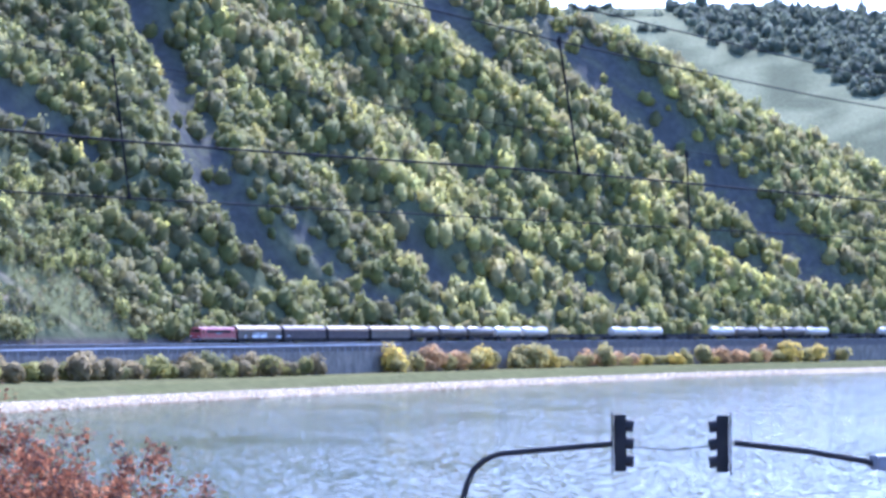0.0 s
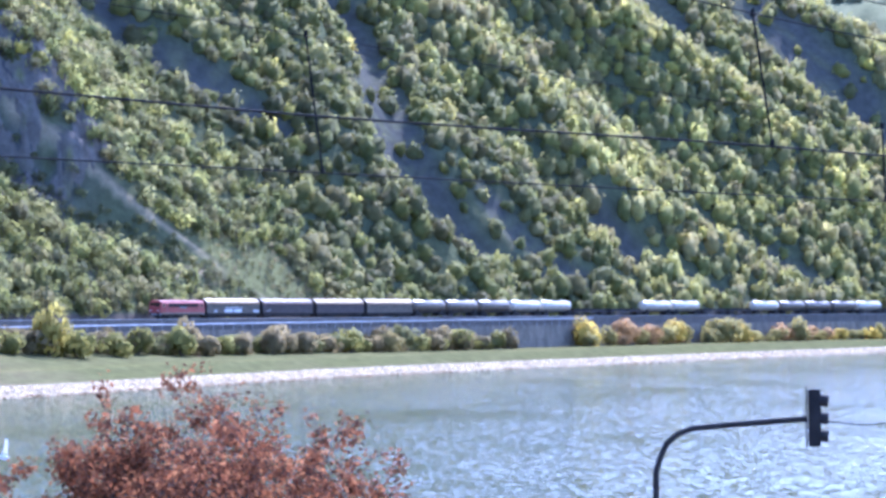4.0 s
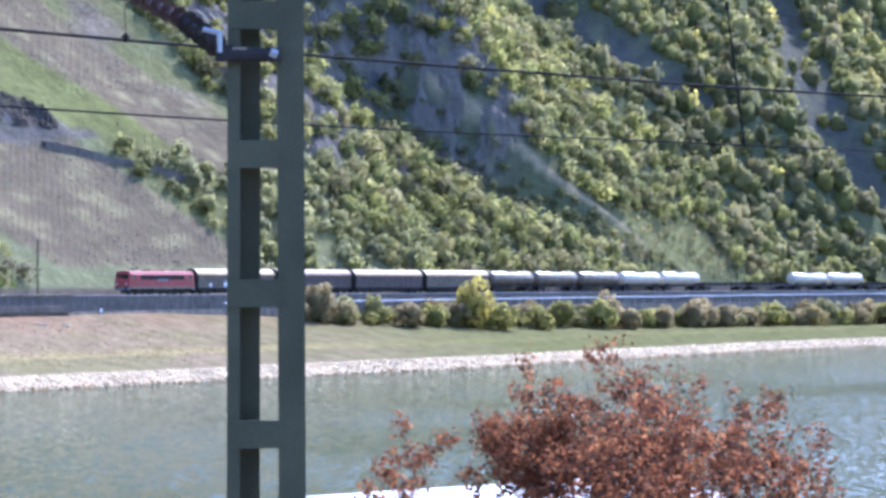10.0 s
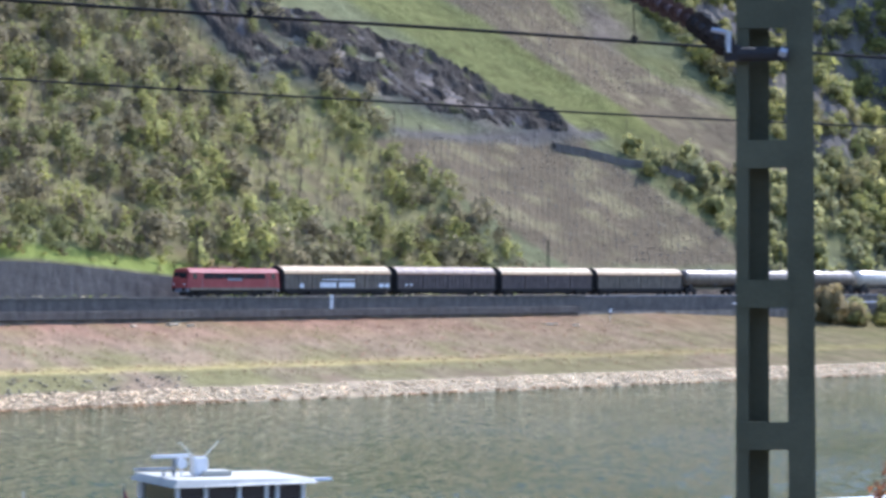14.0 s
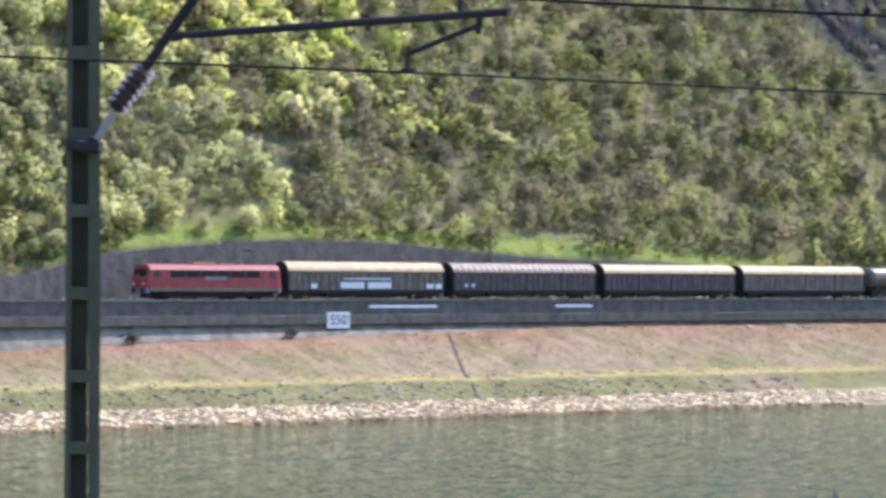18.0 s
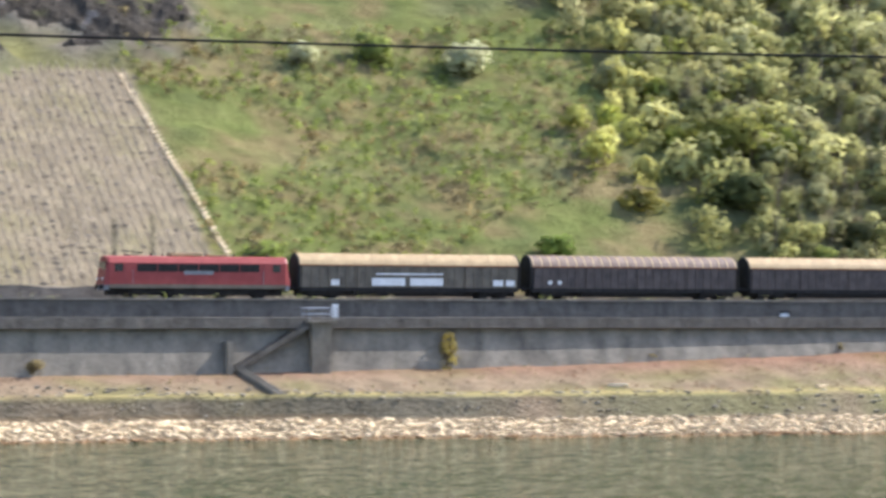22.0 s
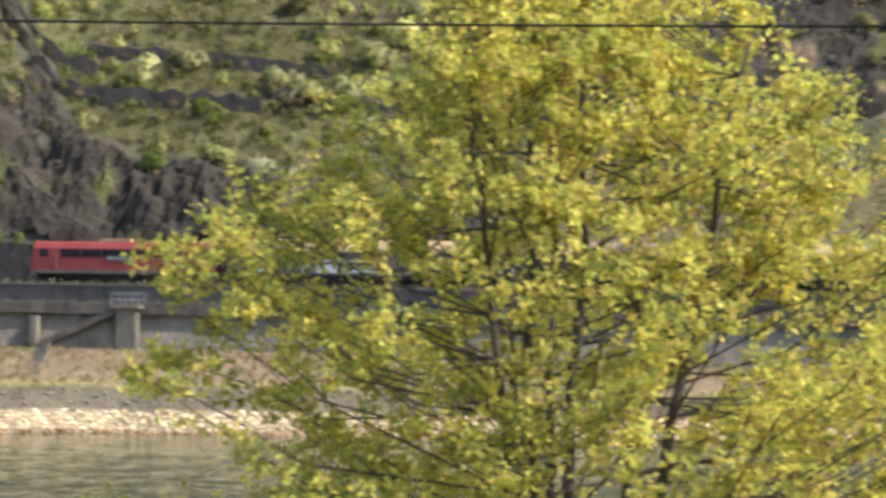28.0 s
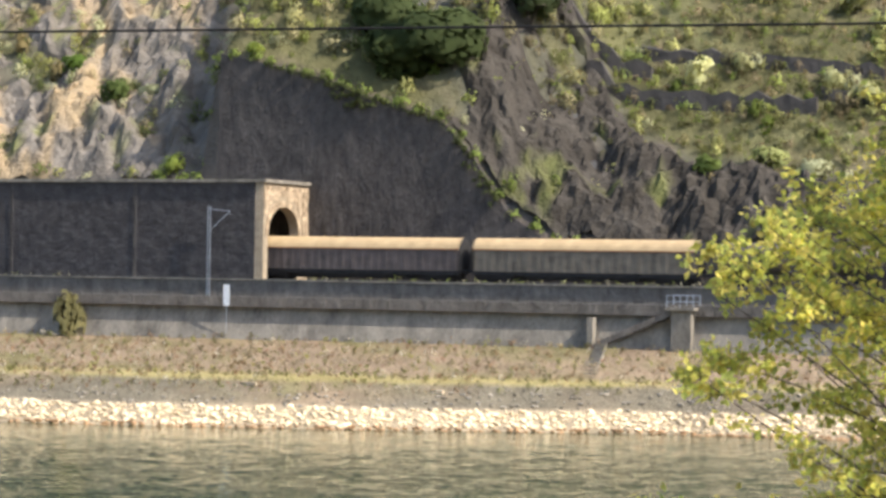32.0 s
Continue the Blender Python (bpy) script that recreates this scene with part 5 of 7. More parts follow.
# ---- vineyards: stakes with bare stocks in rows down the slope ----
def vines(name, s0, s1, u0, u1, row, step, label, seed):
    r = np.random.RandomState(seed)
    vs, fs = [], []
    a, b = np.meshgrid(np.arange(s0, s1, row), np.arange(u0, u1, step), indexing="ij")
    ps, pu = (a + r.uniform(-0.08, 0.08, a.shape)).ravel(), (b + r.uniform(-0.15, 0.15, a.shape)).ravel()
    ok = (vine_mask(ps, pu) > 0.6) & (r.uniform(0, 1, len(ps)) > 0.06)
    ps, pu = ps[ok], pu[ok]
    for x, y, z in zip(*plan(ps, -7 - pu), ground_z(ps, -7 - pu)):
        h, d = r.uniform(0.8, 1.3), 0.035
        lean = r.uniform(-0.1, 0.1, 2)
        b = len(vs)
        for dz, k, ox, oy in ((-0.1, 1, 0, 0), (h * 0.55, 1.3, 0, 0), (h, 0.7, lean[0], lean[1])):
            vs += [(x + ox + d * k * c, y + oy + d * k * e, z + dz) for c, e in ((-1, -1), (1, -1), (1, 1), (-1, 1))]
        for j in range(2):
            fs += [(b + j * 4 + i, b + j * 4 + (i + 1) % 4, b + j * 4 + 4 + (i + 1) % 4, b + j * 4 + 4 + i) for i in range(4)]
        fs.append((b + 8, b + 9, b + 10, b + 11))
        if r.uniform() < 0.35:
            b = len(vs)
            a, l = r.uniform(0, 3.14), r.uniform(0.25, 0.5)
            c, e = math.cos(a) * l, math.sin(a) * l
            zz = z + h * r.uniform(0.45, 0.7)
            vs += [(x - c, y - e, zz - 0.08), (x + c, y + e, zz - 0.08), (x + c * 0.8, y + e * 0.8, zz + 0.12), (x - c * 0.8, y - e * 0.8, zz + 0.12)]
            fs.append((b, b + 1, b + 2, b + 3))
    return tagged(mesh_object(name, vs, fs, M_vine), label, "vines", kind="stuff")


M_vine = material("vine_wood", (0.22, 0.18, 0.135), (0.38, 0.315, 0.235), 3, 0.9, bump=0.0)
vines("vines", 97, 178, 0.5, 40, 1.0, 0.72, "rows of bare staked vines on a steep stony vineyard", 1)
vines("vines", 430, 520, 4, 34, 1.7, 1.5, "rows of bare staked vines on a distant slope", 2)
vines("vines", 470, 560, 46, 90, 2.2, 2.0, "rows of vines high on the slope", 3)

# dry-stone terraces on the rocky slope
for s0, s1, u, h in ((6, 30, 17, 2.4), (10, 36, 22.5, 1.8), (3, 13, 20, 2.6), (30, 64, 19, 1.6), (-66, -38, 25, 2.2), (-36, -20, 21, 1.6)):
    ribbon("wall_terrace", s0, s1, lambda s: ((-6.4 - u, float(ground_z(s, -6.4 - u)) - 0.6), (-6.6 - u, float(ground_z(s, -7 - u)) + h * (0.5 + 0.16 * math.sin(s * 1.9) + 0.1 * math.sin(s * 4.3))), (-7.4 - u, float(ground_z(s, -7 - u)) + h * (0.55 + 0.16 * math.sin(s * 1.9))), (-7.6 - u, float(ground_z(s, -7.6 - u)) - 0.8)), M_tall, "rough dark dry-stone terrace wall", step=1.5)

ribbon("wall_terrace", 484, 514, lambda s: ((-7 - float(np.interp(s, (484, 514), (32, 21.5))) + 0.5, float(ground_z(s, -7 - float(np.interp(s, (484, 514), (32, 21.5))))) - 1.0), (-7 - float(np.interp(s, (484, 514), (32, 21.5))) + 0.3, float(ground_z(s, -7 - float(np.interp(s, (484, 514), (32, 21.5))))) + 1.1), (-7.6 - float(np.interp(s, (484, 514), (32, 21.5))), float(ground_z(s, -7 - float(np.interp(s, (484, 514), (32, 21.5))))) + 1.1), (-7.6 - float(np.interp(s, (484, 514), (32, 21.5))), float(ground_z(s, -7 - float(np.interp(s, (484, 514), (32, 21.5))))) - 1.0)), M_wall, "dark dry-stone terrace wall between vineyards", step=1.5)

# retaining wall and net fence across the vineyard
ribbon("wall_vineyard", 60, 128.5, lambda s: ((-21.6, float(ground_z(s, -21.6)) - 0.6), (-21.8, float(ground_z(s, -22.4)) + 0.15), (-22.4, float(ground_z(s, -22.4)) + 0.15), (-22.4, float(ground_z(s, -22.4)) - 1.2)), M_wall, "low dark dry-stone wall across the vineyard", step=1.5)
fence = thing("net_fence", pose(0, 0, 0), "tall rockfall net fence with slim steel posts", "fence")
for s in (66, 73.5, 81, 88.6, 96.7, 104.7, 112.6, 120.2, 128.5):
    x, y = plan(s, -22.1)
    bm = bmesh.new()
    g = float(ground_z(s, -22.3))
    tube(bm, (float(x), float(y), g - 0.3), (float(x), float(y), g + 3.5), 0.12, n=8)
    part("post", bm, M_black, fence)
bm = bmesh.new()
for k in range(9):
    for s in np.arange(66, 128, 2.0):
        a, b = plan(s, -22.1), plan(s + 2, -22.1)
        za, zb = float(ground_z(s, -22.3)), float(ground_z(s + 2, -22.3))
        tube(bm, (float(a[0]), float(a[1]), za + 0.3 + k * 0.38), (float(b[0]), float(b[1]), zb + 0.3 + k * 0.38), 0.006, n=3, caps=False)
part("net_wires", bm, M_grey, fence)
ribbon("wall_vineyard_foot", 60, 172, lambda s: ((-6.5, RAIL - 0.6), (-6.75, RAIL + 0.2 + float(table(s, WALL_H)) + 0.15 * math.sin(s * 0.9)), (-7.4, RAIL + 0.2 + float(table(s, WALL_H))), (-7.4, RAIL - 0.6)), M_wall, "low dark dry-stone wall at the foot of the vineyard", step=2.0)
# pale stone edge steps beside the vineyard
bm = bmesh.new()
for u in np.arange(5.5, 38.5, 0.75):
    s = 177.3 - (u - 8) * 0.09
    x, y = plan(s, -7 - u)
    z = float(ground_z(s, -7 - u))
    box(bm, float(x) - 0.35, float(x) + 0.35, float(y) - 0.4, float(y) + 0.4, z - 0.5, z + 0.12)
tagged(part("stone_steps", bm, M_stone), "pale narrow stone steps climbing beside the vineyard", "steps", kind="structure")


# ---- tunnel gallery ----
def gallery():
    t = thing("tunnel_gallery", at(-17.3, 0, RAIL), "dark stone tunnel gallery with a sunlit arched portal", "tunnel", kind="structure")
    top, bot = 9.4, -2.4
    n = 6
    for i in range(n):
        x1 = -i * 14.0 - (0.9 if i == 0 else 0)
        part("gallery_wall", boxes((-(i + 1) * 14.0 + 0.06, x1 - 0.06, -3.5, -2.9, bot, top)), M_dark_panel, t)
        part("pilaster", boxes((-(i + 1) * 14.0 - 0.18, -(i + 1) * 14.0 + 0.18, -3.58, -2.9, bot, top)), M_tall, t)
    part("cornice", boxes((-84, 0.15, -3.75, -2.7, top, top + 0.3)), M_concrete, t, "pale stone cornice")
    part("roof_slab", boxes((-84, -0.3, -2.9, 7.2, top - 0.5, top - 0.05)), M_wall, t)
    # portal face, with an arched opening
    bm = bmesh.new()
    half, spring, rise = 3.4, 4.6, 2.5
    cy = 0.9
    arch = [(cy - half, bot)] + [(cy - half * math.cos(math.pi * k / 16), spring + rise * math.sin(math.pi * k / 16)) for k in range(17)] + [(cy + half, bot)]
    m = len(arch)
    ring_o = []
    for k, (y, z) in enumerate(arch):
        if k == 0:
            ring_o.append((-3.5, bot))
        elif k == m - 1:
            ring_o.append((7.4, bot))
        else:
            ring_o.append((-3.5 + 10.9 * (k - 1) / (m - 3), top))
    va = [[bm.verts.new((x, y, z)) for y, z in arch] for x in (-0.9, 0.0)]
    vo = [[bm.verts.new((x, y, z)) for y, z in ring_o] for x in (-0.9, 0.0)]
    for k in range(m - 1):
        bm.faces.new((va[1][k], va[1][k + 1], vo[1][k + 1], vo[1][k]))
        bm.faces.new((va[0][k + 1], va[0][k], vo[0][k], vo[0][k + 1]))
        bm.faces.new((va[0][k], va[0][k + 1], va[1][k + 1], va[1][k]))
        bm.faces.new((vo[0][k + 1], vo[0][k], vo[1][k], vo[1][k + 1]))
    bmesh.ops.recalc_face_normals(bm, faces=bm.faces)
    part("portal", bm, M_portal, t, "sunlit ochre rubble-stone portal face")
    for k in range(17):
        a0, a1 = math.pi * (k - 0.45) / 16, math.pi * (k + 0.45) / 16
        bm = bmesh.new()
        vs = []
        for x in (-0.05, 0.12):
            for a, r in ((a0, 0.02), (a1, 0.02), (a1, 0.62), (a0, 0.62)):
                vs.append(bm.verts.new((x, cy - (half + r) * math.cos(a), spring + (rise + r) * math.sin(a))))
        for q in ((0, 1, 2, 3), (7, 6, 5, 4), (0, 4, 5, 1), (1, 5, 6, 2), (2, 6, 7, 3), (3, 7, 4, 0)):
            bm.faces.new([vs[i] for i in q])
        bmesh.ops.recalc_face_normals(bm, faces=bm.faces)
        part("voussoir", bm, M_block, t)
    r = random.Random(5)
    z = bot + 0.05
    while z < top - 0.4:
        h = r.uniform(0.42, 0.6)
        y = -3.45
        while y < 7.2:
            l = r.uniform(0.5, 1.1)
            inside = lambda yy, zz: abs(yy - cy) < half + 0.65 and (zz < spring or ((yy - cy) / (half + 0.65)) ** 2 + ((zz - spring) / (rise + 0.65)) ** 2 < 1)
            if not any(inside(yy, zz) for yy in (y, y + l / 2, y + l) for zz in (z, z + h)) and y + l < 7.3:
                part("stone_block", boxes((0.0, 0.05 + r.uniform(0, 0.07), y + 0.02, y + l - 0.02, z + 0.02, z + h - 0.02)), M_block, t)
            y += l
        z += h
    part("coping", boxes((-0.95, 0.3, -3.7, 7.5, top, top + 0.34)), M_concrete, t, "pale coping stone")
    return t


M_dark_panel = material("dark_slate_wall", (0.03, 0.027, 0.026), (0.08, 0.072, 0.068), 0.8, 0.95, bump=0.4, fine=6)
M_portal = material("ochre_mortar", (0.26, 0.2, 0.13), (0.42, 0.34, 0.23), 1.5, 0.95, bump=0.4)
M_block = material("ochre_rubble_stone", (0.24, 0.17, 0.1), (0.52, 0.4, 0.26), 1.2, 0.9, bump=0.4, random_amount=0.3)
gallery()


# ---- line-side masts, signs, steps ----
def line_mast(s, w, top, bracket, label, base=None):
    b = RAIL - 0.4 if base is None else base
    t = thing("line_mast", at(s, w, b), label, "mast", "masts of the far line")
    bm = bmesh.new()
    h = top - b
    for dx in (-0.13, 0.13):
        box(bm, dx - 0.035, dx + 0.035, -0.06, 0.06, -0.3, h)
    k = 0.5
    while k < h:
        box(bm, -0.095, 0.095, -0.05, 0.05, k, k + 0.07)
        k += 0.8
    paint = M_steel if bracket == 1 else M_mast
    part("pole", bm, paint, t)
    if bracket:
        bm = bmesh.new()
        d = 2.2 * bracket
        tube(bm, (0, 0, h - 0.3), (d, 0, h - 0.45), 0.05, n=6)
        tube(bm, (0, 0, h - 2.4), (d, 0, h - 0.5), 0.05, n=6)
        tube(bm, (d, -0.4, h - 0.75), (d, 0.4, h - 0.75), 0.03, n=6)
        part("bracket", bm, paint, t)
    return t


line_mast(-22.9, 4.0, 18.7, 1, "grey line mast with a slanting bracket against the gallery", 9.1)
for s, top, br in ((167.7, 19.4, 0), (164.1, 19.0, 0), (311.7, 20.5, 0), (232.8, 20.4, 0.7), (366.5, 21.4, 0), (382.1, 18.4, 0), (442.3, 20.3, 0), (505, 20.3, 0), (570, 20.3, 0.7), (640, 20.3, 0), (710, 20.3, 0)):
    line_mast(s, -5.2, top, br, "slim grey lattice line mast beside the track")


def sign_post(s, w, z0, z1, width, height, label, text=""):
    t = thing("sign", at(s, w, z0), label, "sign")
    bm = bmesh.new()
    tube(bm, (0, 0.03, -0.8), (0, 0.03, z1 - z0), 0.035, n=8)
    part("post", bm, M_steel, t)
    part("panel", boxes((-width / 2, width / 2, -0.03, 0.0, z1 - z0 - height, z1 - z0), bevel=0.008), M_white, t)
    if text:
        cu = bpy.data.curves.new("number", "FONT")
        cu.body, cu.size, cu.align_x, cu.align_y, cu.extrude = text, height * 0.86, "CENTER", "CENTER", 0.004
        cu.materials.append(M_black)
        o = new("number", cu)
        o.parent, o.matrix_local = t, pose(0, -0.036, z1 - z0 - height / 2, 90, 0, 0)
    return t


sign_post(277, 11.5, 8.6, 10.45, 3.0, 1.75, "white river kilometre board with dark figures on the wall", "550")
sign_post(376.4, 10.2, 9.2, 12.0, 0.5, 1.9, "narrow white marker board beside the road")
t = thing("wall_marker", at(229.0, 3.76, 10.28), "small white plate in a black frame on the railway wall", "sign")
part("frame", boxes((-0.55, 0.55, -0.06, 0.02, -0.4, 0.4), bevel=0.01), M_black, t)
part("plate", boxes((-0.46, 0.46, -0.09, -0.065, -0.18, 0.18), bevel=0.008), M_white, t)
sign_post(180.3, 10.2, 9.2, 11.3, 0.55, 1.7, "narrow white marker board beside the road")
sign_post(-17.1, 11.6, 7.2, 11.2, 0.65, 2.0, "white board with dark mark on a steel post")
t = thing("round_marker", at(434, 13.5, float(ground_z(434, 13.5))), "small black and white round marker on a stick on the bank", "sign")
bm = bmesh.new()
tube(bm, (0, 0, -0.3), (0, 0, 1.2), 0.04, n=8)
part("stick", bm, M_steel, t)
bm = bmesh.new()
tube(bm, (0, -0.02, 1.4), (0, 0.02, 1.4), 0.62, n=20)
part("disc", bm, M_black, t)
bm = bmesh.new()
tube(bm, (0, -0.05, 1.4), (0, -0.03, 1.4), 0.36, n=20)
part("pale_centre", bm, M_white, t)


def river_steps(s, z_top, z_mid, z_low):
    """A stair tower on the wall with a railing, a sloping ramp stair and a lower flight."""
    t = thing("river_steps", at(s, 10.6, 0), "concrete river steps with a railing on the wall", "steps")
    part("landing", boxes((-0.9, 0.9, -1.5, 0.1, z_mid - 2.4, z_top - 0.9), bevel=0.03), M_concrete, t)
    part("platform", boxes((-1.3, 1.3, -1.9, 0.3, z_top - 0.95, z_top - 0.7), bevel=0.02), M_concrete, t)
    for x in (-1.2, 0.0, 1.2):
        for y in (-1.8, 0.2):
            bm = bmesh.new()
            tube(bm, (x, y, z_top - 0.8), (x, y, z_top + 0.35), 0.04, n=8)
            part("rail_post", bm, M_steel, t)
    for z in (z_top - 0.2, z_top + 0.35):
        bm = bmesh.new()
        for y in (-1.8, 0.2):
            tube(bm, (-1.25, y, z), (1.25, y, z), 0.035, n=8)
        part("hand_rail", bm, M_steel, t)
    n = 16
    for i in range(n):
        x = -1.0 - i * 0.42
        z = z_top - 1.0 - i * (z_top - 1.0 - z_mid) / n
        # darker wall material puts the flight's shadow into the steps' colour
        part("step", boxes((x - 0.42, x, -1.3, 0.0, z - 0.55, z)), M_wall, t)
    x = -1.0 - n * 0.42
    part("end_pier", boxes((x - 0.9, x - 0.35, -1.5, 0.2, z_mid - 1.2, z_mid + 2.2)), M_concrete, t, "pale concrete end pier")
    ww = float(table(s, WATER_W))
    foot = 10.3 + (ww - 10.3) * 0.52 - 10.6
    for i in range(12):
        f = i / 11
        part("lower_step", boxes((x + 0.2 + f * 2.2 - 0.5, x + 0.2 + f * 2.2 + 0.5, -0.3 - f * foot - 0.5, -0.1 - f * foot, z_mid + f * (z_low - z_mid) - 0.4, z_mid + f * (z_low - z_mid) + 0.15)), M_concrete, t)
    return t


river_steps(178.4, 10.6, 5.8, 3.6)
river_steps(27.4, 10.6, 6.7, 3.6)

# guard rail of the far road, with posts
guard = thing("guard_rail", pose(0, 0, 0), "long pale galvanised guard rail along the river road", "guard rail")
for s0 in np.arange(470, 790, 16.0):
    vs, fs = [], []
    for k, s in enumerate(np.linspace(s0, s0 + 15.9, 5)):
        for w, z in ((10.35, 9.75), (10.42, 9.9), (10.35, 10.05), (10.25, 10.05), (10.25, 9.75)):
            x, y = plan(s, w)
            vs.append((float(x), float(y), z + 0.45 + (s - 500) * 0.0022))
        if k:
            fs += [((k - 1) * 5 + i, (k - 1) * 5 + (i + 1) % 5, k * 5 + (i + 1) % 5, k * 5 + i) for i in range(5)]
    mesh_object("rail", vs, fs, M_steel, guard)
    for s in np.arange(s0 + 2, s0 + 16, 4.0):
        x, y = plan(s, 10.2)
        bm = bmesh.new()
        tube(bm, (float(x), float(y), 9.0), (float(x), float(y), 10.4), 0.05, n=6)
        part("post", bm, M_steel, guard)
for s0, s1 in ((281.8, 291), (308.5, 314)):
    part("rail", boxes((0, s1 - s0, -0.04, 0.04, -0.15, 0.15)), M_white, guard, "white painted rail").matrix_local = at(s0, 10.75, 11.0)

# rails of the far line
for w in (-0.75, 0.75, -4.75, -3.25):
    rail = ribbon("rail", -120, 1300, lambda s: ((w - 0.035, RAIL - 0.17), (w - 0.035, RAIL - 0.02), (w + 0.035, RAIL - 0.02), (w + 0.035, RAIL - 0.17)), M_steel, "worn steel rail of the far line", "rail", 8.0)


# ---- stony shore ----
def stone_mesh(seed):
    r = random.Random(seed)
    bm = bmesh.new()
    bmesh.ops.create_icosphere(bm, subdivisions=1, radius=0.5)
    for v in bm.verts:
        v.co = Vector((v.co.x * 1.25, v.co.y, v.co.z * 0.7)) * r.uniform(0.75, 1.2)
    me = bpy.data.meshes.new("stone")
    bm.to_mesh(me)
    bm.free()
    me.materials.append(M_stone)
    return me


STONES = [stone_mesh(k) for k in range(7)]


def riprap():
    r = np.random.RandomState(9)
    geo = []
    for me in STONES:
        v = np.empty(len(me.vertices) * 3, np.float32)
        me.vertices.foreach_get("co", v)
        f = np.array([p.vertices[:] for p in me.polygons])
        geo.append((v.reshape(-1, 3), f))
    vs, fs, ts, base, count = [], [], [], 0, 0
    a, b = np.meshgrid(np.arange(-75, 1000, 0.5), np.arange(-6.6, 0.5, 0.46), indexing="ij")
    ps, dw = (a + r.uniform(-0.3, 0.3, a.shape)).ravel(), (b + r.uniform(-0.3, 0.3, a.shape)).ravel()
    ok = (ps < 330) | (r.uniform(0, 1, len(ps)) > np.where(ps > 650, 0.75, 0.5))
    ok &= (dw > -3.6) | ((r.uniform(0, 1, len(ps)) < 0.22) & (ps < 330))
    ps, dw = ps[ok], dw[ok]
    wws = table(ps, WATER_W)
    xs, ys = plan(ps, wws + dw)
    zs = ground_z(ps, wws + dw) + 0.05
    for s, w, ww, x, y, z in zip(ps, wws + dw, wws, xs, ys, zs):
        q = r.uniform(0.26, 0.6) if w > ww - 3.6 else r.uniform(0.2, 0.5)
        k = r.randint(7)
        a = r.uniform(0, 6.28)
        if 110 < s < 150 and count < 300 and ww - 3.2 < w < ww:
            o = new("stone", STONES[k])
            o.parent = ground
            o.matrix_local = pose(float(x), float(y), z, 0, 0, math.degrees(a)) @ Matrix.Diagonal((q, q, q, 1))
            count += 1
            continue
        v, f = geo[k]
        c, e = math.cos(a), math.sin(a)
        vs.append(np.stack([v[:, 0] * c - v[:, 1] * e, v[:, 0] * e + v[:, 1] * c, v[:, 2]], 1) * q + (float(x), float(y), z))
        fs.append(f + base)
        base += len(v)
        col = np.ones((len(v), 4))
        wet = np.array((0.46, 0.36, 0.3)) if w > ww - 0.6 else 1.0
        col[:, :3] = np.array((0.92, 0.75, 0.5)) * r.uniform(0.65, 1.15) * wet if w > ww - 3.6 else np.array((0.3, 0.27, 0.22)) * r.uniform(0.6, 1.3)
        ts.append(col)
    ob = big_mesh("shore_stones", np.concatenate(vs), np.concatenate(fs), M_ground, np.concatenate(ts))
    return tagged(ob, "pale sunlit riprap stones along the waterline", "stones", kind="stuff")


riprap()

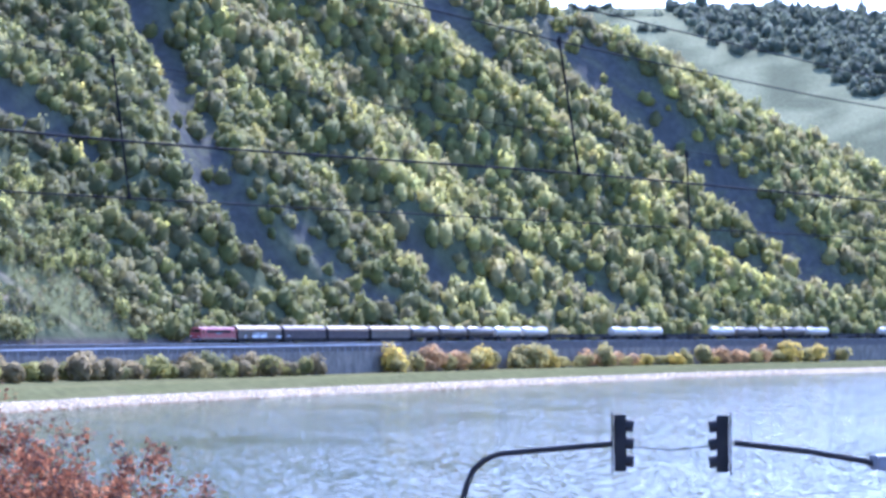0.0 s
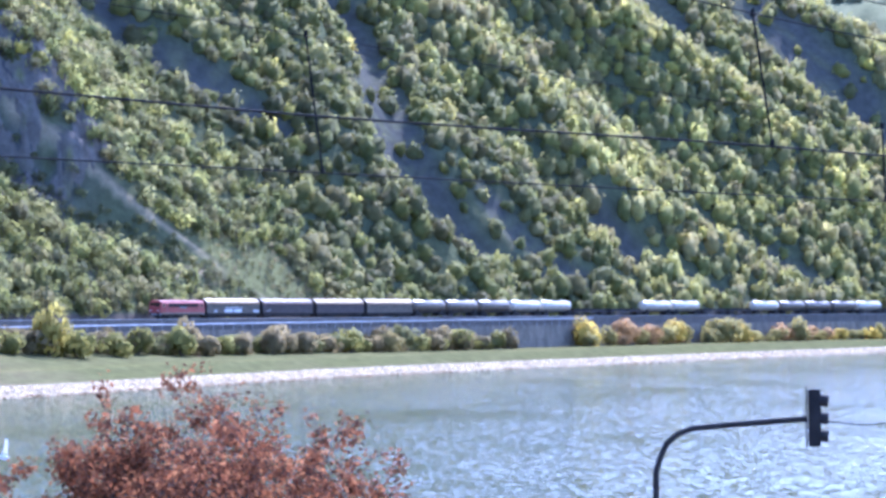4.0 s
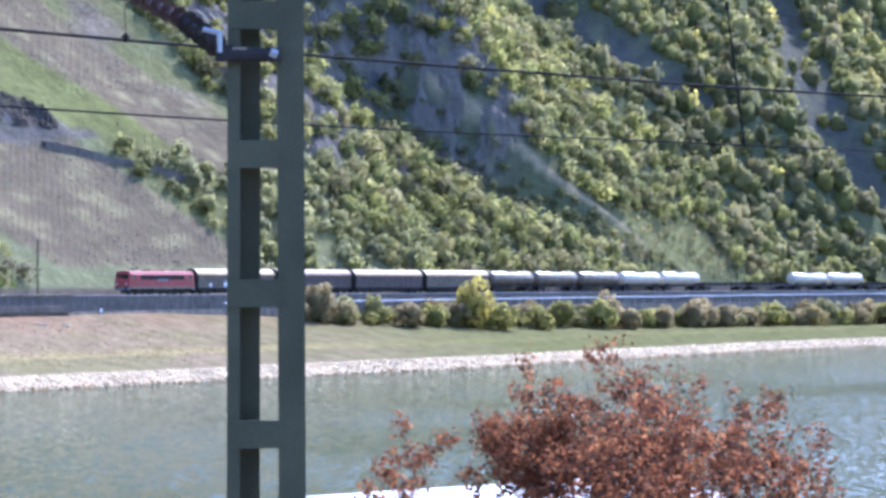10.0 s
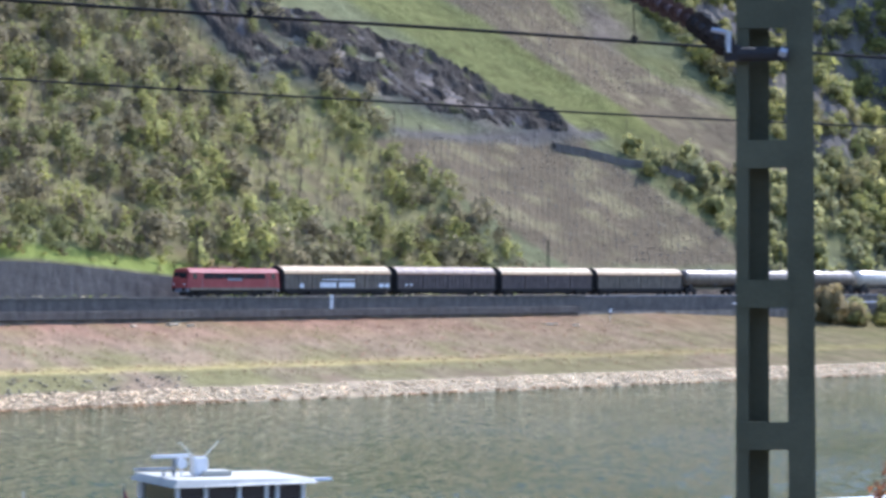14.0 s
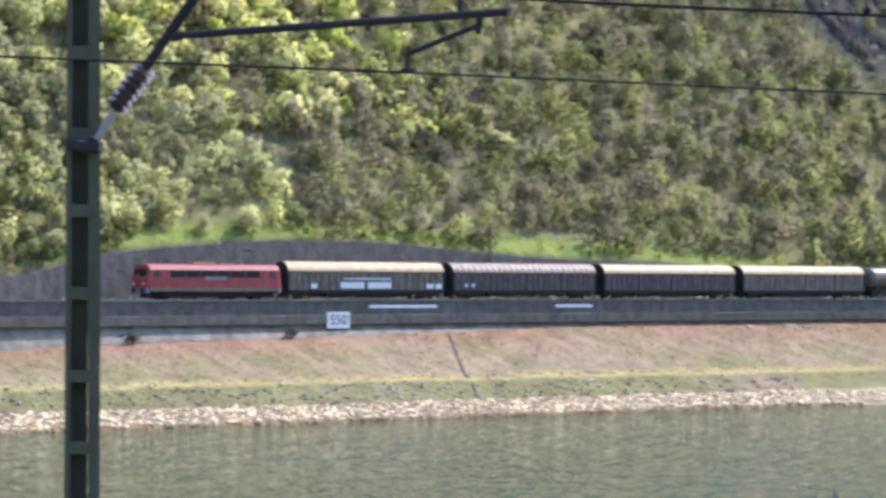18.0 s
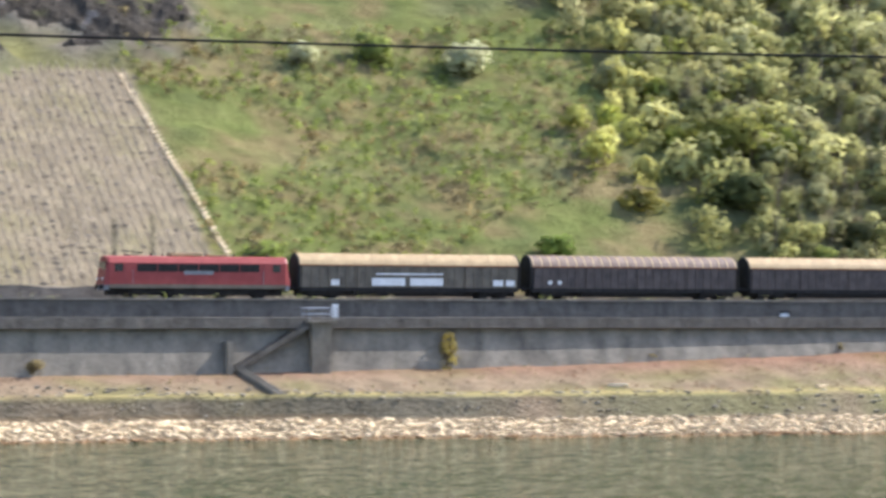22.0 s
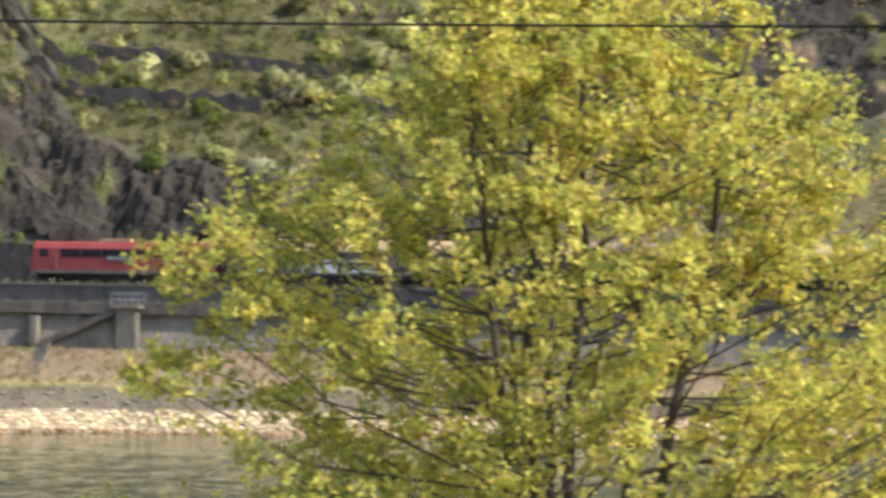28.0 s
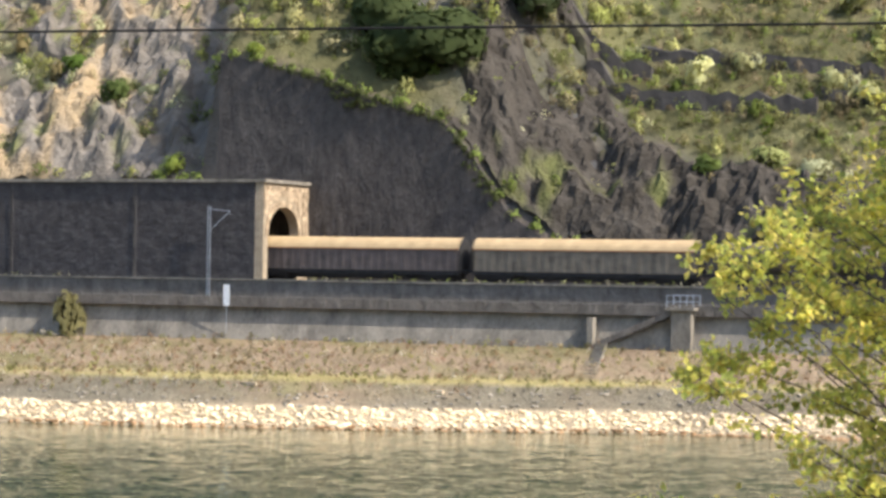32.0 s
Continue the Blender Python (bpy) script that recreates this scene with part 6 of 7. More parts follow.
# ---- far valley side beyond the bend ----
def far_hill():
    az = np.radians(np.linspace(100, 140, 90))
    rows = []
    for k, (d, e) in enumerate(((1500, 0.0), (1600, 1.0), (1750, 2.6), (1900, 4.0), (2050, 5.2), (2200, 6.2), (2350, 6.95), (2450, 7.15), (2700, 6.0))):
        ee = e + (fbm(np.degrees(az) / 6.0, np.full_like(az, k * 0.6), 3, 51.0) - 0.5) * 0.5 * (k > 0) - (np.degrees(az) - 114) * 0.05 * (e / 7)
        rows.append(np.stack([d * np.sin(az), d * np.cos(az), 13 + d * np.tan(np.radians(ee)) - (13 if k == 0 else 0)], 1))
    v0 = np.array(rows)
    k = np.linspace(0, len(rows) - 1, 60)
    a = np.minimum(k.astype(int), len(rows) - 2)
    v = v0[a] + (v0[a + 1] - v0[a]) * (k - a)[:, None, None]
    i = np.arange(v.shape[0] * v.shape[1]).reshape(v.shape[:2])
    q = np.stack([i[:-1, :-1], i[1:, :-1], i[1:, 1:], i[:-1, 1:]], -1).reshape(-1, 4)
    n = fbm(np.tile(np.degrees(az) * 1.2, (len(k), 1)), np.tile(k[:, None] * 2.2, (1, len(az))), 3, 55.0)
    col = np.ones(v.shape[:2] + (4,))
    col[..., :3] = np.array((0.13, 0.135, 0.075)) + np.clip(n * 5 - 2.0, 0, 1)[..., None] * np.array((0.1, 0.095, 0.05))
    ob = big_mesh("far_hillside", v.reshape(-1, 3), q, M_ground, col.reshape(-1, 4))
    ob.data.shade_smooth()
    tagged(ob, "distant valley side with pale vineyards", "hill", kind="structure")
    r = np.random.RandomState(6)
    out = []
    for a in np.arange(105, 130, 0.08):
        for d, e in ((2420, 7.1), (2380, 6.95), (2300, 6.7)):
            if r.uniform() < 0.8:
                aa = math.radians(a + r.uniform(-0.1, 0.1))
                out.append((d * math.sin(aa), d * math.cos(aa), 13 + d * math.tan(math.radians(e - (a - 114) * 0.05)) - 12, r.uniform(5, 9), np.array((0.17, 0.19, 0.12))))
    woods("woods", out, "dark tree line on the distant crest", seed=22, quads=60)
    out = []
    for a in np.arange(106, 126, 0.24):
        for d in np.arange(1650, 2440, 12.0):
            aa, dd = a + r.uniform(-0.18, 0.18), d + r.uniform(-7, 7)
            row = np.interp(dd, (1500, 1600, 1750, 1900, 2050, 2200, 2350, 2450), np.arange(8))
            z = float(np.interp(row, np.arange(len(rows)), [q[int(np.argmin(abs(np.degrees(az) - aa))), 2] for q in rows]))
            seen = math.degrees(math.atan2(z - 13, dd))
            if seen > 7.2 - (aa - 111.2) * 0.36 + 0.25 * math.sin(aa * 2.1):
                q = math.radians(aa)
                out.append((dd * math.sin(q), dd * math.cos(q), z - 4, r.uniform(4.5, 7.5), np.array((0.17, 0.19, 0.12)) * r.uniform(0.8, 1.2)))
    woods("woods", out, "dark woods on the upper part of the distant valley side", seed=23, quads=24, leaf=1.2, dense=True)


far_hill()


# ---- near bank: places given by bearing, elevation and distance from the tripod ----
def polar(az, el, d):
    a = radians(az)
    return Vector((d * math.sin(a), d * math.cos(a), EYE[2] + d * math.tan(radians(el))))


def curve_object(name, points, radius, mat, parent=None):
    cu = bpy.data.curves.new(name, "CURVE")
    cu.dimensions, cu.bevel_depth, cu.bevel_resolution = "3D", radius, 2
    sp = cu.splines.new("POLY")
    sp.points.add(len(points) - 1)
    for p, c in zip(sp.points, points):
        p.co = (*c, 1)
    cu.materials.append(mat)
    ob = new(name, cu)
    if parent is not None:
        ob.parent = parent
    return ob


NEAR_RAIL = 8.85
bm = bmesh.new()
grid = []
for d in (0, 6, 12, 19, 26, 34, 44, 60, 75, 85, 92):
    row = []
    for a in range(-60, 305, 5):
        z = float(np.interp(d, (0, 19, 26, 34, 60, 75, 85, 92), (8.4, 8.4, 7.0, 6.0, 5.6, 4.2, 1.0, -2.5)))
        if d < 4:
            z = 8.4
        back = max(0.0, min(1.0, (a - 170) / 15, (300 - a) / 15))
        z += back * (9.0 + 0.3 * d - z) if d > 19 else 0
        k = d * (1 + back * (12 * max(0, d - 26) / 66))
        row.append(bm.verts.new((k * math.sin(radians(a)), k * math.cos(radians(a)), z)))
    grid.append(row)
for r0, r1 in zip(grid[1:], grid[2:]):
    for i in range(len(r0) - 1):
        bm.faces.new((r0[i], r1[i], r1[i + 1], r0[i + 1]))
cap = bm.verts.new((0, 0, 8.4))
for i in range(len(grid[1]) - 1):
    bm.faces.new((cap, grid[1][i], grid[1][i + 1]))
bmesh.ops.delete(bm, geom=grid[0], context="VERTS")
bmesh.ops.recalc_face_normals(bm, faces=bm.faces)
near = tagged(part("near_bank", bm, M_ballast), "railway bed and river promenade on the near bank", "ground", kind="structure")

# platform under the tripod
tagged(part("viewing_terrace", boxes((-2.5, 2.5, -3.0, 1.6, 8.2, 11.4)), M_concrete), "plain concrete terrace where the tripod stands", "terrace", kind="structure")

# contact wires, 14.35 m above the river
WIRE_FAR = ((-30, 4.2), (-10, 5.11), (0, 5.45), (10, 5.6), (20, 5.63), (32, 5.55), (42, 5.48), (53, 5.24), (66.6, 4.89), (74, 4.5), (84, 3.96), (90, 3.58), (99.4, 3.15), (106, 2.75), (112, 2.43), (116.4, 2.11), (124, 1.6))
WIRE_NEAR = ((62, 7.0), (70.4, 6.43), (75, 6.19), (82, 5.79), (87, 5.39), (90, 5.17), (95, 4.77), (99.7, 4.37), (106.5, 3.9), (109.6, 3.67), (116.4, 2.96), (124, 2.2))
MESSENGER_NEAR = ((66, 12.5), (90, 10.2), (99, 8.7), (105.45, 7.58), (109.15, 6.61), (116.4, 4.99), (124, 3.9))
MESSENGER_FAR = ((-30, 9.5), (20, 11.0), (60, 10.0), (80, 8.8), (92, 7.3), (99.08, 6.22), (106, 5.1), (112, 4.05), (116.4, 3.5), (124, 2.7))
FEEDER = ((90, 12.0), (108.9, 7.56), (116.4, 5.68), (124, 4.2))


def reach(az, wire):
    return 1.35 / math.tan(radians(float(table(az, wire))))


def overhead(name, course, follow, radius, label):
    az = np.linspace(course[0][0], course[-1][0], 70)
    el = table(az, course)
    k = np.ones(5) / 5
    el[2:-2] = np.convolve(el, k, "valid")
    pts = [polar(a, e, reach(a, follow)) for a, e in zip(az, el)]
    return tagged(curve_object(name, pts, radius, M_wire), label, "cable")


overhead("contact_wire", WIRE_FAR, WIRE_FAR, 0.0075, "dark contact wire over the second track")
overhead("contact_wire", WIRE_NEAR, WIRE_NEAR, 0.0085, "dark contact wire over the nearer track")
overhead("messenger_wire", MESSENGER_NEAR, WIRE_NEAR, 0.006, "thin messenger wire over the nearer track")
overhead("messenger_wire", MESSENGER_FAR, WIRE_FAR, 0.004, "thin messenger wire over the second track")
overhead("feeder_wire", FEEDER, WIRE_NEAR, 0.006, "thin feeder wire above the tracks")


def dropper(az0, el0, az1, el1, wire, r=0.005):
    t = thing("dropper", pose(0, 0, 0), "thin dropper wire with dark end clamps", "dropper", "droppers of the overhead line")
    d = reach(az1, wire)
    a, b = polar(az0, el0, d), polar(az1, el1, d)
    bm = bmesh.new()
    tube(bm, a, b, r, n=6)
    part("wire", bm, M_wire, t)
    for p, q in ((a, -1), (b, 1)):
        bm = bmesh.new()
        k = max(0.75, r * 90)
        tube(bm, p + Vector((0, 0, -0.012 * k)), p + Vector((0, 0, 0.05 * k)), 0.024 * k, 0.014 * k, 8)
        tube(bm, p + Vector((-0.03 * k, 0.02 * k, q * 0.02)), p + Vector((0.03 * k, -0.02 * k, q * 0.02)), 0.01 * k, n=6)
        part("clamp", bm, M_wire, t)
    return t


dropper(109.15, 6.61, 109.57, 3.69, WIRE_NEAR, 0.011)
dropper(111.99, 4.05, 112.06, 2.43, WIRE_FAR, 0.013)
dropper(99.08, 6.22, 99.45, 3.15, WIRE_FAR, 0.011)
dropper(85.4, 10.6, 85.56, 5.5, WIRE_NEAR, 0.002)
dropper(77.0, 11.3, 76.9, 6.1, WIRE_NEAR, 0.002)
dropper(75.2, 9.0, 75.3, 4.42, WIRE_FAR, 0.002)
dropper(69.0, 9.5, 69.0, 4.75, WIRE_FAR, 0.002)


def frame_mast(az, d, turn, width, battens, label, web=0.39):
    """Two channel legs, drawing together upwards, tied by batten plates."""
    x, y = polar(az, 0, d)[:2]
    t = thing("catenary_mast", pose(x, y, 8.3, 0, 0, -az + turn), label, "mast", "masts of the near line")
    h, w = 9.6, width

    def leg(outline, side):
        bm = bmesh.new()
        rings = [[bm.verts.new((px - side * w * 0.5 * (1 - k), py, z)) for px, py in outline] for z, k in ((0, 1.0), (h, 0.84))]
        n = len(outline)
        for i in range(n):
            bm.faces.new((rings[0][i], rings[0][(i + 1) % n], rings[1][(i + 1) % n], rings[1][i]))
        bm.faces.new(rings[0][::-1])
        bm.faces.new(rings[1])
        bmesh.ops.recalc_face_normals(bm, faces=bm.faces)
        return part("leg", bm, M_mast, t)
    a = w / 2
    leg([(-a, -0.07), (-a + 0.15 * w, -0.07), (-a + 0.15 * w, 0.075), (-a + web * w, 0.075), (-a + web * w, 0.09), (-a, 0.09)], -1)
    leg([(a - 0.32 * w, -0.07), (a, -0.07), (a, 0.09), (a - 0.03 * w, 0.09), (a - 0.03 * w, -0.055), (a - 0.28 * w, -0.055), (a - 0.28 * w, 0.09), (a - 0.32 * w, 0.09)], 1)
    for el in battens:
        z = EYE[2] + d * math.tan(radians(el)) - 8.3
        k = 1 - 0.16 * z / h
        part("batten", boxes((-a * k, (a - 0.30 * w) * k, -0.076, -0.066, z - 0.165 * w, z + 0.165 * w)), M_mast, t)
    part("foundation", boxes((-0.4, 0.4, -0.4, 0.4, -0.7, 0.12), bevel=0.03), M_concrete, t)
    return t


def insulator(parent, a, b, ribs, r, mat=M_ceramic):
    a, b = Vector(a), Vector(b)
    bm = bmesh.new()
    tube(bm, a, b, r * 0.5, n=10)
    core = part("insulator", bm, mat, parent)
    for i in range(ribs):
        p = a.lerp(b, (i + 0.5) / ribs)
        q = a.lerp(b, (i + 0.85) / ribs)
        bm = bmesh.new()
        tube(bm, p, q, r, r * 0.55, 14)
        part("shed", bm, mat, core)
    return core


m1 = frame_mast(88.69, 10.5, 0, 0.345, (9.1, 6.04, 2.95, -0.16, -3.31, -6.4, -9.5), "green-grey steel frame mast with batten plates")
m2 = frame_mast(59.34, 18.0, 0, 0.262, (8.6, 6.9, 5.23, 3.42, 1.71, -0.13, -1.97, -3.55, -5.3, -7.1), "slim green-grey steel frame mast with batten plates", 0.6)


M_gloss = material("glazed_insulator", (0.03, 0.026, 0.024), (0.06, 0.05, 0.045), 9, 0.08, bump=0, spec=0.8)


def cantilever_near():
    t = thing("cantilever", pose(0, 0, 0), "dark clamped bracket arm with ribbed insulator", "bracket", "brackets of the near line")
    d = 10.4
    bm = bmesh.new()
    tube(bm, polar(87.7, 5.2, d), polar(88.95, 5.2, d), 0.03, n=10)
    tube(bm, polar(87.75, 5.05, d), polar(87.75, 5.4, d), 0.035, n=8)
    tube(bm, polar(88.85, 5.05, d), polar(88.85, 5.35, d), 0.03, n=8)
    part("clamp", bm, M_black, t)
    # added bright bars that imitate glossy highlights on the insulator
    bm = bmesh.new()
    tube(bm, polar(87.66, 5.25, d - 0.06), polar(87.66, 5.72, d - 0.06), 0.012, n=6)
    tube(bm, polar(87.66, 5.68, d - 0.06), polar(87.3, 5.76, d - 0.03), 0.012, n=6)
    tube(bm, polar(88.8, 5.26, d - 0.06), polar(88.95, 5.2, d - 0.06), 0.02, n=6)
    part("shackle", bm, M_steel, t, "bright steel bars added for the insulator's highlights")
    insulator(t, polar(87.65, 5.35, d), polar(86.85, 5.98, d + 0.2), 5, 0.05, M_gloss)
    insulator(t, polar(86.85, 5.98, d + 0.2), polar(85.5, 6.65, d + 0.5), 6, 0.045)
    bm = bmesh.new()
    tube(bm, polar(85.5, 6.65, d + 0.5), polar(79.0, 10.0, 13.4), 0.03, n=10)
    part("tube", bm, M_black, t)
    return t


def cantilever_far():
    t = thing("cantilever", pose(0, 0, 0), "dark tubular bracket arm with steady arm and insulator", "bracket", "brackets of the near line")
    dist = lambda az: float(np.interp(az, (59.4, 68.9), (17.9, 15.4)))
    p = lambda az, el: polar(az, el, dist(az))
    bm = bmesh.new()
    tube(bm, p(59.0, 3.2), p(59.75, 3.12), 0.045, n=10)
    tube(bm, p(59.55, 3.0), p(59.6, 3.35), 0.04, n=10)
    part("clamp", bm, M_black, t)
    bm = bmesh.new()
    tube(bm, p(59.58, 3.2), p(60.05, 4.0), 0.026, n=8)
    part("rod", bm, M_steel, t)
    insulator(t, p(60.05, 4.0), p(60.75, 4.95), 7, 0.085)
    bm = bmesh.new()
    tube(bm, p(60.7, 4.9), p(63.0, 8.2), 0.036, n=10)
    part("diagonal_tube", bm, M_black, t)
    bm = bmesh.new()
    tube(bm, p(61.35, 5.63), p(68.9, 6.22), 0.026, n=10)
    tube(bm, p(61.3, 5.62), p(61.5, 5.65), 0.038, n=10)
    part("registration_tube", bm, M_black, t)
    bm = bmesh.new()
    tube(bm, p(65.7, 6.15), p(65.72, 5.78), 0.016, n=8)
    tube(bm, p(65.68, 6.05), p(65.72, 5.92), 0.03, n=8)
    part("hanger", bm, M_black, t)
    bm = bmesh.new()
    tube(bm, p(67.8, 6.5), p(67.8, 6.1), 0.022, n=8)
    part("swivel", bm, M_black, t)
    bm = bmesh.new()
    tube(bm, p(68.25, 6.1), p(68.2, 5.72), 0.02, n=8)
    part("swivel", bm, M_black, t)
    bm = bmesh.new()
    tube(bm, p(68.25, 5.93), p(66.62, 5.28), 0.017, n=8)
    tube(bm, p(66.62, 5.28), p(66.6, 4.92), 0.016, n=8)
    tube(bm, p(66.5, 4.9), p(66.75, 4.9), 0.018, n=8)
    part("steady_arm", bm, M_black, t)
    return t


cantilever_near()
cantilever_far()


# ---- traffic signals over the promenade road ----
def signal_head(parent, az, el, d, side):
    h = part("signal_head", boxes((-0.11, 0.11, -0.1, 0.1, -0.5, 0.5), bevel=0.02), M_black, parent)
    h.matrix_local = Matrix.Translation(polar(az, el, d)) @ pose(0, 0, 0, 0, 0, -az)
    part("back_board", boxes((-side * 0.14 - 0.015, -side * 0.14 + 0.015, -0.24, 0.24, -0.54, 0.56)), M_black, h)
    for k in (-1, 0, 1):
        bm = bmesh.new()
        tube(bm, (side * 0.1, 0, k * 0.31), (side * 0.24, 0, k * 0.31 - 0.02), 0.105, 0.11, 14, caps=False)
        part("visor", bm, M_black, h)
        bm = bmesh.new()
        tube(bm, (side * 0.10, 0, k * 0.31), (side * 0.115, 0, k * 0.31), 0.1, n=14)
        part("lens", bm, M_glass, h)
    return h


def signal_gantry():
    d = 45.0
    t = thing("traffic_signal", pose(0, 0, 0), "black traffic signals on two curved cantilever arms", "traffic light")
    left = [polar(106.88, -9.3, d), polar(106.93, -3.62, d), polar(107.02, -3.3, d), polar(107.16, -3.0, d), polar(107.4, -2.78, d), polar(107.75, -2.64, d), polar(108.6, -2.56, d), polar(110.3, -2.42, d)]
    curve_object("pole", left, 0.055, M_black, t)
    right = [polar(113.0, -2.4, d), polar(114.6, -2.58, d), polar(115.9, -2.8, d), polar(116.4, -2.98, d), polar(116.75, -3.3, d), polar(116.85, -9.3, d)]
    curve_object("pole", right, 0.055, M_black, t)
    curve_object("cable", [polar(110.5, -2.47, d), polar(111.6, -2.56, d), polar(112.7, -2.45, d)], 0.012, M_black, t)
    signal_head(t, 110.46, -2.4, d, 1)
    signal_head(t, 112.75, -2.42, d, -1)
    part("junction_box", boxes((-0.2, 0.2, -0.15, 0.15, -0.1, 0.15), bevel=0.02), M_grey, t).matrix_local = Matrix.Translation(polar(116.25, -2.86, d))
    return t


signal_gantry()


# ---- near trees ----
def grown_tree(name, az, d, base_z, height, spread, leaf_colours, leaf_size, leaves, seed, label, stems=1, droop=0.0, low=0.25, first=0.36, taper=0.0, leafy=2):
    """Branches forked four times, with leaves gathered on the twigs."""
    x, y = polar(az, 0, d)[:2]
    t = thing(name, pose(x, y, base_z), label, "tree")
    r = random.Random(seed)
    limbs, twigs = [], []

    def grow(p, direction, length, radius, level):
        n = 3
        for _ in range(n):
            q = p + direction * (length / n)
            limbs.append((p.copy(), q.copy(), radius, radius * 0.86))
            p, radius = q, radius * 0.86
            direction = (direction + Vector((r.uniform(-1, 1), r.uniform(-1, 1), r.uniform(-0.6, 0.8) - droop * level)) * 0.16).normalized()
            if level >= leafy:
                twigs.append((p.copy(), length, level))
        if level == 5:
            return
        for _ in range(3 if level < 3 else 2):
            side = Vector((r.uniform(-1, 1), r.uniform(-1, 1), r.uniform(-0.25, 0.7))).normalized()
            grow(p, (direction * 0.75 + side * 0.85).normalized(), length * r.uniform(0.6, 0.84), radius * 0.62, level + 1)
    for i in range(stems):
        a = 6.28 * i / stems + r.uniform(-0.4, 0.4)
        lean = 0.0 if stems == 1 else 0.42 + 0.25 * (i % 2)
        grow(Vector((0.12 * math.cos(a), 0.12 * math.sin(a), -0.2)), Vector((lean * math.cos(a), lean * math.sin(a), 1)).normalized(), height * first, 0.012 * height, 0)
    top = sorted(q.z for q, _, _ in twigs)[int(len(twigs) * 0.97)]
    wide = sorted(math.hypot(q.x, q.y) for q, _, _ in twigs)[int(len(twigs) * 0.96)]
    fz, fx = height / top, spread / wide
    def fit(v):
        k = fx * (1 + taper * (0.6 - min(v.z / top, 1.2)))
        return Vector((v.x * k, v.y * k, v.z * fz))

    trunk, branches = bmesh.new(), bmesh.new()
    for p, q, r0, r1 in limbs:
        tube(trunk if r0 > 0.0075 * height else branches, fit(p), fit(q), max(r0, 0.006), max(r1, 0.005), 7 if r0 > 0.02 else 4, caps=False)
    part("trunk", trunk, M_bark, t)
    part("branchwork", branches, M_bark, t)["kind"] = "stuff"
    rr = np.random.RandomState(seed)
    pick = rr.randint(0, len(twigs), leaves // 18).repeat(18)[:leaves]
    c = np.array([fit(twigs[i][0]) for i in pick]) + rr.normal(0, leaf_size * 1.5, (len(pick), 3))
    c = c[c[:, 2] > low * height]
    n = len(c)
    nor = rr.normal(0, 1, (n, 3)) + (0, 0, 0.5)
    nor /= np.linalg.norm(nor, axis=1)[:, None]
    a = np.cross(nor, rr.normal(0, 1, (n, 3)))
    a /= np.linalg.norm(a, axis=1)[:, None]
    b = np.cross(nor, a)
    e = rr.uniform(0.5, 1.1, (n, 1)) * leaf_size
    v = np.stack([c - a * e, c + b * e * 0.55 + nor * e * 0.15, c + a * e, c - b * e * 0.55 + nor * e * 0.15], 1).reshape(-1, 3)
    col = np.ones((n, 4))
    col[:, :3] = np.array(leaf_colours)[rr.randint(0, len(leaf_colours), n)] * rr.uniform(0.75, 1.25, (n, 1))
    crown = big_mesh("crown", v, np.arange(n * 4).reshape(-1, 4), M_leaf, col.repeat(4, 0))
    crown.parent = t
    crown["kind"] = "stuff"
    return t


grown_tree("copper_tree", 96.0, 45, 5.7, 5.35, 4.3, ((0.225, 0.09, 0.042), (0.15, 0.062, 0.033), (0.3, 0.138, 0.064), (0.075, 0.04, 0.028)), 0.066, 27000, 21, "copper-red leaved tree with dark bare branches on the promenade", stems=6, first=0.3)

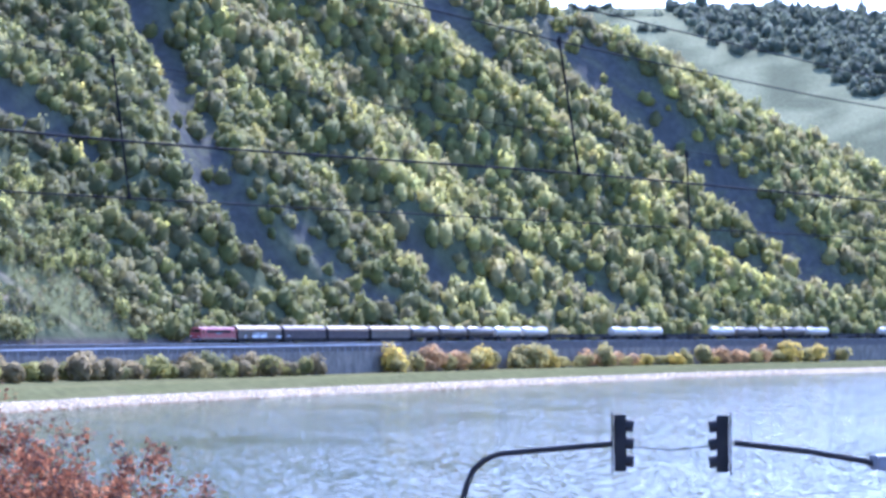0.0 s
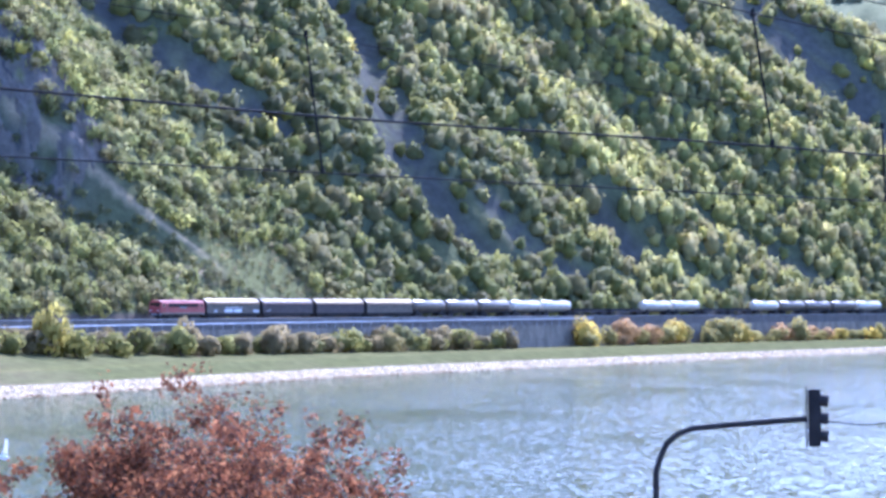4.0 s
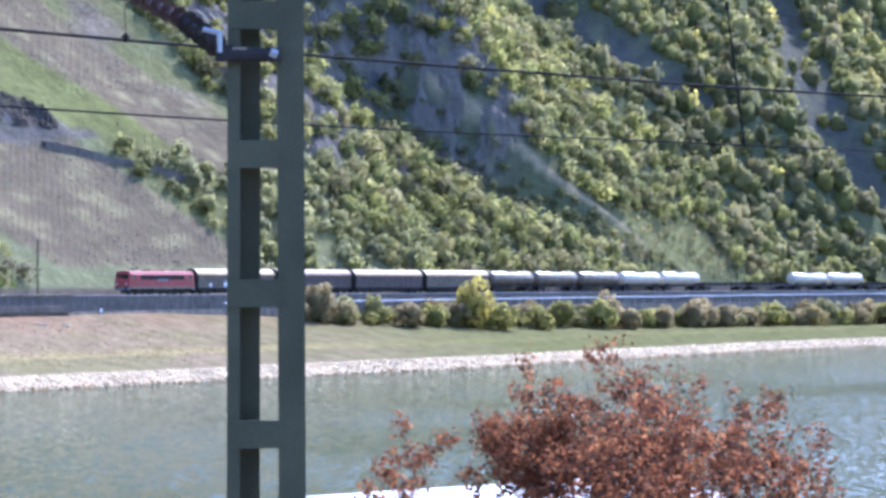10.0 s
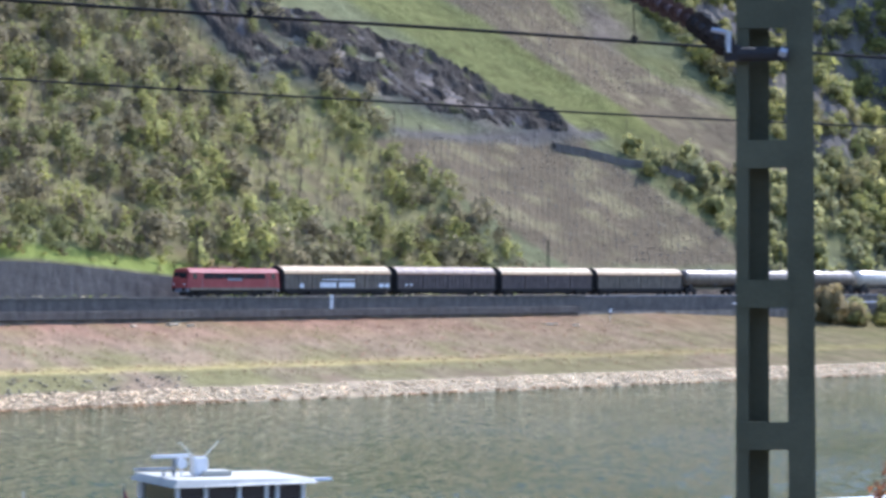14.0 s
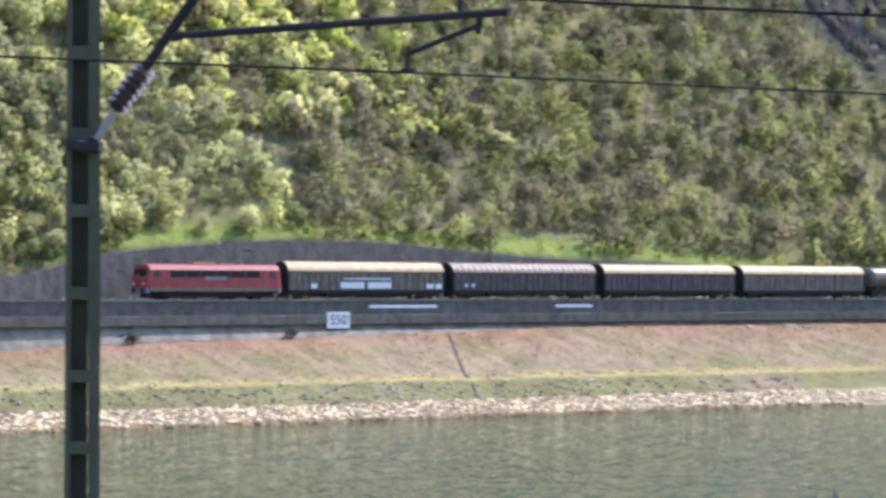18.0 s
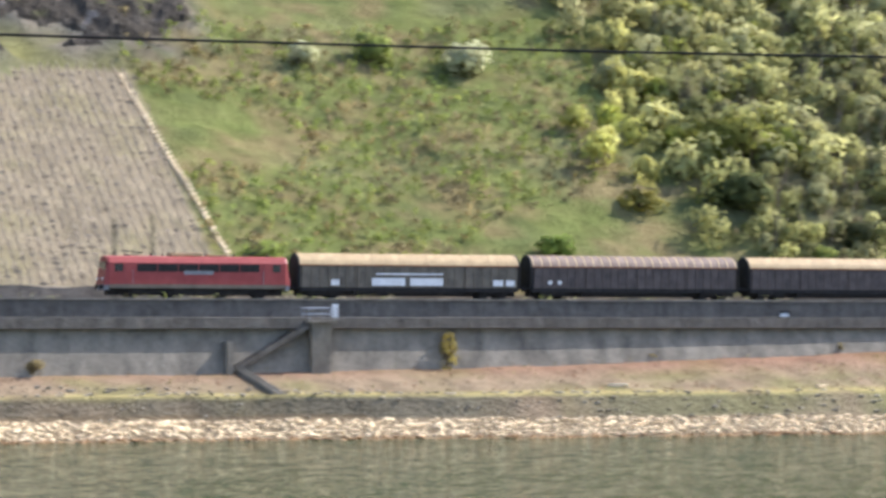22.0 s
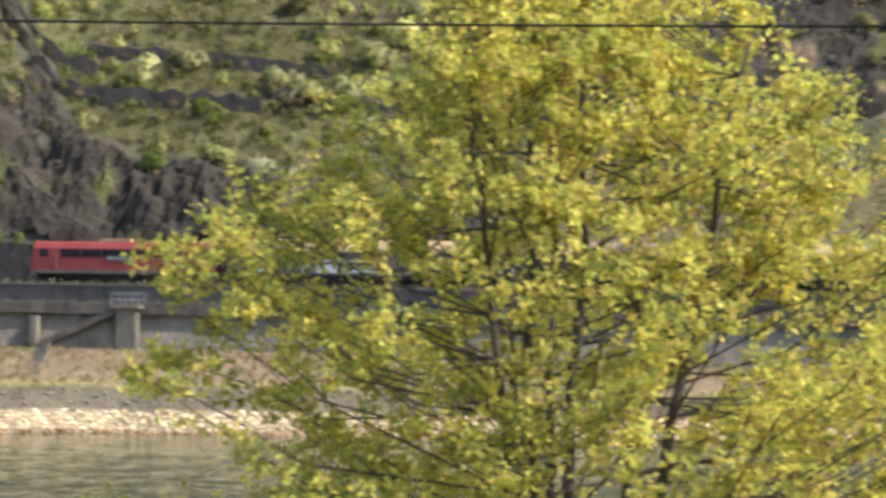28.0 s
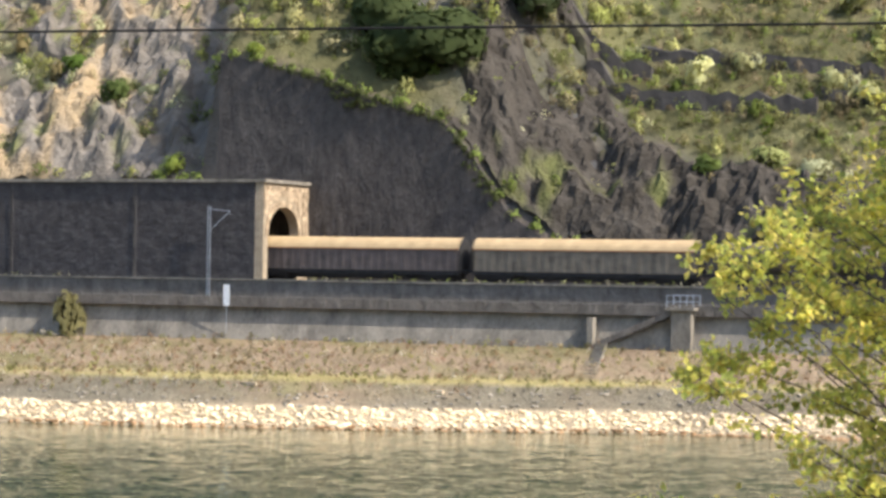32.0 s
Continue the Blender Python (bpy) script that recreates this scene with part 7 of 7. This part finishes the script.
def spring_tree():
    """A broad, many-stemmed tree: limbs rise from the stems to the outside of a dome, leaves in tufts on their twigs."""
    x, y = polar(15.3, 0, 25)[:2]
    t = thing("spring_tree", pose(x, y, 6.6), "bright yellow-green spring tree with dark forked branches", "tree")
    r = random.Random(41)
    radius = lambda z: float(np.interp(z, (0, 2.5, 4.0, 5.4, 6.9, 8.0, 8.7, 9.6, 10.2), (2.8, 4.8, 5.3, 4.9, 4.0, 3.0, 2.1, 0.9, 0.2)))
    trunk, twigs, tufts = bmesh.new(), bmesh.new(), []
    stems = []
    for k in range(7):
        a = 6.28 * k / 7 + r.uniform(-0.3, 0.3)
        lean = r.uniform(0.5, 2.0)
        top = Vector((lean * math.cos(a), lean * math.sin(a), r.uniform(7.2, 9.4)))
        pts = [Vector((0.25 * math.cos(a), 0.25 * math.sin(a), -0.3)).lerp(top, f) + Vector((r.uniform(-0.12, 0.12), r.uniform(-0.12, 0.12), 0)) for f in (0, 0.15, 0.3, 0.45, 0.6, 0.75, 0.9, 1)]
        for i in range(7):
            tube(trunk, pts[i], pts[i + 1], 0.1 * (1 - i / 8), 0.1 * (1 - (i + 1) / 8), 8, caps=False)
        stems.append(pts)
    for k in range(500):
        z = 10.0 - 8.0 * r.random() ** 0.85
        a, f = r.uniform(0, 6.28), r.uniform(0.08, 1.0) ** 0.6
        tip = Vector((radius(z) * f * math.cos(a), radius(z) * f * math.sin(a), z + r.uniform(-0.2, 0.2)))
        reachable = sorted((p.lerp(q, g) for s in stems for p, q in zip(s, s[1:]) for g in (0.0, 0.33, 0.66) if p.z < z - 0.3 * (tip.xy - p.xy).length), key=lambda p: (p - tip).length)
        near = r.choice(reachable[:9]) if reachable else Vector((0, 0, 0.5))
        mid = near.lerp(tip, 0.55) + Vector((0, 0, -0.1 * (tip - near).length))
        d = (tip - near).length
        pts = [near, near.lerp(mid, 0.55), mid, mid.lerp(tip, 0.5) + Vector((r.uniform(-0.1, 0.1), r.uniform(-0.1, 0.1), 0.02)), tip]
        for i in range(4):
            tube(twigs, pts[i], pts[i + 1], 0.007 + 0.005 * d * (1 - i / 4) / 2, 0.005 + 0.005 * d * (1 - (i + 1) / 4) / 2, 5, caps=False)
        for i in range(r.randint(7, 11)):
            p = pts[r.choice((2, 3, 3, 4))].lerp(tip, r.uniform(0, 0.9))
            q = p + Vector((r.uniform(-1, 1), r.uniform(-1, 1), r.uniform(-0.35, 0.8))) * r.uniform(0.15, 0.48)
            tube(twigs, p, q, 0.006, 0.003, 3, caps=False)
            tufts.append(q)
            tufts.append(p.lerp(q, r.uniform(0.4, 0.8)))
    part("stem", trunk, M_bark, t)
    part("branchwork", twigs, M_bark, t)["kind"] = "stuff"
    rr = np.random.RandomState(42)
    shade = rr.uniform(0.7, 1.2, len(tufts)).repeat(11)
    c = np.array(tufts).repeat(11, 0) + rr.normal(0, 0.062, (len(tufts) * 11, 3))
    n = len(c)
    nor = rr.normal(0, 1, (n, 3)) + (0, 0, 0.5)
    nor /= np.linalg.norm(nor, axis=1)[:, None]
    a = np.cross(nor, rr.normal(0, 1, (n, 3)))
    a /= np.linalg.norm(a, axis=1)[:, None]
    b = np.cross(nor, a)
    e = rr.uniform(0.028, 0.058, (n, 1))
    v = np.stack([c - a * e, c + b * e * 0.7 + nor * e * 0.2, c + a * e, c - b * e * 0.7 + nor * e * 0.2], 1).reshape(-1, 3)
    col = np.ones((n, 4))
    tones = np.array(((0.76, 0.72, 0.15), (0.64, 0.66, 0.15), (0.8, 0.7, 0.18), (0.42, 0.46, 0.12), (0.58, 0.5, 0.14)))
    col[:, :3] = tones[rr.randint(0, 5, n)] * shade[:, None]
    crown = big_mesh("crown", v, np.arange(n * 4).reshape(-1, 4), M_leaf, col.repeat(4, 0))
    crown.parent = t
    crown["kind"] = "stuff"
    return t


spring_tree()


# ---- boats and the gull ----
def cargo_boat():
    t = thing("cargo_boat", pose(0, 0, 0), "river cargo boat with a white wheelhouse and radar bars", "boat")
    bm = bmesh.new()
    a = [(-9, 2.2), (-7, 4.0), (44, 4.0), (52, 2.6), (56, 0.3)]
    ring = [(x, -y) for x, y in a] + [(x, y) for x, y in a[::-1]]
    lo = [bm.verts.new((x, y * 0.9, -0.6)) for x, y in ring]
    hi = [bm.verts.new((x, y, 1.3)) for x, y in ring]
    for i in range(len(ring)):
        bm.faces.new((lo[i], lo[(i + 1) % len(ring)], hi[(i + 1) % len(ring)], hi[i]))
    bm.faces.new(hi)
    bm.faces.new(lo[::-1])
    bmesh.ops.recalc_face_normals(bm, faces=bm.faces)
    part("hull", bm, M_black, t)
    part("hatch_cover", boxes((6, 42, -3, 3, 1.3, 1.7)), M_grey, t)
    cabin = part("wheelhouse", boxes((-2.75, 2.4, -2.1, 2.1, 1.3, 4.35)), M_white, t)
    part("window_band", boxes((-2.65, 2.3, -2.0, 2.0, 4.36, 5.5)), M_glass, cabin)
    for x in (-2.72, -1.6, -0.25, 0.85, 1.3, 2.36):
        for y in (-2.08, 2.08):
            part("window_post", boxes((x - 0.06, x + 0.06, y - 0.06, y + 0.06, 4.3, 5.6)), M_white, cabin)
    bm = bmesh.new()
    vs = [bm.verts.new(c) for c in ((-3.0, -2.5, 5.55), (2.8, -2.5, 5.55), (2.8, 2.5, 5.55), (-3.0, 2.5, 5.55), (-2.8, -2.3, 5.82), (2.7, -2.3, 5.72), (2.7, 2.3, 5.72), (-2.8, 2.3, 5.82))]
    for q in ((3, 2, 1, 0), (4, 5, 6, 7), (0, 1, 5, 4), (1, 2, 6, 5), (2, 3, 7, 6), (3, 0, 4, 7)):
        bm.faces.new([vs[i] for i in q])
    part("wheelhouse_roof", bm, M_cream, cabin)
    part("roof_box", boxes((-1.1, 0.1, -0.5, 0.5, 5.78, 5.98), bevel=0.05), M_cream, t)
    part("radar_bar", boxes((-3.0, -1.5, -0.12, 0.12, 6.5, 6.63), bevel=0.03), M_white, t)
    part("radar_bar", boxes((-3.7, -2.0, -0.1, 0.1, 6.05, 6.16), bevel=0.03), M_steel, t)
    bm = bmesh.new()
    tube(bm, (-2.1, 0, 5.8), (-2.1, 0, 6.55), 0.06, n=8)
    tube(bm, (-2.5, 0, 5.8), (-2.5, 0, 6.1), 0.05, n=8)
    part("radar_mast", bm, M_grey, t)
    part("mast_foot", boxes((-1.35, -0.8, -0.3, 0.3, 5.8, 6.5), bevel=0.05), M_white, t)
    for s in (-1, 1):
        bm = bmesh.new()
        tube(bm, (-1.07 + s * 0.15, 0, 6.45), (-1.07 + s * 0.8, 0, 7.1), 0.02, 0.012, 6)
        part("aerial", bm, M_white, t)
    bm = bmesh.new()
    tube(bm, (-1.85, -0.28, 6.3), (-1.85, 0.05, 6.3), 0.2, n=16)
    tube(bm, (-1.85, -0.1, 5.8), (-1.85, -0.1, 6.15), 0.04, n=6)
    part("searchlight", bm, M_white, t)
    part("roof_rail", boxes((2.7, 3.5, -2.2, -2.0, 5.6, 5.72)), M_white, t)
    for x, z0, z1, d, mat in ((-8.0, 3.6, 5.35, 0.75, M_brownroof), (-4.1, 4.6, 5.5, 0.3, M_red)):
        bm = bmesh.new()
        tube(bm, (x, 0, 1.2), (x, 0, z1 + 0.1), 0.03, n=6)
        part("flag_pole", bm, M_grey, t)
        bm = bmesh.new()
        vs = [bm.verts.new(c) for c in ((x, -0.01, z1), (x, -0.01, z0), (x + d, 0.05, z0 + 0.1), (x, 0.012, z1), (x, 0.012, z0), (x + d, 0.075, z0 + 0.1))]
        for q in ((0, 1, 2), (5, 4, 3), (0, 3, 4, 1), (1, 4, 5, 2), (2, 5, 3, 0)):
            bm.faces.new([vs[i] for i in q])
        part("flag", bm, mat, t, "limp dark red flag")
    return t


M_cream = material("cream_boat_paint", (0.34, 0.33, 0.27), (0.52, 0.5, 0.42), 1.5, 0.5, bump=0.02)


def moored_boat():
    p = Vector((99.2, -7.5, 0))
    t = thing("excursion_boat", pose(p.x, p.y, -0.25, 0, 0, -150), "moored white excursion boat with a broad pale canopy", "boat")
    L = 8.5
    part("hull", boxes((-2.6, 2.6, -L - 2, L + 2, -0.5, 1.4), bevel=0.3), M_white, t)
    part("cabin", boxes((-2.2, 2.2, -L, L, 1.4, 3.6), bevel=0.05), M_white, t)
    for k in range(9):
        part("window", boxes((2.2, 2.24, -L + 0.6 + k * 1.8, -L + 2.0 + k * 1.8, 2.1, 3.2)), M_glass, t)
        for x in (-2.1, 2.1):
            bm = bmesh.new()
            tube(bm, (x, -L + 0.5 + k * 2.0, 3.5), (x, -L + 0.5 + k * 2.0, 5.1), 0.04, n=6)
            part("canopy_post", bm, M_steel, t)
    bm = bmesh.new()
    prof = [(-2.7, 5.0), (-1.5, 5.3), (0, 5.4), (1.5, 5.3), (2.7, 5.0), (2.7, 4.9), (-2.7, 4.9)]
    a = [bm.verts.new((x, -L - 0.5, z)) for x, z in prof]
    b = [bm.verts.new((x, L * 0.6, z + 0.12)) for x, z in prof]
    c = [bm.verts.new((x, L + 0.5, z - 0.45)) for x, z in prof]
    for p0, p1 in ((a, b), (b, c)):
        for i in range(len(prof)):
            bm.faces.new((p0[i], p0[(i + 1) % len(prof)], p1[(i + 1) % len(prof)], p1[i]))
    bm.faces.new(a[::-1])
    bm.faces.new(c)
    bmesh.ops.recalc_face_normals(bm, faces=bm.faces)
    part("canopy", bm, M_white, t, "broad pale fabric canopy")
    return t


moored_boat()
boat = cargo_boat()


def gull():
    t = thing("gull", pose(0, 0, 0), "white gull with raised wings over the river", "bird")
    bm = bmesh.new()
    bmesh.ops.create_uvsphere(bm, u_segments=10, v_segments=6, radius=0.09)
    for v in bm.verts:
        v.co.x *= 2.0
    part("body", bm, M_white, t)
    for s in (-1, 1):
        bm = bmesh.new()
        vs = [bm.verts.new(c) for c in ((-0.08, 0, 0.03), (0.1, 0, 0.03), (0.06, s * 0.1, 0.33), (-0.03, s * 0.1, 0.33), (0.0, s * 0.16, 0.58), (-0.05, s * 0.16, 0.58))]
        bm.faces.new((vs[0], vs[1], vs[2], vs[3]))
        bm.faces.new((vs[3], vs[2], vs[4], vs[5]))
        bmesh.ops.solidify(bm, geom=bm.faces[:], thickness=0.015)
        part("wing", bm, M_white, t)
    return t


bird = gull()


def motions():
    times = [0.5 * i for i in range(65)]
    for vehicle, offset in TRAIN:
        walk(vehicle, [(t, at(float(table(t, TRAIN_S)) + offset, 0, RAIL)) for t in times])
    # the cargo boat goes upstream, about 1.9 m/s
    start = polar(78.9, 0, 100)
    walk(boat, [(t, pose(start.x + 0.574 * 1.92 * (t - 16.5), start.y - 0.819 * 1.92 * (t - 16.5), 0, 0, 0, -55)) for t in (0, 8, 16, 24, 32)])
    walk(bird, [(t, Matrix.Translation(polar(93.4 + 0.53 * (t - 6), -3.28 + 0.02 * t, 80)) @ pose(0, 0, 0, 0, 12, -95)) for t in (0, 8, 16, 24, 32)])


motions()
